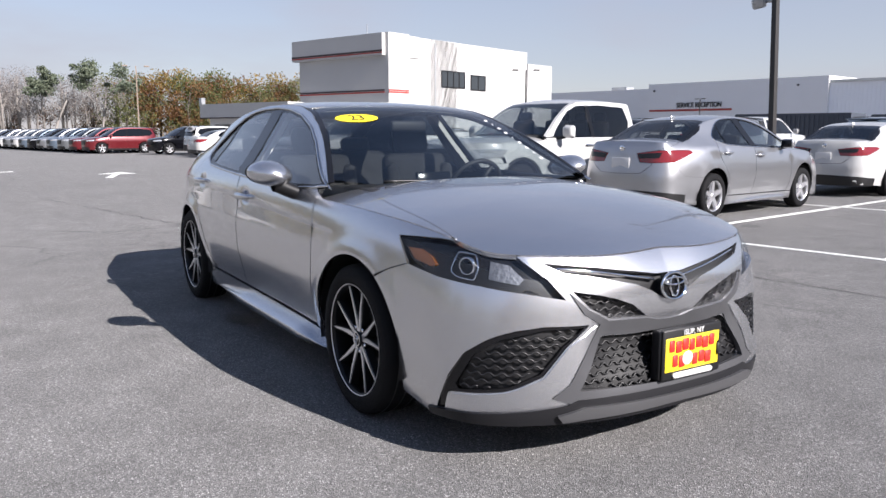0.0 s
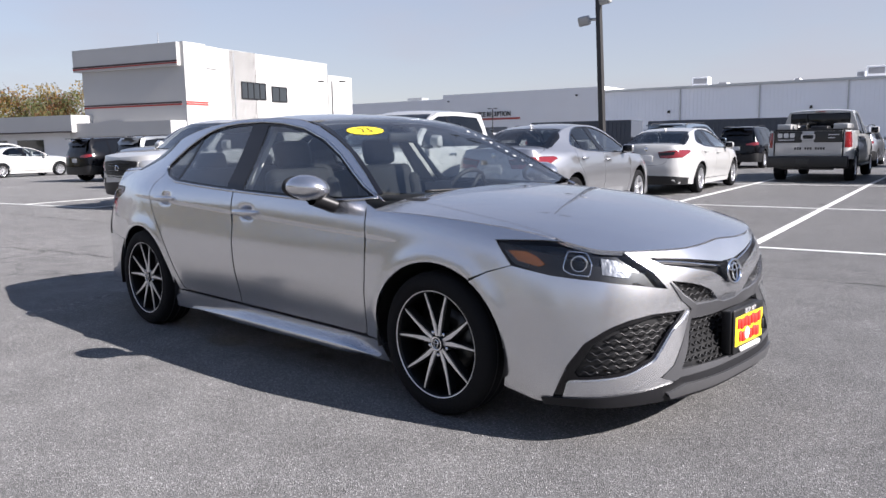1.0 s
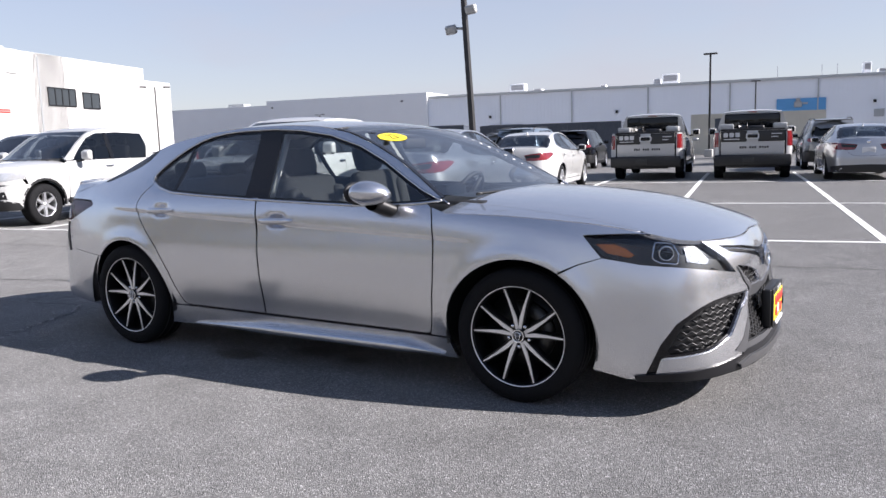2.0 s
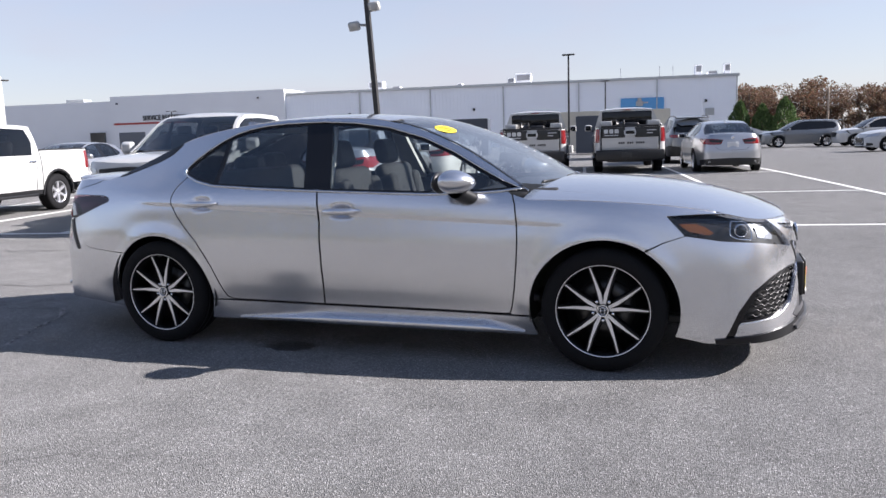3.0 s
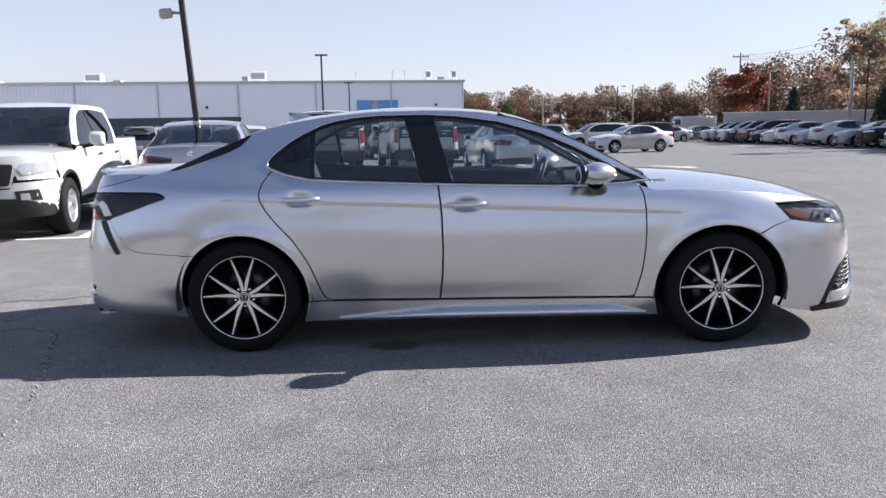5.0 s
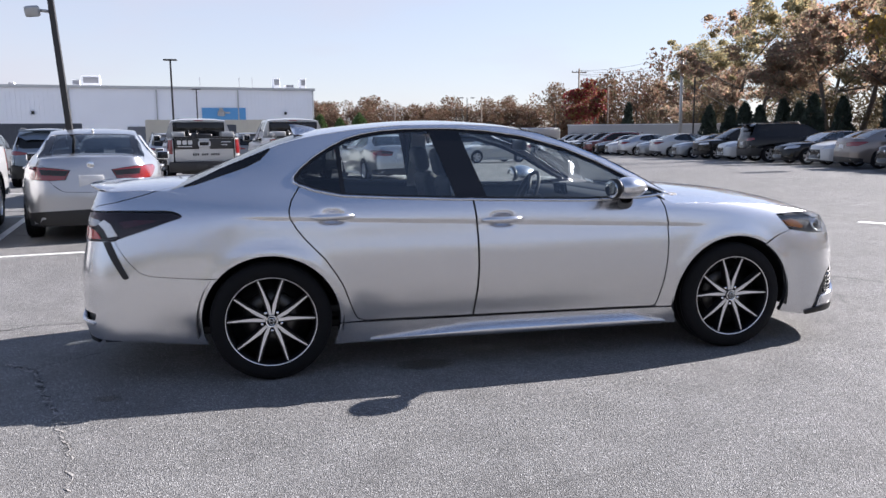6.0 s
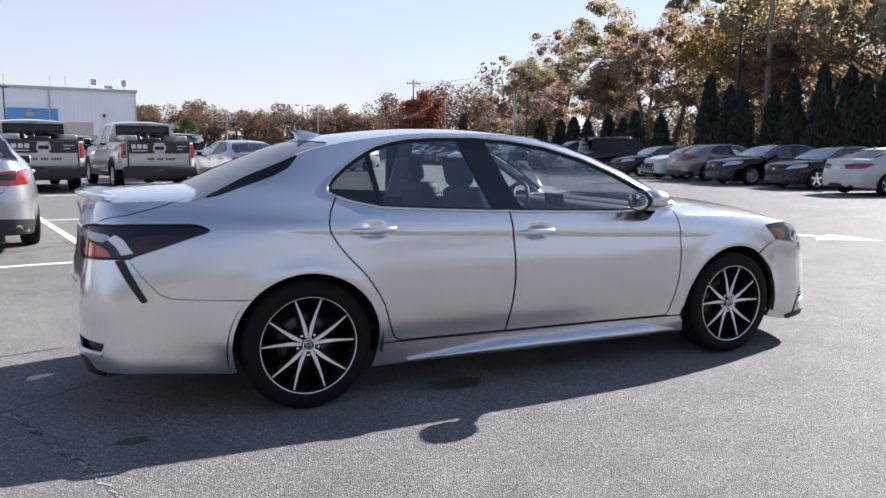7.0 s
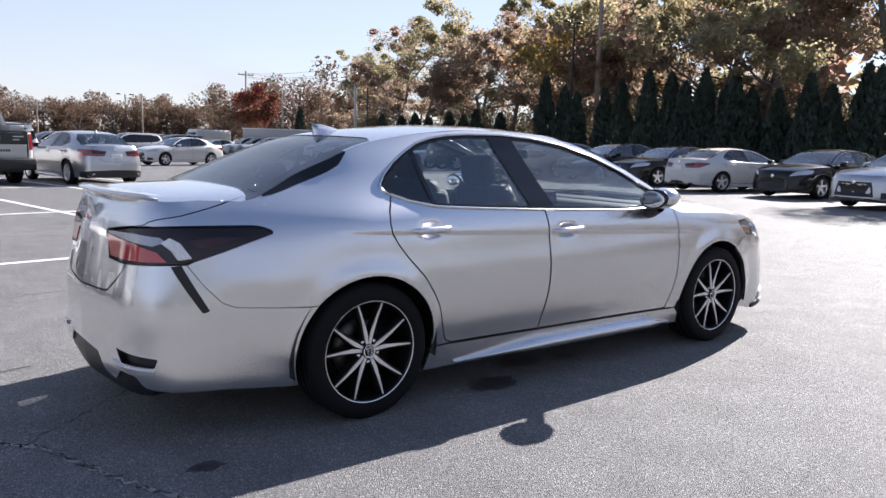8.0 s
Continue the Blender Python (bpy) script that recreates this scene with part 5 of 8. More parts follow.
arrow_mark(7.25, 18.75, -64, 2.0)
arrow_mark(-20.2, 1.5, 166, 3.6, .55)
ring = [(math.cos(t), math.sin(t)) for t in np.linspace(0, 2 * math.pi, 29)]
road_mark("ring_mark", [(-24.1 + .55 * a, -1.5 + .55 * b) for a, b in ring] + [(-24.1 + .44 * a, -1.5 + .44 * b) for a, b in ring[::-1]], "worn white round mark on asphalt", "marking")
arrow_mark(7.75, 3.9, -62, 2.2, .45)

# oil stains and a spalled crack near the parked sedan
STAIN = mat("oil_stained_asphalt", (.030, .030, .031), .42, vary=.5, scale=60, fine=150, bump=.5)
rng = random.Random(5)
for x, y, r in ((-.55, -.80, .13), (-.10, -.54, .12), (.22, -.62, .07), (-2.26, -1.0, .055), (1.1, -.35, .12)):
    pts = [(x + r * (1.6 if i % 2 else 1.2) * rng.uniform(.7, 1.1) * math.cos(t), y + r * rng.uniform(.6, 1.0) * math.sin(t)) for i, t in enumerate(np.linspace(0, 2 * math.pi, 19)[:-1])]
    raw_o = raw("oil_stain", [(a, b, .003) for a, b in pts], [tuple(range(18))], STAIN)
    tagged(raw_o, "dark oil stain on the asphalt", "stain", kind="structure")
CRACK = mat("broken_crack_edge", (.26, .25, .24), .9, vary=.5, scale=200, fine=60, bump=.8)
DARK_CRACK = mat("open_crack", (.035, .034, .033), .9, vary=.3)


def crack(pts, w0, material, label):
    vs, fs = [], []
    for i, (x, y) in enumerate(pts):
        w = w0 * rng.uniform(.35, 1.0)
        vs += [(x + rng.uniform(-.3, .3) * w, y - w, .003), (x + rng.uniform(-.3, .3) * w, y + w, .003)]
    fs = [(2 * i, 2 * i + 2, 2 * i + 3, 2 * i + 1) for i in range(len(pts) - 1)]
    tagged(raw("crack", vs, fs, material), label, "crack", kind="structure")


def wander(x0, y0, x1, y1, n, amp):
    out = []
    for i in range(n + 1):
        f = i / n
        out.append((x0 + (x1 - x0) * f + rng.uniform(-amp, amp), y0 + (y1 - y0) * f + rng.uniform(-amp, amp)))
    return out


for x0, y0, x1, y1, w in ((-2.98, -.22, -2.78, -.38, .03), (-2.78, -.38, -2.62, -.82, .028), (-2.62, -.82, -2.45, -1.24, .022), (-2.45, -1.24, -2.27, -1.75, .012), (-2.27, -1.75, -2.08, -2.6, .012)):
    crack(wander(x0, y0, x1, y1, 16, .02), w, CRACK, "pale spalled crack in the asphalt")
    crack(wander(x0, y0, x1, y1, 22, .02), w * .3, DARK_CRACK, "dark open crack in the asphalt")
crack(wander(-2.80, -.33, -2.2, .22, 18, .02), .008, DARK_CRACK, "dark open crack in the asphalt")
crack(wander(-2.98, -.22, -4.6, -.5, 24, .03), .008, DARK_CRACK, "dark open crack in the asphalt")
crack(wander(-3, 3.0, 9, 4.6, 60, .03), .012, DARK_CRACK, "long dark crack across the lot")
crack(wander(-12, -1.2, -2.6, .9, 60, .04), .014, DARK_CRACK, "long dark crack across the lot")
crack(wander(-14, 1.5, -5, 2.6, 50, .05), .014, DARK_CRACK, "long dark crack across the lot")


# ---- buildings ----
STUCCO = mat("white_stucco", (.48, .475, .465), .85, vary=.06, scale=4, fine=60, bump=.3)
STUCCO_GREY = mat("grey_stucco", (.76, .76, .77), .85, vary=.06, scale=4, fine=60, bump=.3)
RED_STRIPE = mat("red_stripe", (.36, .05, .04), .6)
DARK_STRIPE = mat("dark_brown_stripe", (.05, .035, .035), .6)
METAL_WALL = mat("ribbed_white_metal", (.84, .86, .90), .5, vary=.06, scale=3, fine=20)
METAL_TRIM = mat("galvanised_trim", (.45, .46, .47), .4, .6)
WINDOW_DARK = mat("window_glass_dark", (.03, .035, .04), .04, coat=.3)
SIGN_BLACK = mat("sign_black", (.02, .02, .02), .5)


def base_thing(name, x, y, rot, label, category, z=None):
    return thing(name, pose(x, y, lift(x, y) if z is None else z, 0, 0, rot), label, category)


show = base_thing("showroom", -57.69, 29.91, 18, "white two-storey stucco showroom with thin red stripes", "building")
part("front_wall", boxed(-5.8, 5.0, 5.0, 11.6, 10.0, 10.4 - .25), STUCCO, show, smooth=False)
part("fascia", boxed(-6.05, 2.0, 9.15, 12.3, 4.8, 1.9), STUCCO, show, smooth=False)
part("corner_wall", boxed(.25, 1.3, 5.0, .5, 2.6, 10.3), STUCCO, show, smooth=False)
part("side_wall", boxed(-1.3, 4.2, 4.9, 2.0, 3.4, 10.0), STUCCO, show, smooth=False)
part("side_wall", boxed(-5.0, 14.1, 4.95, 10.0, 15.9, 10.2), STUCCO, show, smooth=False)
part("side_wall", boxed(-7.2, 25.0, 4.4, 8.0, 6.0, 9.0), STUCCO, show, smooth=False)
part("tail_block", boxed(-6.3, 27.4, 4.6, 9.0, 5.0, 9.1), STUCCO, show, smooth=False)
part("downpipe", boxed(.02, 6.75, 4.9, .12, .12, 9.8), METAL_TRIM, show, smooth=False)
for z, m, h in ((8.42, RED_STRIPE, .10), (8.58, DARK_STRIPE, .14)):
    part("stripe", boxed(-6.05, -.415, z, 12.35, .04, h), m, show, smooth=False)
for z, m, h in ((5.02, RED_STRIPE, .12), (5.20, DARK_STRIPE, .12)):
    part("stripe", boxed(-5.8, -.02, z, 11.62, .05, h), m, show, smooth=False)
    part("stripe", boxed(.52, 1.3, z, .05, 2.62, h), RED_STRIPE, show, smooth=False)
for z, m, h in ((2.0, RED_STRIPE, .10), (2.16, DARK_STRIPE, .12)):
    part("stripe", boxed(-5.8, -.03, z, 11.62, .06, h), m, show, smooth=False)
part("entrance_canopy", boxed(-5.6, -.9, 2.9, 11.9, 1.8, 1.5), STUCCO, show, smooth=False)
for y0, y1, z0, z1, k in ((7.69, 11.2, 5.8, 7.3, 4), (12.2, 14.55, 5.7, 7.1, 2)):
    wv = part("window", boxed(.02, (y0 + y1) / 2, (z0 + z1) / 2, .06, y1 - y0, z1 - z0), WINDOW_DARK, show, smooth=False)
    bm = bmesh.new()
    for i in range(k + 1):
        box(bm, .06, y0 + (y1 - y0) * i / k, (z0 + z1) / 2, .06, .10, z1 - z0 + .1)
    for z in (z0, z1):
        box(bm, .06, (y0 + y1) / 2, z, .06, y1 - y0, .10)
    part("window_frame", bm, BLACK_PLASTIC, wv, smooth=False)
part("roof_pipe", boxed(-4.2, 2, 10.6, .05, .05, 1.6), METAL_TRIM, show, smooth=False)
low = base_thing("low_showroom", -76, 22.5, 18, "low white stucco wing with dark windows under a band", "building")
part("wall", boxed(1.55, 4, 1.6, 13.90, 8, 3.4), STUCCO_GREY, low, smooth=False)
part("band", boxed(1.55, 3.6, 3.65, 14.90, 9, 1.5), STUCCO, low, smooth=False)
part("stripe", boxed(1.55, -.93, 2.95, 14.90, .04, .12), DARK_STRIPE, low, smooth=False)
for k in range(2):
    part("window", boxed(-2.7 + 5 * k, -.02, 1.3, 3.6, .06, 2.0), WINDOW_DARK, low, smooth=False)
part("roof_unit", boxed(-11.5, 3, 4.9, .5, .5, .9), METAL_TRIM, low, smooth=False)

# the long ribbed warehouse with the service wing
wx, wy = 4.25, 102.8
ware = base_thing("warehouse", wx, wy, LOT, "long white ribbed-metal warehouse with roof units and a blue banner", "building", -.7)
H = 8.33
part("wall", boxed(-30.5, 12, H / 2, 61, 24, H), METAL_WALL, ware, smooth=False)
bm = bmesh.new()
for k in range(122):
    box(bm, -60.8 + .5 * k, -.02, H / 2, .06, .06, H)
part("wall_rib", bm, METAL_WALL, ware, smooth=False)
part("eave", boxed(-30.5, -.10, H, 61.3, .30, .35), METAL_TRIM, ware, smooth=False)
for x in (-50, -40, -30, -20, -10, -.15):
    part("downpipe", boxed(x, -.12, H / 2, .14, .14, H), METAL_TRIM, ware, smooth=False)
for x, z, wd, h in ((-49.3, 2.9, 4.8, 2.9), (-22, 2.2, 3.2, 3.2)):
    part("roller_door", boxed(x, -.08, z - .6, wd, .1, h + .6), mat("dark_roller_door", (.12, .13, .15), .5, vary=.15) if "dark_roller_door" not in bpy.data.materials else bpy.data.materials["dark_roller_door"], ware, smooth=False)
BLUE_BANNER = mat("blue_banner", (.11, .33, .62), .6, vary=.08)
bn = part("banner", boxed(-11.85, -.12, 5.1, 5.5, .06, 1.55), BLUE_BANNER, ware, "blue banner with a pale figure shape", smooth=False)
bm = boxed(-12.2, -.17, 5.15, .9, .04, .7, .15)
box(bm, -12.2, -.17, 5.65, .5, .04, .45, .12)
box(bm, -11.4, -.17, 5.25, .6, .04, .22, .05)
part("banner_print", bm, STUCCO, bn)
for x in (-51.5, -34, -3.9):
    part("wall_lamp", boxed(x, -.2, 5.2, .3, .25, .35), BLACK_PLASTIC, ware, smooth=False)
part("wall_sign", boxed(-3.4, -.13, 3.8, 1.1, .05, .9), METAL_TRIM, ware, smooth=False)
for x, y, wd, h in ((-49, 6, 2.2, 1.4), (-27.6, 5, 2.2, 1.5), (-37, 8, .7, .7), (-46.0, 6, 1.2, .5), (-4.5, 3, .8, 1.4), (-.9, 3, .7, 1.4), (-2.6, 4, 1.2, .6), (-29.4, 6, .9, 1.0)):
    u = part("roof_unit", boxed(x, y, H + h / 2 + .2, wd, 1.6, h, .05), STUCCO_GREY, ware, smooth=False)
    part("unit_grille", boxed(x, y - .82, H + h / 2 + .35, wd * .8, .04, h * .5), GRILLE_GREY, u, smooth=False)
for x in (-9.5, -7.8, -14.5):
    part("roof_pipe", boxed(x, 2, H + .8, .06, .06, 1.6), METAL_TRIM, ware, smooth=False)

serv = base_thing("service_wing", -55.7, 93.07, LOT, "grey stucco service wing with a red stripe and black sign", "building", -.7)
part("wall", boxed(-13.6, 9.5, 4.5, 27.0, 20, 9.1), STUCCO_GREY, serv, smooth=False)
part("low_wall", boxed(-47, 11, 4.2, 40, 20, 8.6), STUCCO_GREY, serv, smooth=False)
part("stripe", boxed(-20.0, -.53, 5.05, 13.6, .05, .28), RED_STRIPE, serv, smooth=False)
words("sign_words", "SERVICE RECEPTION", 1.02, pose(-18.4, -.60, 5.75, 90, 0, 0) @ Matrix.Diagonal((.78, 1, 1, 1)), SIGN_BLACK, serv, "black sign letters", depth=.06)
for x in (-24, -17.5):
    part("roller_door", boxed(x, -.52, 2.0, 4.2, .06, 3.6), bpy.data.materials["dark_roller_door"], serv, smooth=False)
part("window", boxed(-30.5, .9, 3.2, 2.4, .3, 1.5), WINDOW_DARK, serv, smooth=False)
for x in (-26, -4):
    part("wall_lamp", boxed(x, -.6, 8.0, .25, .25, .2), BLACK_PLASTIC, serv, smooth=False)
part("roof_unit", boxed(-36, 5, 8.9, 3, 2, .5), METAL_TRIM, serv, smooth=False)

# containers, trailers and sheds before the warehouse
CREAM = mat("cream_container_paint", (.55, .52, .44), .5, vary=.12)
NAVY = mat("dark_trailer_paint", (.06, .07, .09), .5, vary=.15)


def container(x, y, rot, size, m, label):
    c = base_thing("container", x, y, rot, label, "container")
    part("body", boxed(0, 0, size[2] / 2 + .1, *size), m, c, smooth=False)
    bm = bmesh.new()
    k = int(size[0] / .3)
    for i in range(k):
        box(bm, -size[0] / 2 + .15 + i * size[0] / k, -size[1] / 2 - .015, size[2] / 2 + .1, .12, .05, size[2] - .25)
    part("ribs", bm, m, c, smooth=False)
    bm = bmesh.new()
    for z in (.16, size[2] + .05):
        box(bm, 0, -size[1] / 2 - .02, z, size[0], .08, .14)
    for x in (-size[0] / 2, size[0] / 2):
        box(bm, x, -size[1] / 2 - .02, size[2] / 2 + .1, .14, .08, size[2])
    part("frame", bm, m, c, smooth=False)
    return c


container(-6.2, 58, LOT, (9.0, 2.4, 2.9), CREAM, "cream ribbed shipping container before the warehouse")
container(-17.5, 46, LOT, (9.5, 2.4, 2.4), NAVY, "dark box trailer standing in the lot")
container(-27.5, 45, LOT, (7.5, 2.4, 2.6), NAVY, "dark box trailer standing in the lot")
container(-5.0, 44, LOT, (2.6, 2.2, 2.2), NAVY, "dark metal box standing in the lot")
pen = base_thing("white_wall", 31.5, 62.5, -20, "long low white boundary wall", "wall", -.4)
part("panel", boxed(2.5, 0, 1.3, 17, .25, 2.6), STUCCO, pen, smooth=False)
part("coping", boxed(2.5, 0, 2.63, 17.2, .35, .08), STUCCO_GREY, pen, smooth=False)
van = base_thing("delivery_van", 27.8, 79, 190, "white high-roof delivery van far off", "van")
part("body", boxed(-.4, 0, 1.45, 4.2, 2.0, 2.1, .18), WHITE_PAINT, van)
part("cab", boxed(2.1, 0, 1.05, 1.6, 1.95, 1.2, .25), WHITE_PAINT, van)
part("windscreen", boxed(1.75, 0, 1.85, .5, 1.7, .7, .15), WINDOW_DARK, van)
for x in (-1.7, 1.8):
    wheel(van, x, -.85, .35, .35, .22, .22, "five", sides=20)
    wheel(van, x, .85, .35, .35, .22, .22, "five", turn=180, sides=20)


# ---- lamp posts and utility poles ----
DARK_STEEL = mat("dark_bronze_steel", (.035, .033, .032), .45, .3, vary=.2, bump=.1)
GREY_STEEL = mat("galvanised_pole", (.42, .42, .41), .5, .5, vary=.15, bump=.2)
WOOD_POLE = mat("weathered_pole_wood", (.24, .19, .15), .9, vary=.3, scale=20, fine=80, bump=.5)


def lamp_post(x, y, h, heads, label, m=None, r=.09, square=True, rot=0, lean=0, tip=0):
    m = m or DARK_STEEL
    t = thing("lamp_post", pose(x, y, lift(x, y), lean, tip, rot), label, "lamp post")
    bm = bmesh.new()
    tube(bm, [(0, 0, 0), (0, 0, h)], [r * .76, r * .58], 4 if square else 12)
    part("pole", bm, m, t, smooth=not square)
    part("base", boxed(0, 0, .25, .5, .5, .5, .05), mat("concrete_base", (.4, .39, .37), .9, bump=.4) if "concrete_base" not in bpy.data.materials else bpy.data.materials["concrete_base"], t)
    for dx, dz, kind in heads:
        if kind == "flat":
            part("lamp_head", boxed(dx, 0, h + dz, .46, .30, .10, .03), m, t)
        else:
            bm = bmesh.new()
            tube(bm, [(0, 0, h + dz), (dx, 0, h + dz + .05)], .03, 6)
            box(bm, dx * 1.2, -.05, h + dz + .02, .26, .14, .20, .04, Matrix.Rotation(radians(20), 3, "X"))
            part("flood_lamp", bm, GREY_STEEL, t)
    return t


lamp_post(-5.07, 11.06, 8.5, [(-.28, -4.75, "flood"), (.16, -4.40, "flood"), (-.5, 0, "flat"), (.5, 0, "flat")], "tall dark square lamp post with floodlights between parked cars", r=.105, lean=-3, tip=-4.5)
lamp_post(-7.6, 48.3, 6.55, [(-.19, 0, "flat"), (.19, 0, "flat")], "dark lamp post with twin flat heads", r=.12)
lamp_post(-7.95, 69.2, 6.1, [(-.17, 0, "flat"), (.17, 0, "flat")], "dark lamp post with twin flat heads", r=.12)
lamp_post(-43.1, 34.3, 6.1, [(-.8, 0, "flat"), (.8, 0, "flat")], "dark lamp post before the showroom", r=.10, rot=60)
lamp_post(-69.3, 11.3, 7.2, [(-.9, 0, "flat"), (.9, 0, "flat")], "tan lamp post with twin arms among parked cars", WOOD_POLE, .10, rot=80)
lamp_post(-62, 76, 6.0, [(-.5, 0, "flat"), (.5, 0, "flat")], "dark lamp post before the service wing", r=.10)
lamp_post(33.6, 55.5, 7.4, [(-.6, 0, "flat"), (.6, 0, "flat")], "dark lamp post beside a grey pole", r=.10)
lamp_post(34.6, 32.0, 9.3, [(-.7, 0, "flat"), (.4, 0, "flat")], "dark lamp post before the trees", r=.12)
lamp_post(21.7, 87.1, 6.3, [(-.7, 0, "flat"), (.7, 0, "flat")], "dark lamp post far off", r=.10)
lamp_post(21.0, 90, 5.0, [(-.7, 0, "flat"), (.7, 0, "flat")], "dark lamp post far off", r=.10)


def utility(x, y, h, label, arms=(), m=None, r=.13):
    t = thing("utility_pole", pose(x, y, lift(x, y) - .2, 0, 0, 10), label, "utility pole")
    part("pole", tube(bmesh.new(), [(0, 0, 0), (0, 0, h)], [r, r * .75], 10), m or WOOD_POLE, t)
    for z in arms:
        part("cross_arm", boxed(0, 0, z, 2.2, .1, .12), WOOD_POLE, t, smooth=False)
        for x2 in (-1, -.4, .4, 1):
            part("insulator", boxed(x2, 0, z + .14, .08, .08, .18, .02), GREY_STEEL, t)
    return t


utility(32.67, 56.0, 8.4, "grey utility pole before the woods", m=GREY_STEEL, r=.16)
utility(36.2, 31.2, 16, "grey wooden utility pole before the trees", m=WOOD_POLE, r=.17)
utility(13.1, 88.7, 5.6, "wooden utility pole with cross arms far off", (5.2, 4.5, 3.8))
utility(23.4, 86.7, 6.6, "slim bare utility pole far off", r=.10)
utility(38, 92, 10.5, "wooden utility pole with a cross arm", (10.0,))
utility(30.5, 66, 6.3, "slim utility pole behind the white wall", r=.09)
wire = thing("power_lines", Matrix(), "dark overhead wires between utility poles", "wires")
for k in range(4):
    pts = []
    a, b = Vector((38, 92, 9.6 - .5 * (k % 2))), Vector((32.7, 56.0, 8.0 - .5 * k))
    for f in np.linspace(0, 1, 12):
        p = a.lerp(b, f)
        pts.append((p.x, p.y, p.z - 1.6 * f * (1 - f)))
    part("cable", tube(bmesh.new(), pts, .018, 4), DARK_STEEL, wire)
for k in range(3):
    a, b = Vector((32.7, 56.0, 8.0 - .5 * k)), Vector((36.2, 31.2, 8.6 - .5 * k))
    part("cable", tube(bmesh.new(), [(a.lerp(b, f).x, a.lerp(b, f).y, a.lerp(b, f).z - 1.2 * f * (1 - f)) for f in np.linspace(0, 1, 12)], .018, 4), DARK_STEEL, wire)


# ---- trees ----
BARK = mat("oak_bark", (.10, .085, .07), .95, vary=.35, scale=40, fine=60, bump=.8)
BARK_GREY = mat("bare_grey_bark", (.24, .22, .20), .95, vary=.3, scale=40, fine=60, bump=.8)


def stand3(x, y, turn=0):
    return pose(x, y, lift(x, y), 0, 0, turn)


def foliage(name, colours, through=.35):
    """Leaves that differ from clump to clump and let some light through."""
    m = bpy.data.materials.new(name)
    m.use_nodes = True
    nt = m.node_tree
    b = nt.nodes["Principled BSDF"]
    geo, rmp = nt.nodes.new("ShaderNodeNewGeometry"), nt.nodes.new("ShaderNodeValToRGB")
    el = rmp.color_ramp.elements
    for i, c in enumerate(colours):
        e = el[i] if i < 2 else el.new(i / (len(colours) - 1))
        e.position, e.color = i / (len(colours) - 1), (*c, 1)
    nt.links.new(geo.outputs["Random Per Island"], rmp.inputs[0])
    nt.links.new(rmp.outputs[0], b.inputs["Base Color"])
    b.inputs["Roughness"].default_value = .7
    tl, mx = nt.nodes.new("ShaderNodeBsdfTranslucent"), nt.nodes.new("ShaderNodeMixShader")
    nt.links.new(rmp.outputs[0], tl.inputs[0])
    mx.inputs[0].default_value = through
    nt.links.new(b.outputs[0], mx.inputs[1])
    nt.links.new(tl.outputs[0], mx.inputs[2])
    nt.links.new(mx.outputs[0], nt.nodes["Material Output"].inputs[0])
    return m


RUSSET = foliage("russet_oak_leaves", [(.316, .191, .152), (.235, .216, .145), (.388, .216, .16), (.258, .222, .152), (.446, .317, .202)], .7)
OLIVE = foliage("olive_oak_leaves", [(.228, .241, .145), (.29, .262, .152), (.386, .304, .166), (.228, .221, .138), (.455, .345, .179)], .7)
FAR_LEAF = foliage("hazy_autumn_leaves", [(.15, .078, .055), (.10, .08, .05), (.18, .085, .058), (.10, .092, .055), (.19, .12, .068), (.14, .062, .05)], .4)
AUTUMN = foliage("bright_autumn_leaves", [(.30, .12, .045), (.20, .15, .05), (.36, .22, .06), (.14, .13, .05), (.26, .09, .04), (.24, .19, .06)], .5)
RUST = foliage("rust_red_leaves", [(.24, .11, .05), (.19, .095, .05), (.28, .15, .055), (.18, .12, .055)], .5)
GREENISH = foliage("olive_green_leaves", [(.10, .13, .05), (.14, .16, .06), (.18, .17, .06), (.12, .12, .05)], .5)
GREY_PINE = foliage("grey_green_pine_needles", [(.12, .15, .10), (.16, .18, .12), (.10, .13, .09)], .3)
CRIMSON = foliage("crimson_maple_leaves", [(.20, .018, .03), (.14, .014, .025), (.24, .035, .03), (.20, .13, .04), (.14, .11, .035)], .3)
UNDERGROWTH = foliage("dark_undergrowth_leaves", [(.10, .07, .045), (.075, .075, .04), (.12, .075, .045), (.09, .085, .045), (.15, .11, .06)], .4)
CEDAR = foliage("dark_cedar_sprays", [(.022, .034, .026), (.030, .044, .030), (.036, .052, .034)], .12)
SHRUB = foliage("clipped_shrub_leaves", [(.06, .10, .03), (.085, .14, .04), (.05, .085, .03)], .25)
GOLD = foliage("golden_leaves", [(.34, .22, .05), (.25, .17, .05), (.17, .14, .05)], .45)


BARE = foliage("bare_twigs", [(.19, .175, .165), (.23, .21, .20), (.16, .145, .135)], .3)


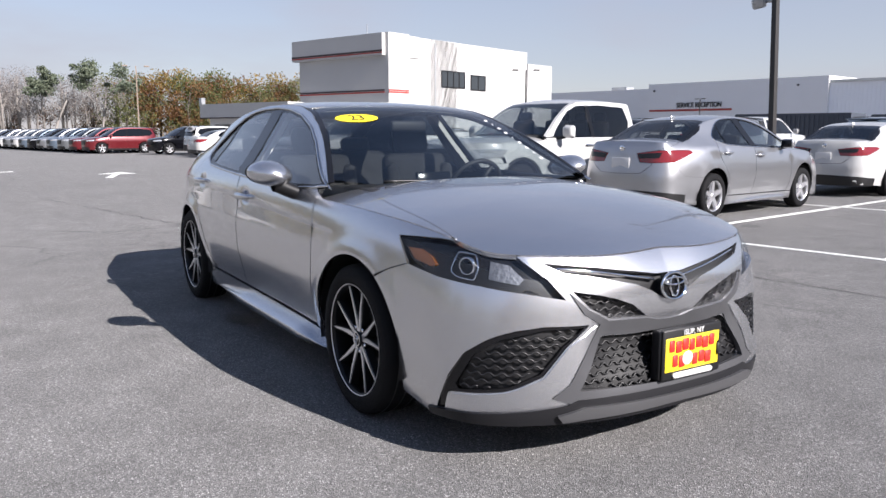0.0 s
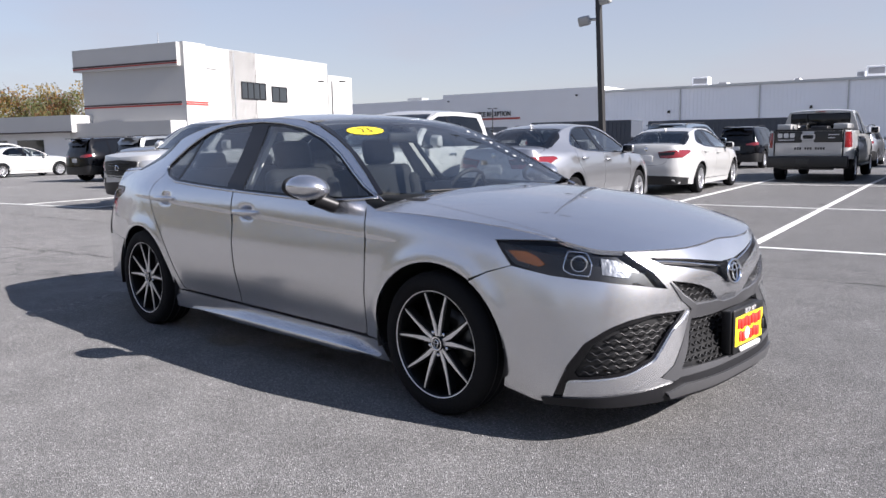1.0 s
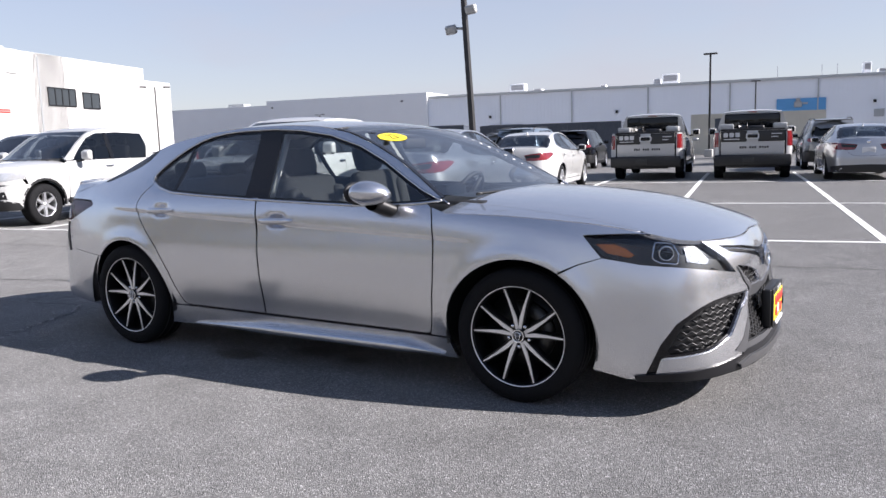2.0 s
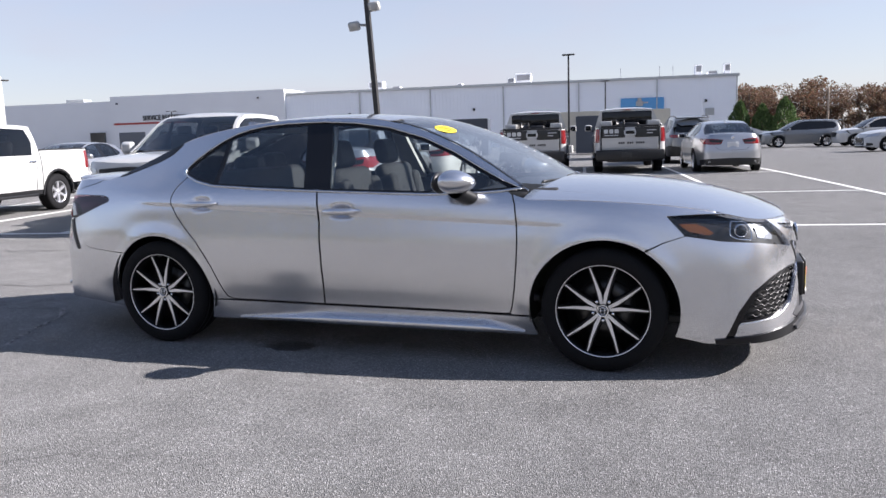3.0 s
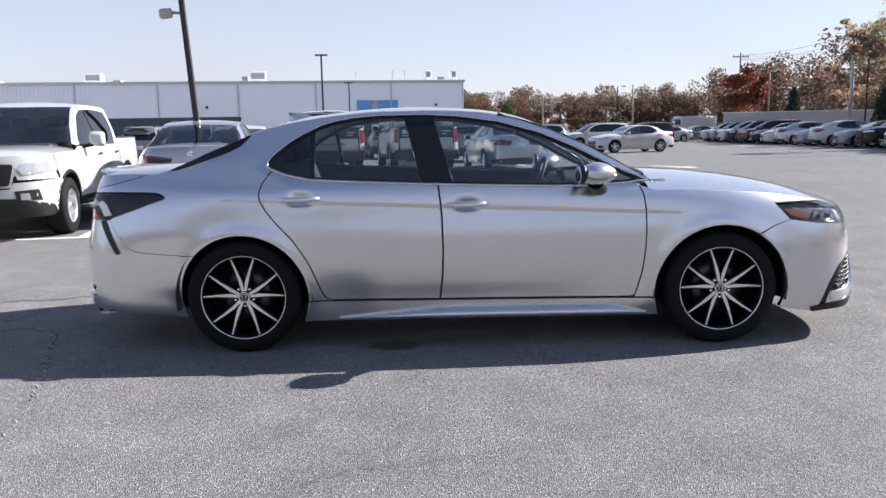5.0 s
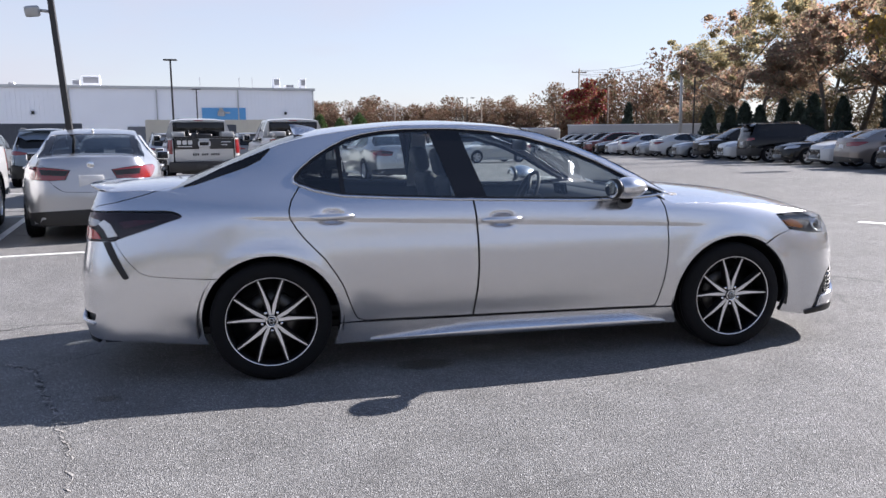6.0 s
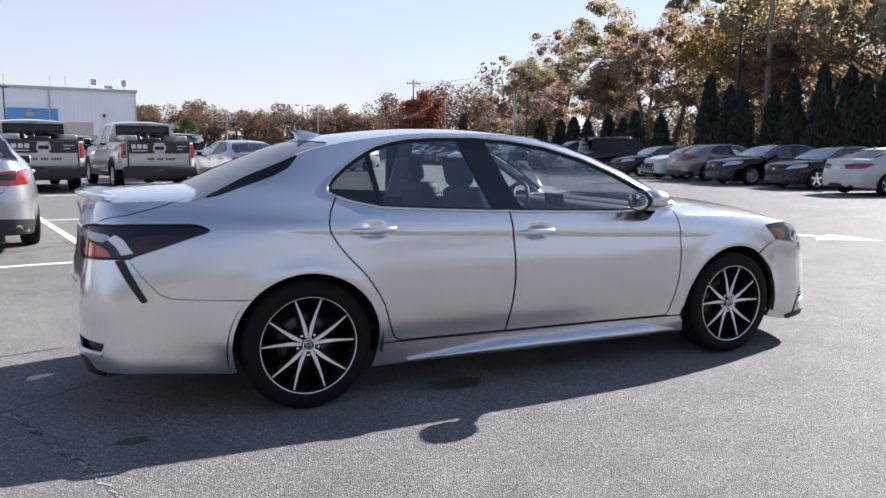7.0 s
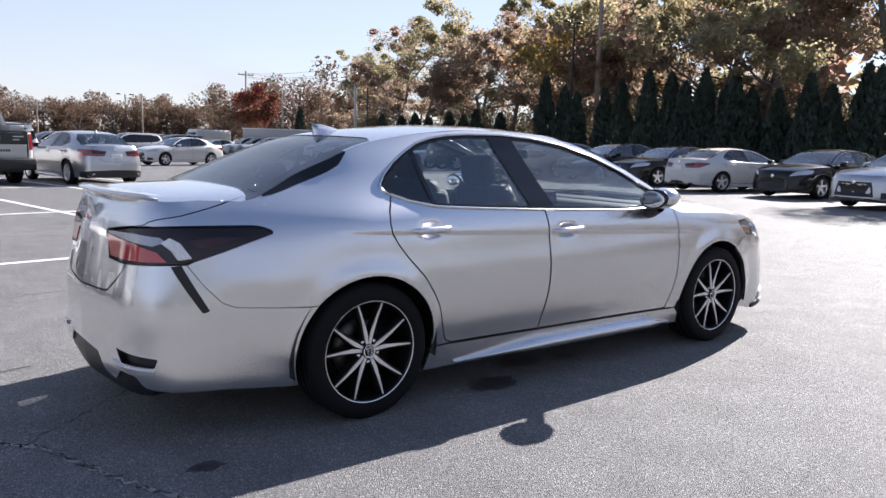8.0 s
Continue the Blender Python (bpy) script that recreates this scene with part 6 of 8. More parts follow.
def leaf_cloud(centres, radii, count, size, seed, flat=.75):
    """Small leaf cards of four corners round the given centres, bent a little along the middle."""
    rs = np.random.RandomState(seed)
    idx = rs.randint(0, len(centres), count)
    d = rs.normal(size=(count, 3))
    d /= np.linalg.norm(d, axis=1)[:, None]
    rad = np.array(radii)[idx] * rs.uniform(.25, 1.0, count) ** .6
    p = np.array(centres)[idx] + d * rad[:, None] * (1, 1, flat)
    a = rs.normal(size=(count, 3))
    a /= np.linalg.norm(a, axis=1)[:, None]
    b = np.cross(a, rs.normal(size=(count, 3)))
    b /= np.linalg.norm(b, axis=1)[:, None] + 1e-9
    s = size * rs.uniform(.6, 1.3, count)[:, None]
    v = np.stack([p - a * s, p + b * s * .6, p + a * s, p - b * s * .6], 1).reshape(-1, 3)
    f = np.arange(count * 4).reshape(-1, 4)
    return v, [tuple(q) for q in f.tolist()]


def tree(m, height, spread, leaves, label, seed, trunk=.22, cards=5200, size=.20, first=.28, bare=.0, bark=None, clump=1.25):
    """A broadleaf tree: tapered trunk, forking limbs, crown of many leaf clumps with gaps."""
    t = thing("tree", m, label, "tree")
    rs = random.Random(seed)
    bm = bmesh.new()
    tips = []

    def limb(p, d, length, r, depth):
        pts, rad = [p], [r]
        n = 4
        for i in range(n):
            d = (d + Vector((rs.uniform(-.22, .22), rs.uniform(-.22, .22), rs.uniform(-.05, .16)))).normalized()
            pts.append(pts[-1] + d * length / n)
            rad.append(r * (1 - .55 * (i + 1) / n))
        tube(bm, pts, rad, 6 if depth > 1 else 8)
        if depth >= 3 or length < .8:
            tips.extend(pts[-2:])
            return
        k = rs.randint(2, 3) if depth else rs.randint(4, 6)
        for i in range(k):
            q = pts[rs.randint(2, n)]
            az = rs.uniform(0, 2 * math.pi)
            out = Vector((math.cos(az), math.sin(az), rs.uniform(.15, .8))) if depth == 0 else (d + Vector((rs.uniform(-.9, .9), rs.uniform(-.9, .9), rs.uniform(-.2, .6))))
            limb(q, out.normalized(), length * rs.uniform(.55, .8) * (spread if depth == 0 else 1), rad[-1] * rs.uniform(.6, .85), depth + 1)
        tips.append(pts[-1])
    limb(Vector((0, 0, -.2)), Vector((rs.uniform(-.06, .06), rs.uniform(-.06, .06), 1)), height * .62, trunk, 0)
    top = max(p.z for p in tips)
    k = height / (top + .6)
    bmesh.ops.scale(bm, vec=(1, 1, k), verts=bm.verts)
    part("trunk", bm, bark or BARK, t)
    cs = [(p.x, p.y, p.z * k) for p in tips if p.z * k > height * first]
    v, f = leaf_cloud(cs, [clump * rs.choice((.45, .6, .8, 1.0, 1.25, 1.5)) for _ in cs], cards, size, seed, .6)
    part_me = raw("crown", v, f, leaves, t)
    return t


def cedar(m, height, r, label, seed, leaves=None, group=""):
    """A narrow upright evergreen of dense upward sprays."""
    t = thing("cedar", m, label, "tree", group)
    part("trunk", tube(bmesh.new(), [(0, 0, -.1), (0, 0, height * .8)], [.09, .03], 6), BARK, t)
    rs = np.random.RandomState(seed)
    n = 2600
    h = rs.uniform(.03, 1, n) ** 1.1
    a = rs.uniform(0, 2 * math.pi, n)
    lobes = 1 + .16 * np.sin(a * 3 + seed) + .12 * np.sin(h * 17 + a * 2 + seed)
    rad = r * np.clip((1 - h) ** .6 * (.55 + .45 * np.minimum(1, h * 6)), .03, 1) * rs.uniform(.72, 1.02, n) * lobes
    p = np.stack([rad * np.cos(a), rad * np.sin(a), h * height], 1)
    up = np.stack([np.cos(a) * .25, np.sin(a) * .25, np.ones(n)], 1) + rs.normal(size=(n, 3)) * .22
    side = np.cross(up, rs.normal(size=(n, 3)))
    side /= np.linalg.norm(side, axis=1)[:, None]
    s = rs.uniform(.16, .34, n)[:, None]
    v = np.stack([p - up * s * .5, p + side * s * .28, p + up * s * .7, p - side * s * .28], 1).reshape(-1, 3)
    raw("crown", v, [tuple(q) for q in np.arange(n * 4).reshape(-1, 4).tolist()], leaves or CEDAR, t)
    return t


# the oaks along the right-hand boundary
oaks = [tree(stand3(46, 44), 15.5, .95, RUSSET, "tall oak with russet autumn leaves", 11, .30, 13500, .15, clump=1.1),
        tree(stand3(44, 34), 16.5, .9, OLIVE, "tall oak with thinning olive and brown leaves", 12, .30, 13500, .15, clump=1.1),
        tree(stand3(45, 24), 15.0, 1.0, RUSSET, "tall oak with rust-brown leaves", 13, .28, 13500, .15, clump=1.1),
        tree(stand3(43, 14), 17.0, .9, OLIVE, "tall oak with dark green and brown leaves", 14, .32, 13500, .15, clump=1.1)]
spots = [(40, 57, 0, .82), (47, 52, 1, 1.0), (51, 60, 2, 1.0), (43, 66, 3, .75), (50, 39, 2, 1.05), (49, 29, 0, 1.05), (44, 5, 3, 1.0), (48, -4, 3, 1.0), (43, -12, 3, .95),  (55, 48, 3, 1.15), (57, 34, 0, 1.15), (45, 76, 0, .7), (55, 72, 1, .9), (60, 84, 2, .85), (40, 19.5, 1, .8), (41, 29, 2, .85), (41, 40, 0, .9), (52, -14, 1, 1.05), (42, -20, 2, 1.0), (38, 24.5, 3, .8), (38.5, 46, 2, .75)]
for k, (x, y, i, s) in enumerate(spots):
    c = copy_thing(oaks[i], stand3(x, y, k * 67 % 360))
    c.scale = (s, s, s)
tree(stand3(34.3, 78.6, 0), 8.0, .75, CRIMSON, "young maple with crimson and yellow leaves", 21, .16, 9000, .15, first=.2, clump=.95)
tree(stand3(41.5, 36.5, 0), 11, .8, GOLD, "slender tree with golden leaves", 22, .14, 2600, .16)

cedars = [cedar(stand3(34.0, 33.7), 5.9, .95, "dark narrow cedar in a clipped row", 31, group="row of cedars"), cedar(stand3(34.0, 32.0), 5.1, .9, "dark narrow cedar in a clipped row", 32, group="row of cedars")]
for k, (y, h) in enumerate(((30.9, 4.7), (28.8, 4.8), (27.1, 5.3), (25.3, 5.7), (23.9, 5.5), (22.6, 4.9), (21.5, 5.6), (20.3, 4.6), (19.5, 5.2), (18.7, 4.4), (17.4, 4.3), (15.5, 4.9), (14.6, 4.4), (13.1, 5.2), (12.3, 5.0), (10.4, 5.1), (8.6, 4.9), (6.6, 5.3), (4.4, 5.0),
                                (38.5, 3.6), (40.6, 3.9), (42.4, 3.5), (44.5, 3.8), (46.4, 3.4), (48.8, 3.8), (51, 3.6), (53.2, 3.8))):
    c = copy_thing(cedars[k % 2], stand3(34.0 + .3 * math.sin(k * 2.1), y, k * 73 % 360))
    s = h / (5.9 if k % 2 == 0 else 5.1)
    c.scale = (1.05 * (.9 + .2 * (k * 37 % 10) / 10), 1.05, s)
for x, y, h, r in ((4.27, 89.8, 4.4, 1.75), (6.6, 89.7, 4.0, 1.6), (8.9, 89.5, 4.6, 1.9)):
    cedar(stand3(x, y), h, r, "rounded clipped evergreen beside the warehouse", int(x * 10), SHRUB)
cedar(stand3(36.5, 74), 5.0, 1.0, "dark pointed evergreen behind the white wall", 44)


# far woods that close the view
def woods(name, places, leaves, label, seed, cards, size, bare=False):
    rs = np.random.RandomState(seed)
    vs, fs, off = [], [], 0
    bm = bmesh.new()
    for x, y, h in places:
        cs = [(x + rs.normal() * h * .18, y + rs.normal() * h * .18, h * rs.uniform(.12 if not bare else .35, .92) + lift(x, y)) for _ in range(14)]
        v, f = leaf_cloud(cs, [h * .17] * 14, cards, size * h / 10, int(rs.randint(1e6)), .8)
        vs.append(v)
        fs += [tuple(q + off for q in g) for g in f]
        off += len(v)
        base = Vector((x, y, lift(x, y) - .3))
        tube(bm, [base, base + Vector((rs.normal() * .3, rs.normal() * .3, h * .55)), base + Vector((rs.normal() * .6, rs.normal() * .6, h * .93))], [.02 * h, .013 * h, .003 * h], 5)
        for _ in range(9 if bare else 4):
            q = base + Vector((0, 0, h * rs.uniform(.3, .8)))
            e = q + Vector((rs.normal() * h * .14, rs.normal() * h * .14, h * rs.uniform(.1, .28)))
            tube(bm, [q, q.lerp(e, .5) + Vector((0, 0, -.1)), e], [.007 * h, .005 * h, .002 * h], 4)
    root = thing(name, Matrix(), label, "woods", kind="stuff")
    tagged(raw("crowns", np.concatenate(vs), fs, leaves, root), kind="stuff")
    tagged(part("trunks", bm, BARK_GREY if bare else BARK, root), kind="stuff")


rs = np.random.RandomState(3)
line = lambda x0, y0, x1, y1, n, h0, h1, wob: [(x0 + (x1 - x0) * f + rs.normal() * wob, y0 + (y1 - y0) * f + rs.normal() * wob, rs.uniform(h0, h1)) for f in np.linspace(0, 1, n)]
woods("far_woods", line(-10, 178, 62, 150, 34, 7.4, 10, 3), FAR_LEAF, "far belt of russet and olive autumn woods", 5, 2600, .2)
woods("far_woods", line(-10, 186, 70, 158, 30, 8, 10.8, 4), FAR_LEAF, "far belt of olive autumn woods", 6, 2200, .22)
woods("far_woods", line(58, 150, 62, 95, 20, 9, 13, 4), FAR_LEAF, "belt of russet woods beyond the used-car row", 7, 1700, .2)
woods("far_woods", line(-150, 26, -140, 60, 12, 10.5, 13, 3), RUST, "belt of rust-red woods beyond the lot", 8, 1700, .17)
woods("far_woods", line(-146, 20, -142, 58, 14, 10, 13, 4), GREENISH, "belt of olive green woods beyond the lot", 9, 1700, .17)
woods("far_woods", line(-148, 24, -144, 66, 12, 11, 13.5, 3), GOLD, "belt of golden woods beyond the lot", 18, 1700, .17)
woods("bare_woods", line(-150, -40, -150, 22, 80, 9, 13, 5), BARE, "belt of bare grey woods beyond the lot", 10, 1500, .085, True)
woods("far_woods", line(-158, -40, -158, 24, 22, 4, 8, 4), FAR_LEAF, "undergrowth below bare woods", 12, 800, .25)
woods("understory", line(66, 78, 70, -20, 34, 6, 11, 3), UNDERGROWTH, "low autumn understory behind the boundary oaks", 15, 1100, .2)
woods("understory", line(52, 66, 54, 0, 18, 4, 7, 1.5), UNDERGROWTH, "low green and gold understory below the oaks", 16, 900, .25)
woods("understory", line(47, 86, 45, 20, 26, 3.5, 6, 1.2), UNDERGROWTH, "dark low growth along the boundary below the oaks", 19, 1100, .24)
pine = [tree(stand3(-138, 10.8), 12.0, .8, GREY_PINE, "tall pine with a tufted top", 51, .22, 4200, .2, .62, bark=BARK_GREY, clump=1.1), tree(stand3(-138, 18.3), 13.3, .8, GREY_PINE, "tall pine with a tufted top", 52, .22, 4200, .2, .62, bark=BARK_GREY, clump=1.1)]
# woods that stand behind the camera's side of the lot
woods("far_woods", line(-115, -46, -22, -44, 26, 10, 14, 4), OLIVE, "belt of woods closing the lot behind", 13, 420, .45)
woods("far_woods", line(-22, -56, 105, -60, 34, 6, 9.5, 4), OLIVE, "belt of woods closing the lot on the near side", 17, 420, .45)
woods("far_woods", line(100, -90, 75, 60, 28, 11, 16, 6), RUSSET, "belt of woods closing the lot", 14, 200, .8)


# ---- other vehicles ----
def stand(x, y, heading):
    return pose(x, y, lift(x, y), 0, 0, heading)


def underparts(car, xs, half, r, low=.24, length=4.0):
    """Dark floor and wheel housings."""
    part("underbody", boxed(0, 0, low + .03, length, half * 1.1, .06), BLACK_PLASTIC, car)
    for x in xs:
        for s in (1, -1):
            bm = bmesh.new()
            rows = []
            for k in range(13):
                t = radians(-8 + 196 * k / 12)
                rows.append([bm.verts.new((x + r * 1.16 * math.cos(t), -s * y, r + r * 1.14 * math.sin(t))) for y in (half - .42, half - .03)])
            for a, b in zip(rows, rows[1:]):
                bm.faces.new((a[0], a[1], b[1], b[0]))
            bm.faces.new([q[0] for q in rows])
            part("wheel_housing", bm, BLACK_PLASTIC, car)


def four_wheels(car, xs, half, r, width, rim, style):
    for x in xs:
        wheel(car, x, -half, r, r, width, rim, style, sides=28)
        wheel(car, x, half, r, r, width, rim, style, turn=180, sides=28)


def ear_mirrors(car, x, y, z, m, sx=.09, sy=.11, sz=.075):
    """Door mirrors: a rounded shell, its glass looking back, and a short arm."""
    for s in (1, -1):
        bm = boxed(x, -s * y, z, sx * 1.5, sy * 1.9, sz * 1.9, min(sx, sz) * .6, seg=3)
        for v in bm.verts:
            if v.co.x > x:
                v.co.z = z + (v.co.z - z) * .82
                v.co.y = -s * y + (v.co.y + s * y) * .86
        shell = part("door_mirror", bm, m, car)
        part("mirror_arm", tube(bmesh.new(), [(x + .02, -s * (y - .05), z - sz * .7), (x + .06, -s * (y - sy - .10), z - sz * 1.0)], .028, 6), BLACK_PLASTIC, shell)
        part("mirror_glass", boxed(x - sx * .75, -s * y, z, .006, sy * 1.5, sz * 1.45, .002, seg=1), DARK_GLASS, shell)


def plain_cabin(car, xf, xr, zs, half):
    for x in (xf, xr):
        for y in ((-.38, .38) if x == xf else (-.42, 0, .42)):
            bm = boxed(x, y, zs + .12, .14, .46, .62, .06)
            box(bm, x - .05, y, zs + .50, .09, .26, .15, .04)
            part("seat_back", bm, SEAT, car)
    part("dashboard", boxed(xf + .80, 0, zs + .08, .42, half * 1.6, .22, .06), CABIN, car)
    part("cabin_floor", boxed((xf + xr) / 2, 0, zs - .22, 2.4, half * 1.6, .05), CABIN, car)


def sedan(m, label, colour, size=(4.9, 1.84, 1.445), style="five", dark_rear=True, grille=BLACK_GLOSS, lamp=TAIL_RED, rear_low=True, plate=None, group=""):
    """A sedan of the given length, width and height."""
    sc = np.array((size[0] / 4.955, size[1] / 1.84, size[2] / 1.443))
    c = thing("sedan", m, label, "car", group)
    sedan_body(c, colour, .11, sc)
    sr = lambda u, z: R.at(u, z) * sc
    for s in (False, True):
        kw = dict(left=s)
        panel("front_bumper", BUMPER_F[:-3] + [(2.5, .20), (2.1, .175), (1.93, .172)], sr, .12, colour, c, rim=.02, **kw)
        panel("grille", [(2.62, .64), (NOSE, .64), (NOSE, .30), (2.55, .30)], sr, .12, grille, c, out=.006, rim=.01, **kw)
        panel("fog_pocket", [(2.40, .42), (2.12, .40), (2.08, .30), (2.40, .27)], sr, .12, BLACK_PLASTIC, c, out=.004, rim=.006, **kw)
        panel("head_lamp", LAMP_F, sr, .06, LAMP_FRONT, c, out=-.004, rim=.01, **kw)
        panel("front_lip", LIP, sr, .15, BLACK_PLASTIC, c, out=.004, rim=.02, **kw)
        panel("rear_bumper", BUMPER_R, sr, .12, colour, c, rim=.02, **kw)
        panel("boot_face", FACE, sr, .10, colour, c, rim=.01, **kw)
        tl = panel("tail_lamp", LAMP_R, sr, .06, lamp, c, out=.002, rim=.01, **kw)
        panel("lamp_insert", [(-2.46, .920), (-2.85, .897), (-2.81, .835), (-2.50, .850)], sr, .06, HOUSING, tl, out=.006, rim=.006, **kw)
        if rear_low:
            panel("rear_valance", [(-2.05, .36), (-2.5, .40), (TAIL, .42), (TAIL, .22), (-2.45, .22), (-2.05, .22)], sr, .15, BLACK_PLASTIC, c, out=.005, rim=.01, **kw)
        panel("inner_shell", shell, lambda u, z: R.at(u, z, -.028) * sc, .2, BLACK_PLASTIC, c, rim=0, **kw)
    x0 = -2.452 * sc[0]
    part("rear_plate", boxed(x0 - .012, 0, .77 * sc[2], .01, .30, .15, .004), plate or WHITE_PRINT, c)
    part("rear_badge", lathe(bmesh.new(), [(.001, -.006), (.035, -.006), (.045, 0)], 14, axis="x", centre=(-2.43 * sc[0], 0, .97 * sc[2])), CHROME, c)
    part("nose_badge", lathe(bmesh.new(), [(.001, .01), (.045, .008), (.055, 0)], 14, axis="x", centre=(2.40 * sc[0], 0, .64 * sc[2])), CHROME, c)
    ear_mirrors(c, .63 * sc[0], .98 * sc[1], 1.02 * sc[2], colour)
    xs = (1.4125 * sc[0], -1.4125 * sc[0])
    underparts(c, xs, .90 * sc[1], .325, length=4.2 * sc[0])
    four_wheels(c, xs, .80 * sc[1], .328, .21, .225, style)
    plain_cabin(c, .0, -1.0, .62, .75)
    fin = boxed(-1.16 * sc[0], 0, 1.395 * sc[2], .12, .03, .07, .02)
    part("roof_fin", fin, colour, c)
    return c


# a tall wagon body, used for sport utility vehicles
SUV_SKIN = Skin([(2.30, 0), (2.28, .3), (2.21, .55), (2.06, .74), (1.82, .86), (1.4, .91), (.5, .925), (-.5, .925), (-1.4, .915), (-1.9, .87), (-2.15, .79), (-2.25, .62), (-2.29, .3), (-2.30, 0)],
                [.2, .3, .45, .6, .8, .95, 1.05, 1.2, 1.4, 1.6, 1.74],
                [("tail", [.06, .02, 0, 0, .03, .04, .06, .11, .19, .28, .34]), (-1.9, [.06, .02, 0, 0, .01, .03, .06, .12, .20, .29, .35]),
                 (0, [.06, .03, .02, .01, 0, .02, .045, .105, .19, .275, .33]), (1.0, [.06, .03, .02, .01, 0, .02, .05, .12, .21, .3, .36]),
                 (1.4, [.05, .02, .01, 0, 0, .03, .08, .2, .3, .4, .45]), (1.9, [.05, .02, .01, .01, .02, .06, .13, .25, .35, .45, .5]), ("nose", [.05, .02, .01, .02, .03, .05, .1, .2, .3, .4, .45])])
SUV_HOOD = curve([(.8, 1.10), (1.1, 1.10), (1.5, 1.07), (1.9, 1.01), (2.15, .94), (2.3, .86)])
SUV_PILLAR = curve([(-2.25, 1.12), (-2.2, 1.22), (-2.12, 1.42), (-2.0, 1.59), (-1.8, 1.635), (-1.2, 1.66), (-.4, 1.665), (.05, 1.635), (.35, 1.53), (.7, 1.31), (1.0, 1.09), (1.2, 1.0)])
SUV_CROWN = curve([(-2.25, 1.3), (-2.1, 1.60), (-1.9, 1.67), (-1.2, 1.70), (-.5, 1.71), (0, 1.685), (.3, 1.60), (.7, 1.38), (1.25, 1.04)])
SUV_WINDOW = [(.92, 1.085), (.0, 1.09), (-1.0, 1.11), (-1.75, 1.15), (-1.98, 1.30, .06), (-1.80, 1.53, .1), (-1.2, 1.585), (-.3, 1.60), (.02, 1.575), (.32, 1.475), (.66, 1.265)]


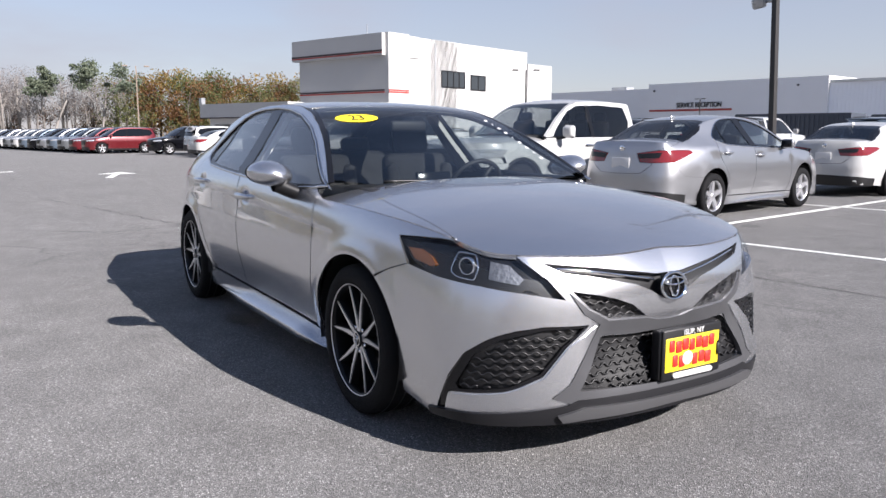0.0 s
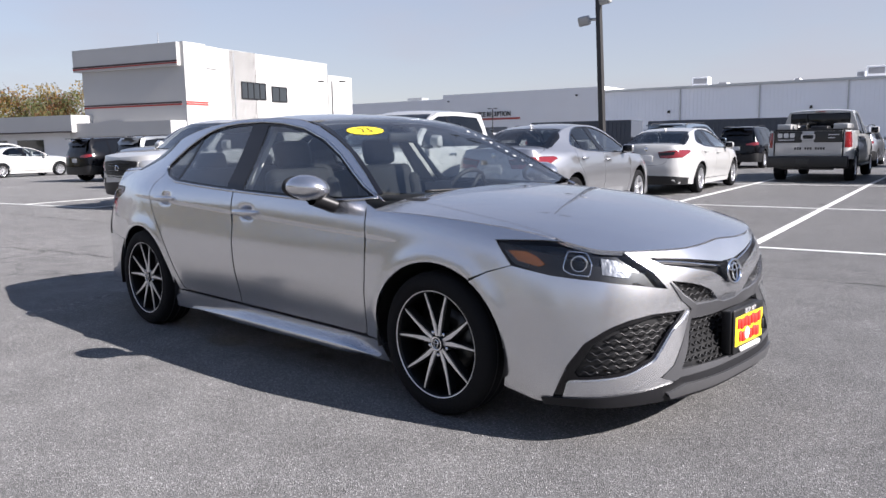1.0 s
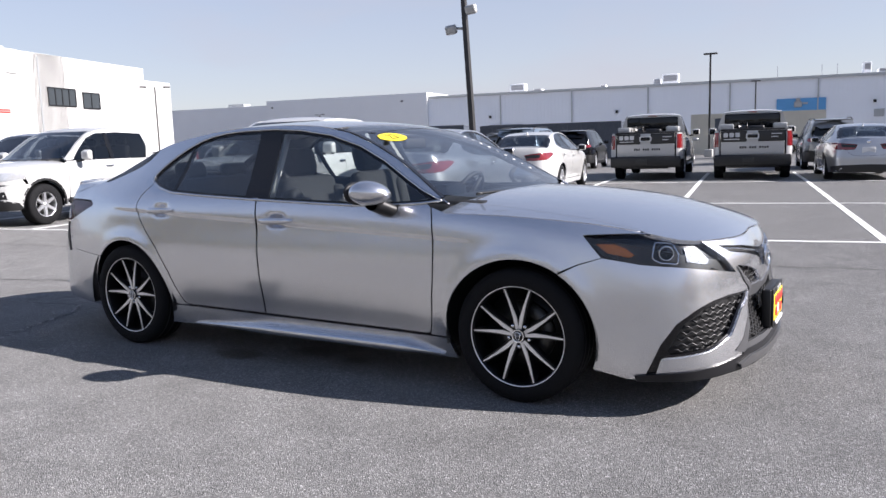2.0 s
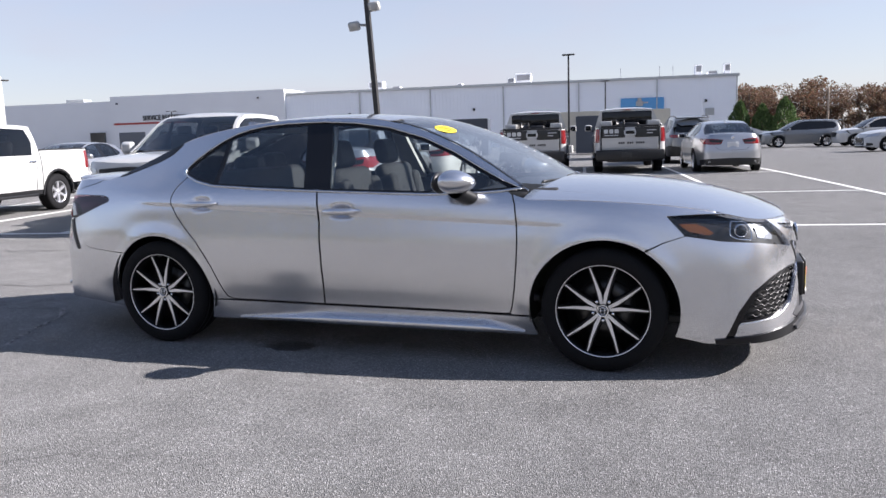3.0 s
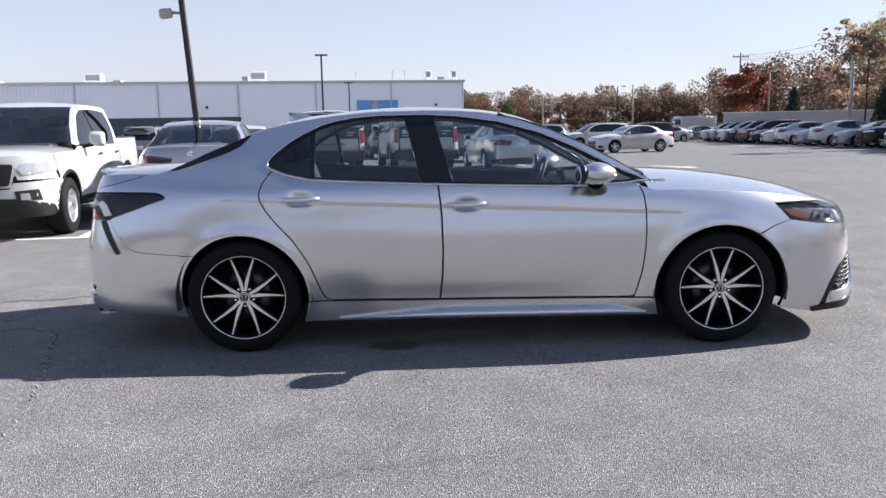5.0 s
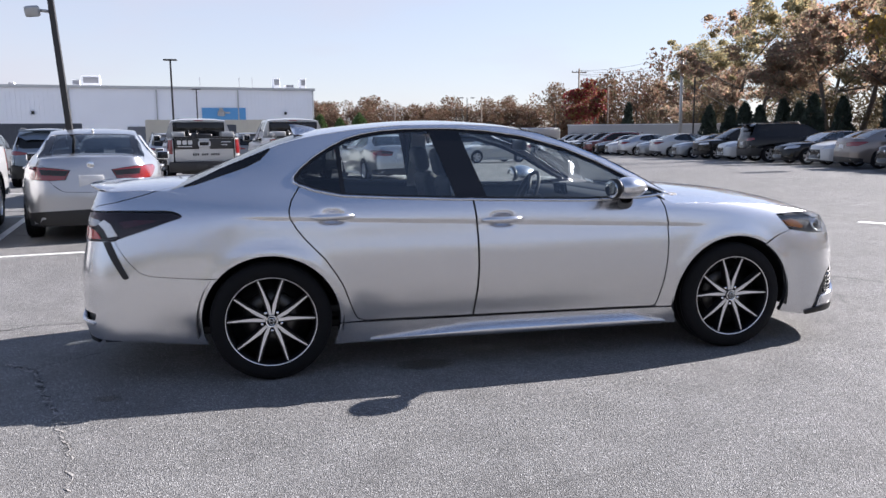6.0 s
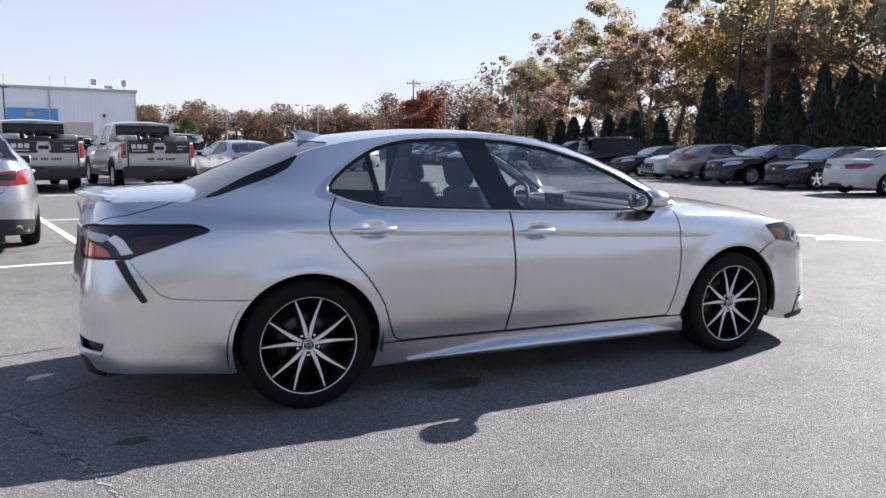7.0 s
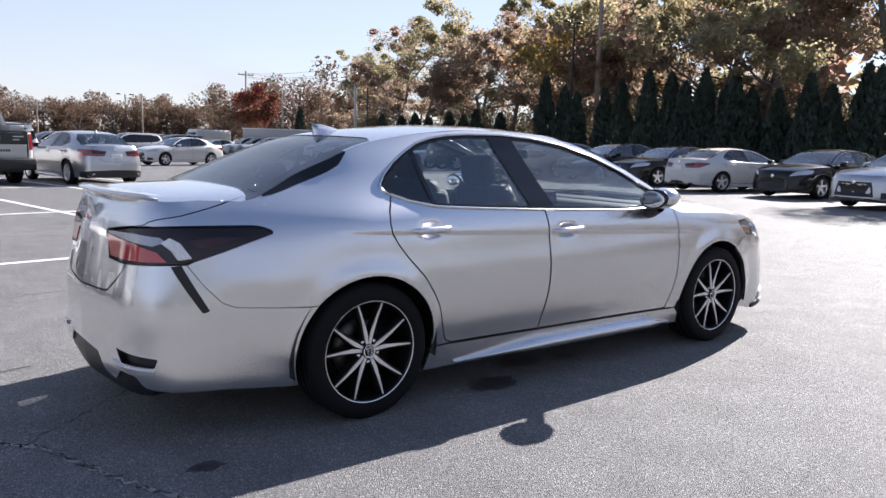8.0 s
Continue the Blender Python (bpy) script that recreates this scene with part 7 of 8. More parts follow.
def suv(m, label, colour, size=(4.6, 1.855, 1.69), style="five", low=BLACK_PLASTIC, lamp=TAIL_RED, rails=True, grille=BLACK_PLASTIC, group=""):
    """A sport utility vehicle with black lower trim."""
    sc = np.array((size[0] / 4.6, size[1] / 1.85, size[2] / 1.71))
    K = SUV_SKIN
    c = thing("suv", m, label, "car", group)
    sr = lambda u, z: K.at(u, z) * sc
    hood = lambda x, y: SUV_HOOD(x) - .09 * (np.abs(y) / .88) ** 2.6

    def crown_z(x, y):
        z = SUV_PILLAR(x)
        w = -K.at(np.asarray(x, float), z)[..., 1]
        return z + (SUV_CROWN(x) - z) * (1 - np.clip(np.abs(y) / w, 0, 1.2) ** 2.2)
    top = lambda f: (lambda x, y: np.stack([x, y, f(x, y)], -1) * sc)
    ky = lambda x: -float(K.at(np.array([x]), np.array([float(SUV_PILLAR(x))]))[0][1])
    n0, t0 = float(K.u[-1]), float(K.u[0])

    def meet(u):
        lo, hi = .6, 1.15
        for _ in range(24):
            z = (lo + hi) / 2
            p = K.at(np.array([u]), np.array([z]))[0]
            lo, hi = (z, hi) if z < float(hood(p[0], p[1])) else (lo, z)
        return lo
    sh = [(u, meet(u)) for u in np.linspace(1.0, n0, 14)]
    af, ar = arc(1.345, .36, .43, 196, -12, 14), arc(-1.345, .36, .43, 192, -14, 14)
    win = SUV_WINDOW
    for s in (False, True):
        kw = dict(left=s)
        panel("front_wing", [(.98, .30)] + af[1:9] + [(1.55, .76), (1.72, .86), (1.72, sh[4][1])] + sh[4::-1] + [(.98, 1.08), (.96, .9)], sr, .12, colour, c, rim=.01, **kw)
        panel("front_door", [(.97, .32), (.95, .9), (.94, 1.08), (.0, 1.085), (-.22, 1.09), (-.24, .32)], sr, .12, colour, c, rim=.012, gap=.003, **kw)
        panel("rear_door", [(-.24, .32), (-.22, 1.09), (-1.0, 1.105), (-1.32, 1.125), (-1.36, .95), (-1.22, .80), (-.96, .64), (-.90, .32)], sr, .12, colour, c, rim=.012, gap=.003, **kw)
        rail = [(x, float(SUV_PILLAR(x))) for x in (.99, .7, .35, .05, -.4, -1.2, -1.8, -2.0, -2.12, -2.2)]
        panel("quarter_panel", [(-.97, 1.108), (-1.33, 1.128), (-1.365, .95), (-1.22, .80), (-.955, .62)] + arc(-1.345, .36, .43, 42, 150, 9) + [(-1.9, .62), (-2.2, .66), (-2.28, .95), (-2.32, 1.12)]
              + rail[::-1] + [(.97, 1.085)] + [tuple(p[:2]) for p in win[:0:-1]][:8] + [(-1.75, 1.148)], sr, .12, colour, c, rim=.01, **kw)
        panel("side_glass", win, sr, .12, DARK_GLASS, c, out=-.006, rim=0, **kw)
        for a, b in ((-.22, .10), (-1.25, .07)):
            panel("window_pillar", [(a + b / 2, 1.09), (a + b / 2 - .05, 1.59), (a - b / 2 - .05, 1.59), (a - b / 2, 1.09)], sr, .15, BLACK_GLOSS, c, out=.001, rim=.01, **kw)
        panel("sill_trim", [(-.95, .22), (-.93, .34), (.98, .34), (.98, .22)], sr, .2, low, c, out=.006, rim=.02, **kw)
        for cx in (1.345, -1.345):
            panel("arch_trim", arc(cx, .36, .47, -8, 188, 12) + arc(cx, .36, .415, 188, -8, 12), sr, .12, low, c, out=.008, rim=.02, **kw)
        panel("front_bumper", arc(1.345, .36, .43, -10, 62, 6) + [(1.72, .80), (n0 - .5, .74), (n0, .70), (n0, .25), (1.9, .25)], sr, .15, colour, c, rim=.01, **kw)
        panel("lower_grille", [(n0 - .75, .42), (n0, .44), (n0, .22), (n0 - .8, .22)], sr, .15, low, c, out=.006, rim=.01, **kw)
        panel("grille", [(n0 - .52, .84), (n0, .84), (n0, .56), (n0 - .40, .58)], sr, .12, grille, c, out=.008, rim=.01, **kw)
        panel("nose_panel", [(1.74, .80), (n0 - .5, .745), (n0, .705), (n0, sh[-1][1])] + [(u, z) for u, z in sh[::-1] if u > 1.75], sr, .12, colour, c, rim=.01, **kw)
        panel("head_lamp", [(1.78, .90), (1.80, .82), (n0 - .55, .775), (n0 - .50, .84), (n0 - .7, .885)], sr, .1, LAMP_FRONT, c, out=.006, rim=.01, **kw)
        panel("tail_face", [(-2.28, .96), (-2.34, 1.12), (-2.36, 1.24), (t0, 1.24), (t0, .60), (-2.6, .60), (-2.24, .66)], sr, .12, colour, c, rim=.01, **kw)
        panel("rear_window", [(-2.36, 1.16), (-2.40, 1.50), (t0, 1.56), (t0, 1.13), (-2.5, 1.12)], sr, .12, DARK_GLASS, c, out=.004, rim=.01, **kw)
        panel("tail_lamp", [(-2.02, 1.06), (-2.05, .97), (-2.30, .93), (-2.62, .95), (-2.62, 1.0), (-2.36, 1.05)], sr, .1, lamp, c, out=.006, rim=.012, **kw)
        panel("rear_bumper", arc(-1.345, .36, .43, 190, 140, 4) + [(-1.75, .60), (-2.22, .64), (-2.6, .58), (t0, .58), (t0, .28), (-2.0, .28), (-1.80, .28)], sr, .15, low, c, out=.006, rim=.02, **kw)
        panel("inner_shell", [(-1.95, .3), (-1.9, .9), (-1.9, 1.05), (.9, 1.05), (1.7, .9), (n0, .75), (n0, .3)], lambda u, z: K.at(u, z, -.2) * sc, .25, BLACK_PLASTIC, c, rim=0, **kw)
    shut2 = [(x, -y) for x, y in [tuple(K.at(np.array([u]), np.array([z]))[0][:2]) for u, z in sh]]
    panel("bonnet", sym([(1.12, 0), (1.08, .4), (1.02, .7)] + shut2), top(hood), .13, colour, c, rim=.01)
    panel("roof", sym([(.06, 0), (.04, .4)] + [(x, ky(x)) for x in (.03, -.4, -1.2, -1.8, -2.0, -2.1)] + [(-2.2, .4), (-2.22, 0)]), top(crown_z), .15, colour, c, rim=.01)
    panel("windscreen", sym([(1.20, 0), (1.15, .4), (1.0, .70)] + [(x, ky(x) - .05) for x in (.9, .7, .35, .1)] + [(.05, .4), (.07, 0)]), top(crown_z), .15, GLASS_DARK, c, rim=0, out=.003)
    panel("screen_pillar", [(1.0, -ky(1.0)), (.7, -ky(.7)), (.35, -ky(.35)), (.03, -ky(.03)), (.03, -ky(.03) + .07), (.35, -ky(.35) + .05), (.7, -ky(.7) + .05), (1.0, -ky(1.0) + .05)], top(crown_z), .12, colour, c, rim=.005, out=.002)
    panel("screen_pillar", [(1.0, -ky(1.0)), (.7, -ky(.7)), (.35, -ky(.35)), (.03, -ky(.03)), (.03, -ky(.03) + .07), (.35, -ky(.35) + .05), (.7, -ky(.7) + .05), (1.0, -ky(1.0) + .05)], top(crown_z), .12, colour, c, rim=.005, out=.002, left=True)
    part("roof_spoiler", boxed(-2.16 * sc[0], 0, 1.625 * sc[2], .22, 1.12 * sc[1], .03, .012, Matrix.Rotation(radians(8), 3, "Y")), colour, c)
    if rails:
        for s in (1, -1):
            p = [(x * sc[0], s * (ky(x) - .03) * sc[1], (float(SUV_PILLAR(x)) + d) * sc[2]) for x, d in ((.0, .0), (-.15, .05), (-1.0, .05), (-1.7, .05), (-1.9, .0))]
            part("roof_rail", tube(bmesh.new(), p, .018, 6), BLACK_PLASTIC, c)
    part("rear_plate", boxed(-2.275 * sc[0], 0, .82 * sc[2], .012, .30, .15, .004), WHITE_PRINT, c)
    ear_mirrors(c, .78 * sc[0], 1.0 * sc[1], 1.14 * sc[2], colour)
    xs = (1.345 * sc[0], -1.345 * sc[0])
    underparts(c, xs, .91 * sc[1], .36, .28, 4.0 * sc[0])
    four_wheels(c, xs, .80 * sc[1], .36, .22, .235, style)
    plain_cabin(c, 0, -1.0, .78, .75)
    return c


# a crew-cab pickup
TRUCK_SKIN = Skin([(2.90, 0), (2.88, .35), (2.82, .62), (2.70, .82), (2.45, .95), (2.0, 1.0), (1.0, 1.01), (-1.0, 1.01), (-2.5, 1.01), (-2.85, 1.0), (-2.97, .95), (-3.02, .85), (-3.03, .4), (-3.03, 0)],
                  [.3, .45, .6, .8, 1.0, 1.15, 1.25, 1.36, 1.55, 1.75, 1.95, 2.0],
                  [("tail", [.02, .0, 0, 0, 0, .005, .01, .02, .1, .2, .3, .32]), (-1.2, [.05, .02, .01, 0, 0, .01, .03, .05, .10, .17, .25, .27]), (0, [.05, .02, .01, 0, 0, .01, .03, .07, .13, .20, .28, .3]),
                   (1.3, [.05, .02, .01, 0, 0, .02, .05, .12, .2, .3, .38, .4]), (2.0, [.04, .01, 0, 0, .01, .04, .08, .15, .3, .4, .5, .5]), ("nose", [.05, .0, 0, .01, .02, .04, .1, .2, .3, .4, .5, .5])])


def pickup(m, label, colour, size=(5.93, 2.03, 1.98), style="six", load=False, trim=BLACK_PLASTIC, band=False, chrome=False, group=""):
    """A crew-cab pickup with an open bed."""
    sc = np.array((size[0] / 5.93, size[1] / 2.02, size[2] / 1.98))
    K = TRUCK_SKIN
    c = thing("pickup_truck", m, label, "truck", group)
    sr = lambda u, z: K.at(u, z) * sc
    n0, t0 = float(K.u[-1]), float(K.u[0])
    PZ = curve([(-1.22, 1.88), (-1.0, 1.905), (-.3, 1.92), (.25, 1.90), (.55, 1.80), (.9, 1.58), (1.3, 1.28), (1.5, 1.2)])
    CZ = curve([(-1.24, 1.92), (-.6, 1.97), (.1, 1.965), (.4, 1.90), (.8, 1.68), (1.5, 1.27)])
    HZ = curve([(1.1, 1.29), (1.6, 1.29), (2.2, 1.265), (2.6, 1.225), (2.8, 1.17), (2.92, 1.09)])
    hood = lambda x, y: HZ(x) - .10 * (np.abs(y) / .97) ** 4

    def crown_z(x, y):
        z = PZ(x)
        w = -K.at(np.asarray(x, float), z)[..., 1]
        return z + (CZ(x) - z) * (1 - np.clip(np.abs(y) / w, 0, 1.2) ** 2.6)
    top = lambda f: (lambda x, y: np.stack([x, y, f(x, y)], -1) * sc)
    ky = lambda x: -float(K.at(np.array([x]), np.array([float(PZ(x))]))[0][1])

    def meet(u):
        lo, hi = .8, 1.3
        for _ in range(24):
            z = (lo + hi) / 2
            p = K.at(np.array([u]), np.array([z]))[0]
            lo, hi = (z, hi) if z < float(hood(p[0], p[1])) else (lo, z)
        return lo
    sh = [(u, meet(u)) for u in np.linspace(1.32, n0, 12)]
    fx, rx, r = 1.95, -1.75, .41
    win = [(1.12, 1.285), (.0, 1.27), (-1.0, 1.27, .05), (-1.08, 1.55), (-1.02, 1.82, .08), (-.3, 1.85), (.3, 1.83), (.58, 1.73), (.88, 1.50)]
    for s in (False, True):
        kw = dict(left=s)
        panel("front_wing", [(1.36, .45), (1.36, .5)] + arc(fx, r, .50, 174, 52, 10) + [(2.30, .84), (2.36, 1.0), (2.36, sh[5][1])] + sh[5::-1] + [(1.32, 1.2)], sr, .15, colour, c, rim=.01, **kw)
        panel("front_door", [(1.34, .50), (1.32, 1.26), (.05, 1.265), (.06, .50)], sr, .15, colour, c, rim=.012, gap=.004, **kw)
        panel("rear_door", [(.06, .50), (.05, 1.265), (-1.06, 1.262), (-1.08, .9), (-1.0, .50)], sr, .15, colour, c, rim=.012, gap=.004, **kw)
        rail = [(x, float(PZ(x))) for x in (1.31, .9, .55, .25, -.3, -1.0, -1.21)]
        panel("cab_side", rail + [(-1.22, 1.25), (-1.22, .50), (-1.02, .50), (-1.095, .9), (-1.07, 1.264), (-.98, 1.266), (-1.08, 1.55), (-1.02, 1.82), (-.3, 1.85), (.3, 1.83), (.58, 1.73), (.88, 1.50), (1.12, 1.285), (1.30, 1.27)], sr, .15, colour, c, rim=.01, **kw)
        panel("side_glass", win, sr, .15, DARK_GLASS if not chrome else GLASS_DARK, c, out=-.006, rim=0, **kw)
        panel("window_pillar", [(.10, 1.27), (.08, 1.84), (-.02, 1.84), (.0, 1.27)], sr, .2, BLACK_GLOSS, c, out=.002, rim=.01, **kw)
        panel("bed_side", [(-1.25, .52), (-1.25, 1.36), (t0 + 1.1, 1.36), (t0 + 1.0, 1.36), (t0 + 1.0, .62)] + [(-2.30, .60)] + arc(rx, r, .50, 158, 22, 10), sr, .15, colour, c, rim=.02, **kw)
        panel("sill_trim", [(-1.2, .40), (-1.2, .51), (1.36, .51), (1.36, .40)], sr, .2, trim, c, rim=.03, **kw)
        panel("bed_cap", [(-1.25, 1.355), (-1.25, 1.385), (t0 + 1.0, 1.385), (t0 + 1.0, 1.355)], sr, .2, BLACK_PLASTIC, c, out=.006, rim=.04, **kw)
        panel("inner_shell", [(1.25, .95), (2.2, .95), (n0, .85), (n0, sh[-1][1] - .01)] + [(u, q - .012) for u, q in sh[::-1][1:-1]] + [(1.25, 1.255)], lambda u, q: K.at(u, q, -.012) * sc, .15, colour, c, rim=0, **kw)
        panel("nose_panel", [(2.36, .84), (n0 - .60, .84), (n0 - .55, 1.06), (n0, 1.09), (n0, sh[-1][1])] + [(u, z) for u, z in sh[::-1] if u > 2.38], sr, .12, colour, c, rim=.01, **kw)
        panel("head_lamp", [(2.28, 1.055), (2.40, .945), (n0 - .66, .90), (n0 - .60, 1.0), (n0 - .66, 1.06), (2.44, 1.085)], sr, .08, LAMP_FRONT, c, out=.006, rim=.01, **kw)
        panel("grille_frame", [(n0 - .60, 1.07), (n0 - .52, .74), (n0, .72), (n0, 1.10)], sr, .12, colour, c, out=.012, rim=.02, **kw)
        panel("grille", [(n0 - .565, 1.045, .04), (n0 - .50, .765, .04), (n0, .745), (n0, 1.075)], sr, .12, BLACK_PLASTIC, c, out=.02, rim=.02, **kw)
        panel("front_bumper", arc(fx, r, .50, -2, 52, 5) + [(2.32, .84), (n0 - .55, .80), (n0 - .5, .72), (n0, .70), (n0, .60), (n0 - .55, .58), (2.5, .46)], sr, .15, colour, c, out=.01, rim=.02, **kw)
        panel("skid_lip", [(2.44, .47), (n0 - .56, .59), (n0, .61), (n0, .32), (2.5, .34)], sr, .15, BLACK_PLASTIC, c, out=.012, rim=.03, **kw)
        panel("fog_pocket", [(n0 - .84, .71), (n0 - .88, .56), (n0 - .57, .565), (n0 - .55, .69)], sr, .1, BLACK_PLASTIC, c, out=.013, rim=.01, **kw)
        panel("fog_lamp", [(n0 - .72, .66), (n0 - .74, .57), (n0 - .62, .57), (n0 - .62, .66)], sr, .1, LAMP_FRONT, c, out=.016, rim=.01, **kw)
        panel("tail_lamp", [(t0 + 1.16, 1.32), (t0 + 1.16, .92), (t0 + .86, .92), (t0 + .86, 1.32)], sr, .1, TAIL_RED, c, out=.006, rim=.015, **kw)
        panel("tail_corner", [(t0 + 1.0, 1.36), (t0 + 1.0, .62), (t0 + .84, .62), (t0 + .84, 1.36)], sr, .1, colour, c, rim=.02, **kw)
        panel("arch_trim", arc(fx, r, .53, -4, 184, 12) + arc(fx, r, .485, 184, -4, 12), sr, .15, trim, c, out=.01, rim=.03, **kw)
        panel("arch_trim", arc(rx, r, .53, -4, 184, 12) + arc(rx, r, .485, 184, -4, 12), sr, .15, trim, c, out=.01, rim=.03, **kw)
    half = 1.0 * sc[1]
    z = lambda v: v * sc[2]
    x = lambda v: v * sc[0]
    low = .70 if band else .63
    gate = part("tailgate", boxed(x(-3.0), 0, z((1.37 + low) / 2), .06, 1.60 * sc[1], z(1.37 - low), .015), colour, c)
    if band:
        part("gate_cap", boxed(x(-3.0), 0, z(1.375), .085, 1.62 * sc[1], z(.05), .012), BLACK_PLASTIC, gate)
        for yy in (.47, -.47):
            part("gate_band", boxed(x(-3.035), yy * sc[1], z(1.20), .012, .66 * sc[1], z(.29), .02), BLACK_PRINT, gate)
        for k in range(3):
            part("gate_print", boxed(x(-3.044), (.68 - .15 * k) * sc[1], z(1.24), .006, .115, z(.12), .02), WHITE_PRINT, gate)
        for yy, ww, zz in ((.53, .40, 1.125), (-.60, .26, 1.25), (-.55, .16, 1.17)):
            part("gate_print", boxed(x(-3.044), yy * sc[1], z(zz), .006, ww, z(.022), .003), WHITE_PRINT, gate)
        for k in range(12):
            if k not in (3, 7):
                part("gate_print", boxed(x(-3.036), (.30 - k * .062) * sc[1], z(.90), .005, .045, z(.06), .002), BLACK_PRINT, gate)
        part("gate_handle", boxed(x(-3.05), 0, z(1.20), .02, .26, z(.10), .02), BLACK_GLOSS, gate)
        part("gate_handle_trim", boxed(x(-3.047), 0, z(1.20), .012, .34, z(.15), .03), WHITE_PRINT, gate)
    else:
        part("gate_handle", boxed(x(-3.035), 0, z(1.24), .02, .26, z(.08), .01), BLACK_PLASTIC, gate)
    bm = boxed(x(-3.08), 0, z(.55), .20, 1.94 * sc[1], z(.30 if band else .20), .03)
    box(bm, x(-3.04), 0, z(.42), .16, 1.3, z(.14), .02)
    part("rear_bumper", bm, BLACK_PLASTIC if band else CHROME, c)
    part("rear_plate", boxed(x(-3.19), .1, z(.56), .01, .30, .13, .003), WHITE_PRINT if not band else BLACK_PRINT, c)
    bm = boxed(x(-2.12), 0, z(.78), x(1.74), 1.7 * sc[1], .05)
    box(bm, x(-2.12), .84 * sc[1], z(1.08), x(1.74), .05, z(.55))
    box(bm, x(-2.12), -.84 * sc[1], z(1.08), x(1.74), .05, z(.55))
    box(bm, x(-1.27), 0, z(1.05), .05, 1.7 * sc[1], z(.6))
    part("bed_liner", bm, BLACK_PLASTIC, c)
    # cab back with its window
    bm = bmesh.new()
    zs = np.linspace(.6, 1.88, 8)
    rows = [[bm.verts.new((x(-1.22), yy * -float(K.at(np.array([-1.22]), np.array([q]))[0][1]) * sc[1], z(q))) for yy in (-1, 1)] for q in zs]
    for a, b in zip(rows, rows[1:]):
        bm.faces.new((a[0], a[1], b[1], b[0]))
    t = [bm.verts.new((x(-1.22), yy, z(float(crown_z(np.array([-1.22]), np.array([yy]))[0])))) for yy in (.5, 0, -.5)]
    bm.faces.new((rows[-1][0], rows[-1][1], *t))
    part("cab_back", bm, colour, c)
    part("rear_window", boxed(x(-1.235), 0, z(1.63), .02, (1.50 if band else 1.36) * sc[1], z(.42 if band else .36), .03), DARK_GLASS, c)
    part("high_lamp", boxed(x(-1.24), 0, z(1.885), .03, .24, .02, .005), TAIL_RED, c)
    panel("bonnet", sym([(1.42, 0), (1.38, .5), (1.33, .85)] + [(a, -b) for a, b in [tuple(K.at(np.array([u]), np.array([q]))[0][:2]) for u, q in sh]]), top(hood), .16, colour, c, rim=.01)
    panel("roof", sym([(.46, 0), (.44, .4), (.38, .68)] + [(q, ky(q)) for q in (.34, .2, -.3, -1.0, -1.215)] + [(-1.22, 0)]), top(crown_z), .16, colour, c, rim=.01)
    panel("windscreen", sym([(1.46, 0), (1.42, .5), (1.31, .80)] + [(q, ky(q) - .06) for q in (1.25, .9, .55, .40)] + [(.46, .4), (.48, 0)]), top(crown_z), .16, GLASS_SCREEN if chrome else GLASS_DARK, c, rim=0, out=.003)
    for s in (False, True):
        panel("screen_pillar", [(1.31, -ky(1.31)), (.9, -ky(.9)), (.55, -ky(.55)), (.2, -ky(.2)), (.2, -ky(.2) + .08), (.55, -ky(.55) + .06), (.9, -ky(.9) + .06), (1.31, -ky(1.31) + .06)], top(crown_z), .15, colour, c, rim=.005, left=s, out=.002)
    ear_mirrors(c, x(.98), 1.16 * sc[1], z(1.36), colour, .08, .12, .11)
    for s in (1, -1):
        for q in (.70, -.45):
            part("door_handle", boxed(x(q - .5), -s * 1.015 * sc[1], z(1.12), .20, .03, .035, .012), colour if not chrome else CHROME, c)
        part("side_step", boxed(x(.15), -s * .98 * sc[1], z(.40), x(2.3), .14, .05, .02), BLACK_PLASTIC, c)
    for q in (.80, .855, .955, 1.005):
        part("grille_bar", tube(bmesh.new(), [(x(2.935) - .10 * (yy / .5) ** 2 * sc[0], yy * .96, z(q)) for yy in np.linspace(-.5, .5, 9)], .010, 5), BLACK_GLOSS, c)
    part("nose_badge", lathe(bmesh.new(), [(.052, .0), (.062, .012), (.048, .014)], 20, axis="x", centre=(x(2.935), 0, z(.905))), CHROME, c)
    if load:
        for yy in (-.70, .66):
            part("tool_box", boxed(x(-2.0), yy * sc[1], z(1.47), 1.3, .34, .14, .015), WHITE_PAINT, c)
        part("spray_tank", boxed(x(-1.75), -.1, z(1.42), .5, .45, .14, .05), BLACK_PLASTIC, c)
        part("hose_reel", lathe(bmesh.new(), [(.13, -.12), (.16, -.12), (.16, -.10), (.09, -.10), (.09, .10), (.16, .10), (.16, .12), (.13, .12)], 16, centre=(x(-2.3), .25, z(1.42))), STEEL, c)
    underparts(c, (x(fx), x(rx)), half, r * sc[2], .42, 5.0 * sc[0])
    four_wheels(c, (x(fx), x(rx)), half - .125, r * sc[2], .26, .25 * sc[2], style)
    plain_cabin(c, .35, -.7, 1.0, .78)
    return c


# ---- vehicles standing in the car park ----
AWAY, TOWARD = 90 + LOT, -90 + LOT


def repaint(c, old, colour, label):
    """Gives a copied vehicle another paint and its own label."""
    for o in c.children_recursive:
        for slot in o.material_slots:
            if slot.material == old:
                slot.link = "OBJECT"
                slot.material = colour
    c["label"] = label
    return c


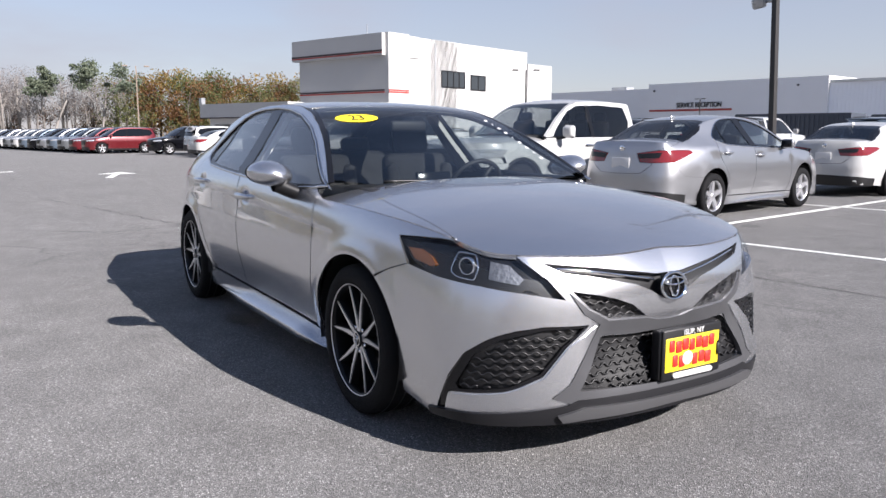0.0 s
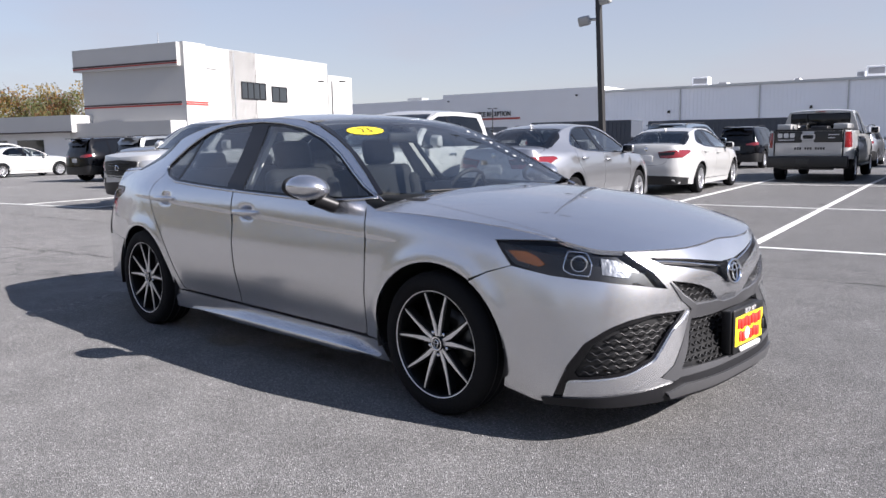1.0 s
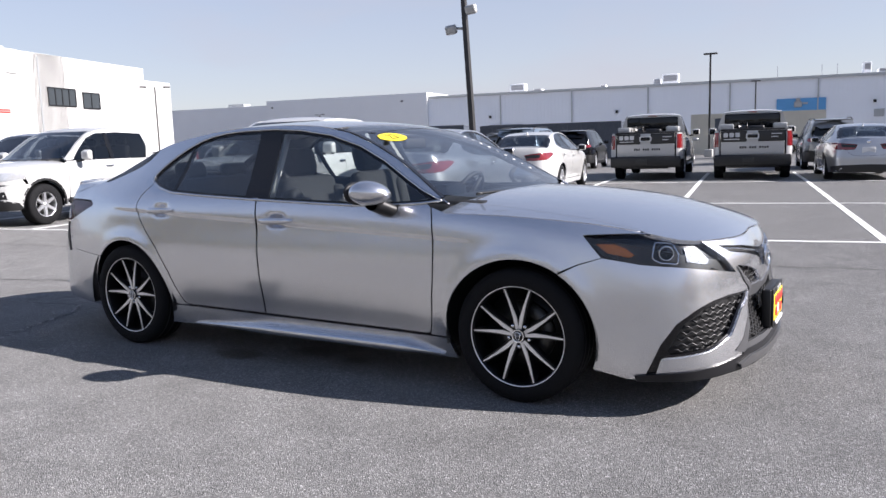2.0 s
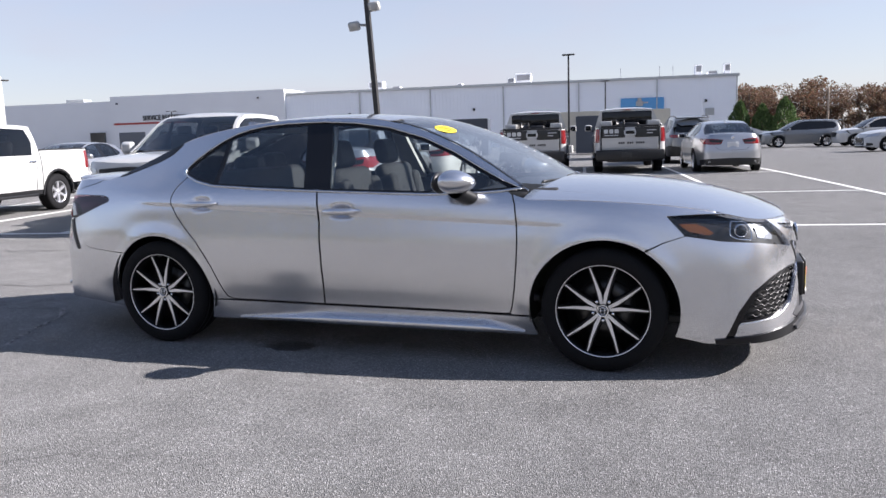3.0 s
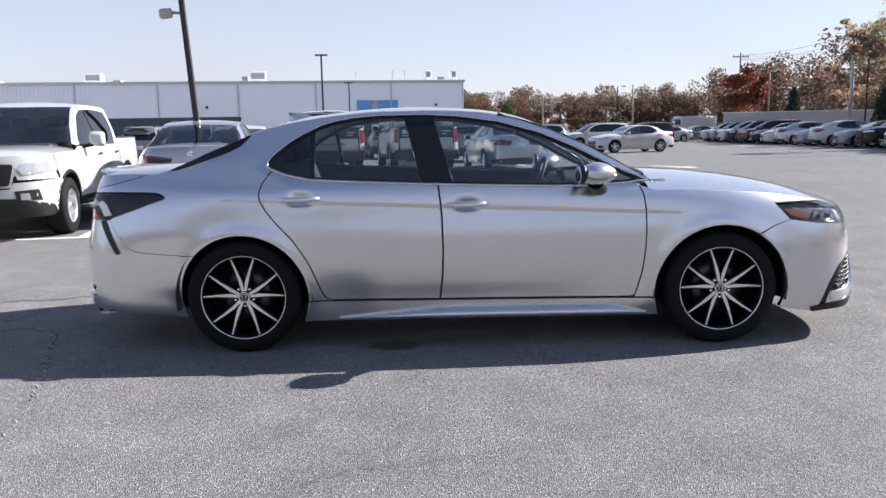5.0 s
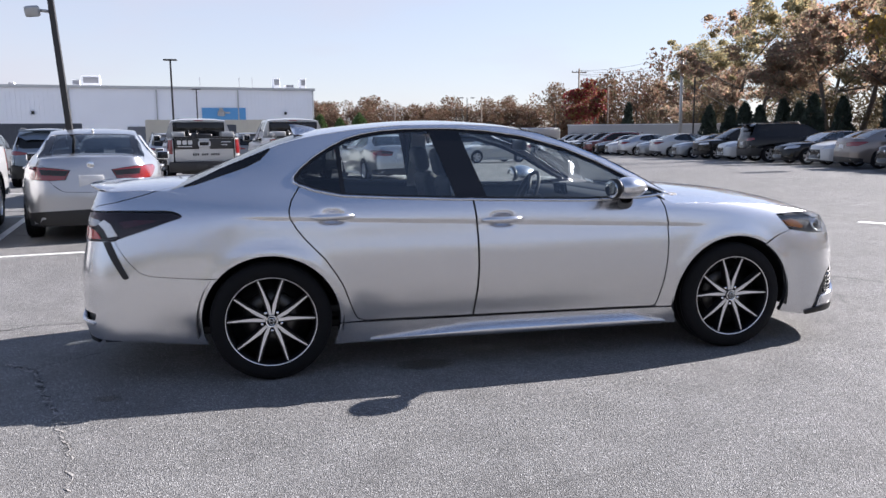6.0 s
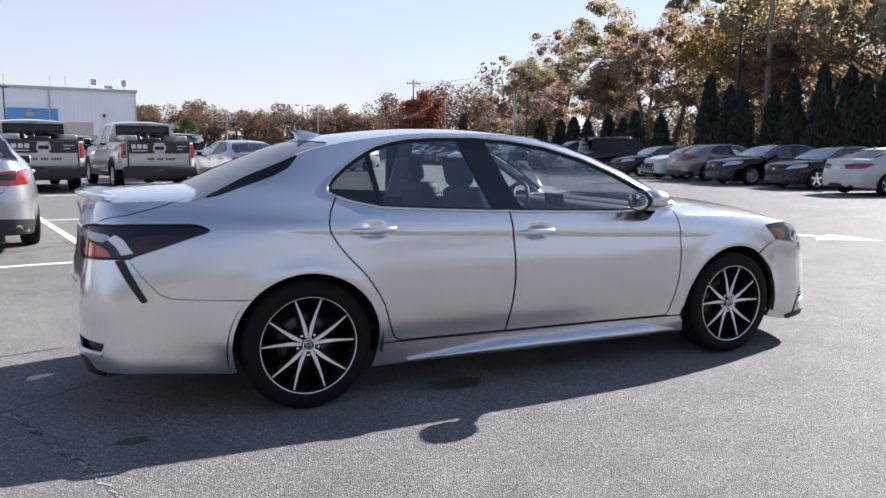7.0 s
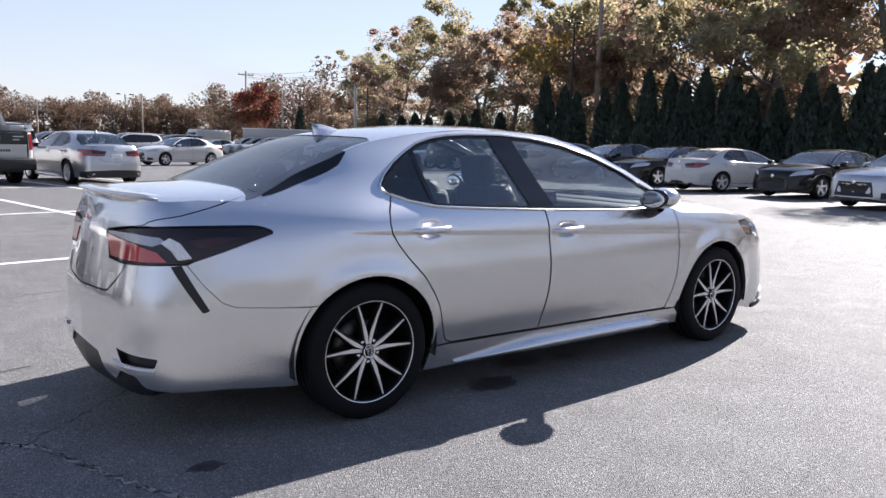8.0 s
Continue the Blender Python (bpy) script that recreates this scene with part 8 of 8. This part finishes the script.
# the row beside and behind the silver sedan
wagon_silver = sedan(stand(-4.08, 8.06, AWAY), "light silver sedan with chrome hubcap wheels, parked between white lines", SILVER_LIGHT, (4.84, 1.84, 1.50))
white_sedan = sedan(stand(-4.98, 14.35, AWAY), "white sedan with a black lower rear valance, parked nose away", WHITE_PAINT, (4.93, 1.855, 1.455), "ten")
late_sedan = sedan(stand(1.97, 20.15, AWAY), "silver sedan with thin red tail lamps, parked nose away", SILVER_LIGHT, (4.92, 1.84, 1.445), "ten")
compact = sedan(stand(10.3, 36.2, 180 + 14), "white compact sedan with dark wheels, standing across the aisle", WHITE_PAINT, (4.63, 1.78, 1.435), "five")
pest_a = pickup(stand(-3.77, 21.08, AWAY), "white service pickup with black tailgate band and bed boxes", WHITE_PAINT, load=True, band=True, group="service pickups")
copy_thing(pest_a, stand(-.92, 21.3, AWAY))
taco_b = pickup(stand(-6.30, 6.60, TOWARD), "white crew-cab pickup with black grille, facing the aisle", WHITE_PAINT, (5.39, 1.91, 1.80), "six", chrome=True, group="white pickups")
copy_thing(taco_b, stand(-11.64, 5.95, TOWARD))
tundra = pickup(stand(-19.8, 10.2, TOWARD), "silver full-size pickup with a dark grille, facing the aisle", SILVER_LIGHT, (5.93, 2.03, 1.98), "ten")
grey_suv = suv(stand(-8.1, 21.0, AWAY), "blue-grey sport utility vehicle, parked nose away", BLUE_GREY, (4.6, 1.855, 1.69), "ten")
dark_suv = suv(stand(.75, 27.2, AWAY), "dark grey sport utility vehicle behind a silver sedan", GREY_PAINT, (4.7, 1.88, 1.75), "five")
high_suv = suv(stand(11.0, 48.6, 180 + 10), "white three-row sport utility vehicle with black wheels", WHITE_PAINT, (4.95, 1.93, 1.73), "five", low=WHITE_PAINT)
rav = suv(stand(-27.0, 10.8, AWAY), "black sport utility vehicle, parked nose away", BLACK_PAINT, (4.6, 1.855, 1.70), "five")
repaint(copy_thing(rav, stand(-24.5, 11.6, AWAY)), BLACK_PAINT, GREY_PAINT, "dark grey sport utility vehicle beside a black one")


UNSEEN = {"inner_shell", "wheel_housing", "seat_back", "cabin_floor", "dashboard", "brake_disc", "wheel_back", "handle_recess", "lamp_insert", "nose_badge", "rear_badge", "roof_fin", "door_card", "headliner",
          "fog_pocket", "fog_lamp", "screen_border", "sill_skirt", "door_handle", "tread_groove", "side_step", "arch_trim", "skid_lip", "pane_bar", "hub", "mirror_arm", "mirror_glass", "glass_border"}


def again(src, old, colour, x, y, heading, label):
    """A repainted copy; far off it does without the parts that no one could see."""
    c = copy_thing(src, stand(x, y, heading))
    if math.hypot(x, y) > 26:
        for o in list(c.children_recursive):
            if o.name.split(".")[0] in UNSEEN and not o.children:
                bpy.data.objects.remove(o)
    return repaint(c, old, colour, label)


again(white_sedan, WHITE_PAINT, PEARL, -37.5, 10.3, AWAY, "cream white sedan at the far side of the lot")
again(rav, BLACK_PAINT, WHITE_PAINT, -41.5, 10.9, AWAY, "white sport utility vehicle behind a cream sedan")
again(rav, BLACK_PAINT, BLACK_PAINT, -45.6, 9.6, TOWARD, "black sport utility vehicle beside a red one")
row = [RED_PAINT, DARK_RED, GREY_PAINT, BLUE_GREY, SILVER_LIGHT, BLACK_PAINT, BLUE_GREY, WHITE_PAINT, GREY_PAINT, WHITE_PAINT, SILVER_LIGHT, BLACK_PAINT, WHITE_PAINT, WHITE_PAINT]
names = {RED_PAINT.name: "red", DARK_RED.name: "dark red", GREY_PAINT.name: "grey", BLUE_GREY.name: "blue-grey", SILVER_LIGHT.name: "silver", BLACK_PAINT.name: "black", WHITE_PAINT.name: "white",
         BROWN_GREY.name: "bronze-grey", PEARL.name: "cream"}
for k, colour in enumerate(row):
    c = again(rav, BLACK_PAINT, colour, -50.2 - 2.75 * k * .99, 6.5 - 2.75 * k * .16, TOWARD + (k * 37 % 5 - 2) * .5, names[colour.name] + " sport utility vehicle in a long row of new cars")
    c["group"] = "row of new cars"

# beyond the service pickups
for src, old, colour, x, y, h in ((high_suv, WHITE_PAINT, GREY_PAINT, 6.9, 50.5, 190), (rav, BLACK_PAINT, BLACK_PAINT, 15.2, 52, 190), (late_sedan, SILVER_LIGHT, GREY_PAINT, 2.9, 52.5, 186),
                                  (rav, BLACK_PAINT, GREY_PAINT, -2.6, 33.5, AWAY), (rav, BLACK_PAINT, SILVER_LIGHT, -6.2, 33, AWAY), (rav, BLACK_PAINT, BLACK_PAINT, -9.4, 29.5, AWAY),
                                  (grey_suv, BLUE_GREY, GREY_PAINT, -12.6, 29, AWAY), (rav, BLACK_PAINT, BLACK_PAINT, -15.5, 17.5, TOWARD), (rav, BLACK_PAINT, GREY_PAINT, -12.6, 18.4, TOWARD),
                                  (late_sedan, SILVER_LIGHT, BLACK_PAINT, 0.4, 55, 186), (late_sedan, SILVER_LIGHT, WHITE_PAINT, -2.2, 56, 186), (tundra, SILVER_LIGHT, WHITE_PAINT, -17.2, 27, AWAY),
                                  (rav, BLACK_PAINT, WHITE_PAINT, -20.5, 26, AWAY), (late_sedan, SILVER_LIGHT, SILVER_LIGHT, -16.3, 13.5, TOWARD)):
    kind = "pickup" if src is tundra else "sedan" if src is late_sedan else "sport utility vehicle"
    again(src, old, colour, x, y, h, names[colour.name] + " " + kind + " standing farther back in the lot")

# the used-car row under the trees
FACE_US, TAIL_US = 168, -12
acc = again(late_sedan, SILVER_LIGHT, SILVER_LIGHT, 17.6, 4.1, FACE_US, "silver sedan with a wide chrome grille, facing the aisle")
coupe = sedan(stand(19.3, 7.3, FACE_US + 3), "low black coupe facing the aisle", BLACK_PAINT, (4.63, 1.865, 1.385), "five")
mustang = sedan(stand(19.2, 10.2, TAIL_US), "white convertible with a tan soft top, tail to the aisle", WHITE_PAINT, (4.61, 1.82, 1.35), "five", rear_low=False)
for o in mustang.children:
    if o.name.split(".")[0] in ("roof", "pillar_top", "screen_trim"):
        o.material_slots[0].link = "OBJECT"
        o.material_slots[0].material = mat("tan_soft_top", (.34, .29, .22), .9, vary=.15, bump=.4) if "tan_soft_top" not in bpy.data.materials else bpy.data.materials["tan_soft_top"]
again(coupe, BLACK_PAINT, BLACK_PAINT, 19.9, 13.1, FACE_US, "black sedan with bright wheels, facing the aisle")
again(late_sedan, SILVER_LIGHT, BLACK_PAINT, 20.2, 15.9, FACE_US, "black sport sedan with a mesh grille, facing the aisle")
again(compact, WHITE_PAINT, BROWN_GREY, 20.7, 18.6, TAIL_US, "bronze-grey compact sedan, tail to the aisle")
again(compact, WHITE_PAINT, WHITE_PAINT, 21.3, 20.9, FACE_US, "white sedan with a black twin grille, facing the aisle")
again(coupe, BLACK_PAINT, BLACK_PAINT, 21.6, 23.6, FACE_US, "black sedan with silver wheels, facing the aisle")
again(rav, BLACK_PAINT, BLACK_PAINT, 22.2, 26.8, TAIL_US, "tall black sport utility vehicle, tail to the aisle").scale = (1.06, 1.03, 1.06)
for k, (src, old, colour, h) in enumerate(((compact, WHITE_PAINT, WHITE_PAINT, FACE_US), (rav, BLACK_PAINT, BLACK_PAINT, FACE_US), (coupe, BLACK_PAINT, GREY_PAINT, FACE_US), (late_sedan, SILVER_LIGHT, WHITE_PAINT, TAIL_US),
                                           (compact, WHITE_PAINT, GREY_PAINT, FACE_US), (late_sedan, SILVER_LIGHT, SILVER_LIGHT, TAIL_US), (late_sedan, SILVER_LIGHT, WHITE_PAINT, FACE_US), (compact, WHITE_PAINT, BLACK_PAINT, FACE_US),
                                           (rav, BLACK_PAINT, RED_PAINT, FACE_US), (rav, BLACK_PAINT, BLACK_PAINT, FACE_US), (rav, BLACK_PAINT, WHITE_PAINT, FACE_US), (grey_suv, BLUE_GREY, GREY_PAINT, FACE_US), (rav, BLACK_PAINT, WHITE_PAINT, FACE_US))):
    again(src, old, colour, 23.0 + .22 * k, 30.2 + 2.75 * k, h, names[colour.name] + (" sport utility vehicle" if src in (rav, grey_suv) else " car") + " in the used-car row under the trees")
for k, colour in enumerate((BLUE_GREY, SILVER_LIGHT, WHITE_PAINT, GREY_PAINT)):
    again(late_sedan, SILVER_LIGHT, colour, 15.5 + 3 * k, 66 + k * .6, 186, names[colour.name] + " sedan far off before the woods")

# parked cars across the aisle, seen only as reflections in the silver sedan's doors
for src, old, colour, x, y, h in ((high_suv, WHITE_PAINT, WHITE_PAINT, -27.5, -7.2, 8), (compact, WHITE_PAINT, WHITE_PAINT, -28.0, -10.4, 8)):
    again(src, old, colour, x, y, h, names[colour.name] + (" sport utility vehicle" if src is high_suv else " compact sedan") + " parked across the aisle")
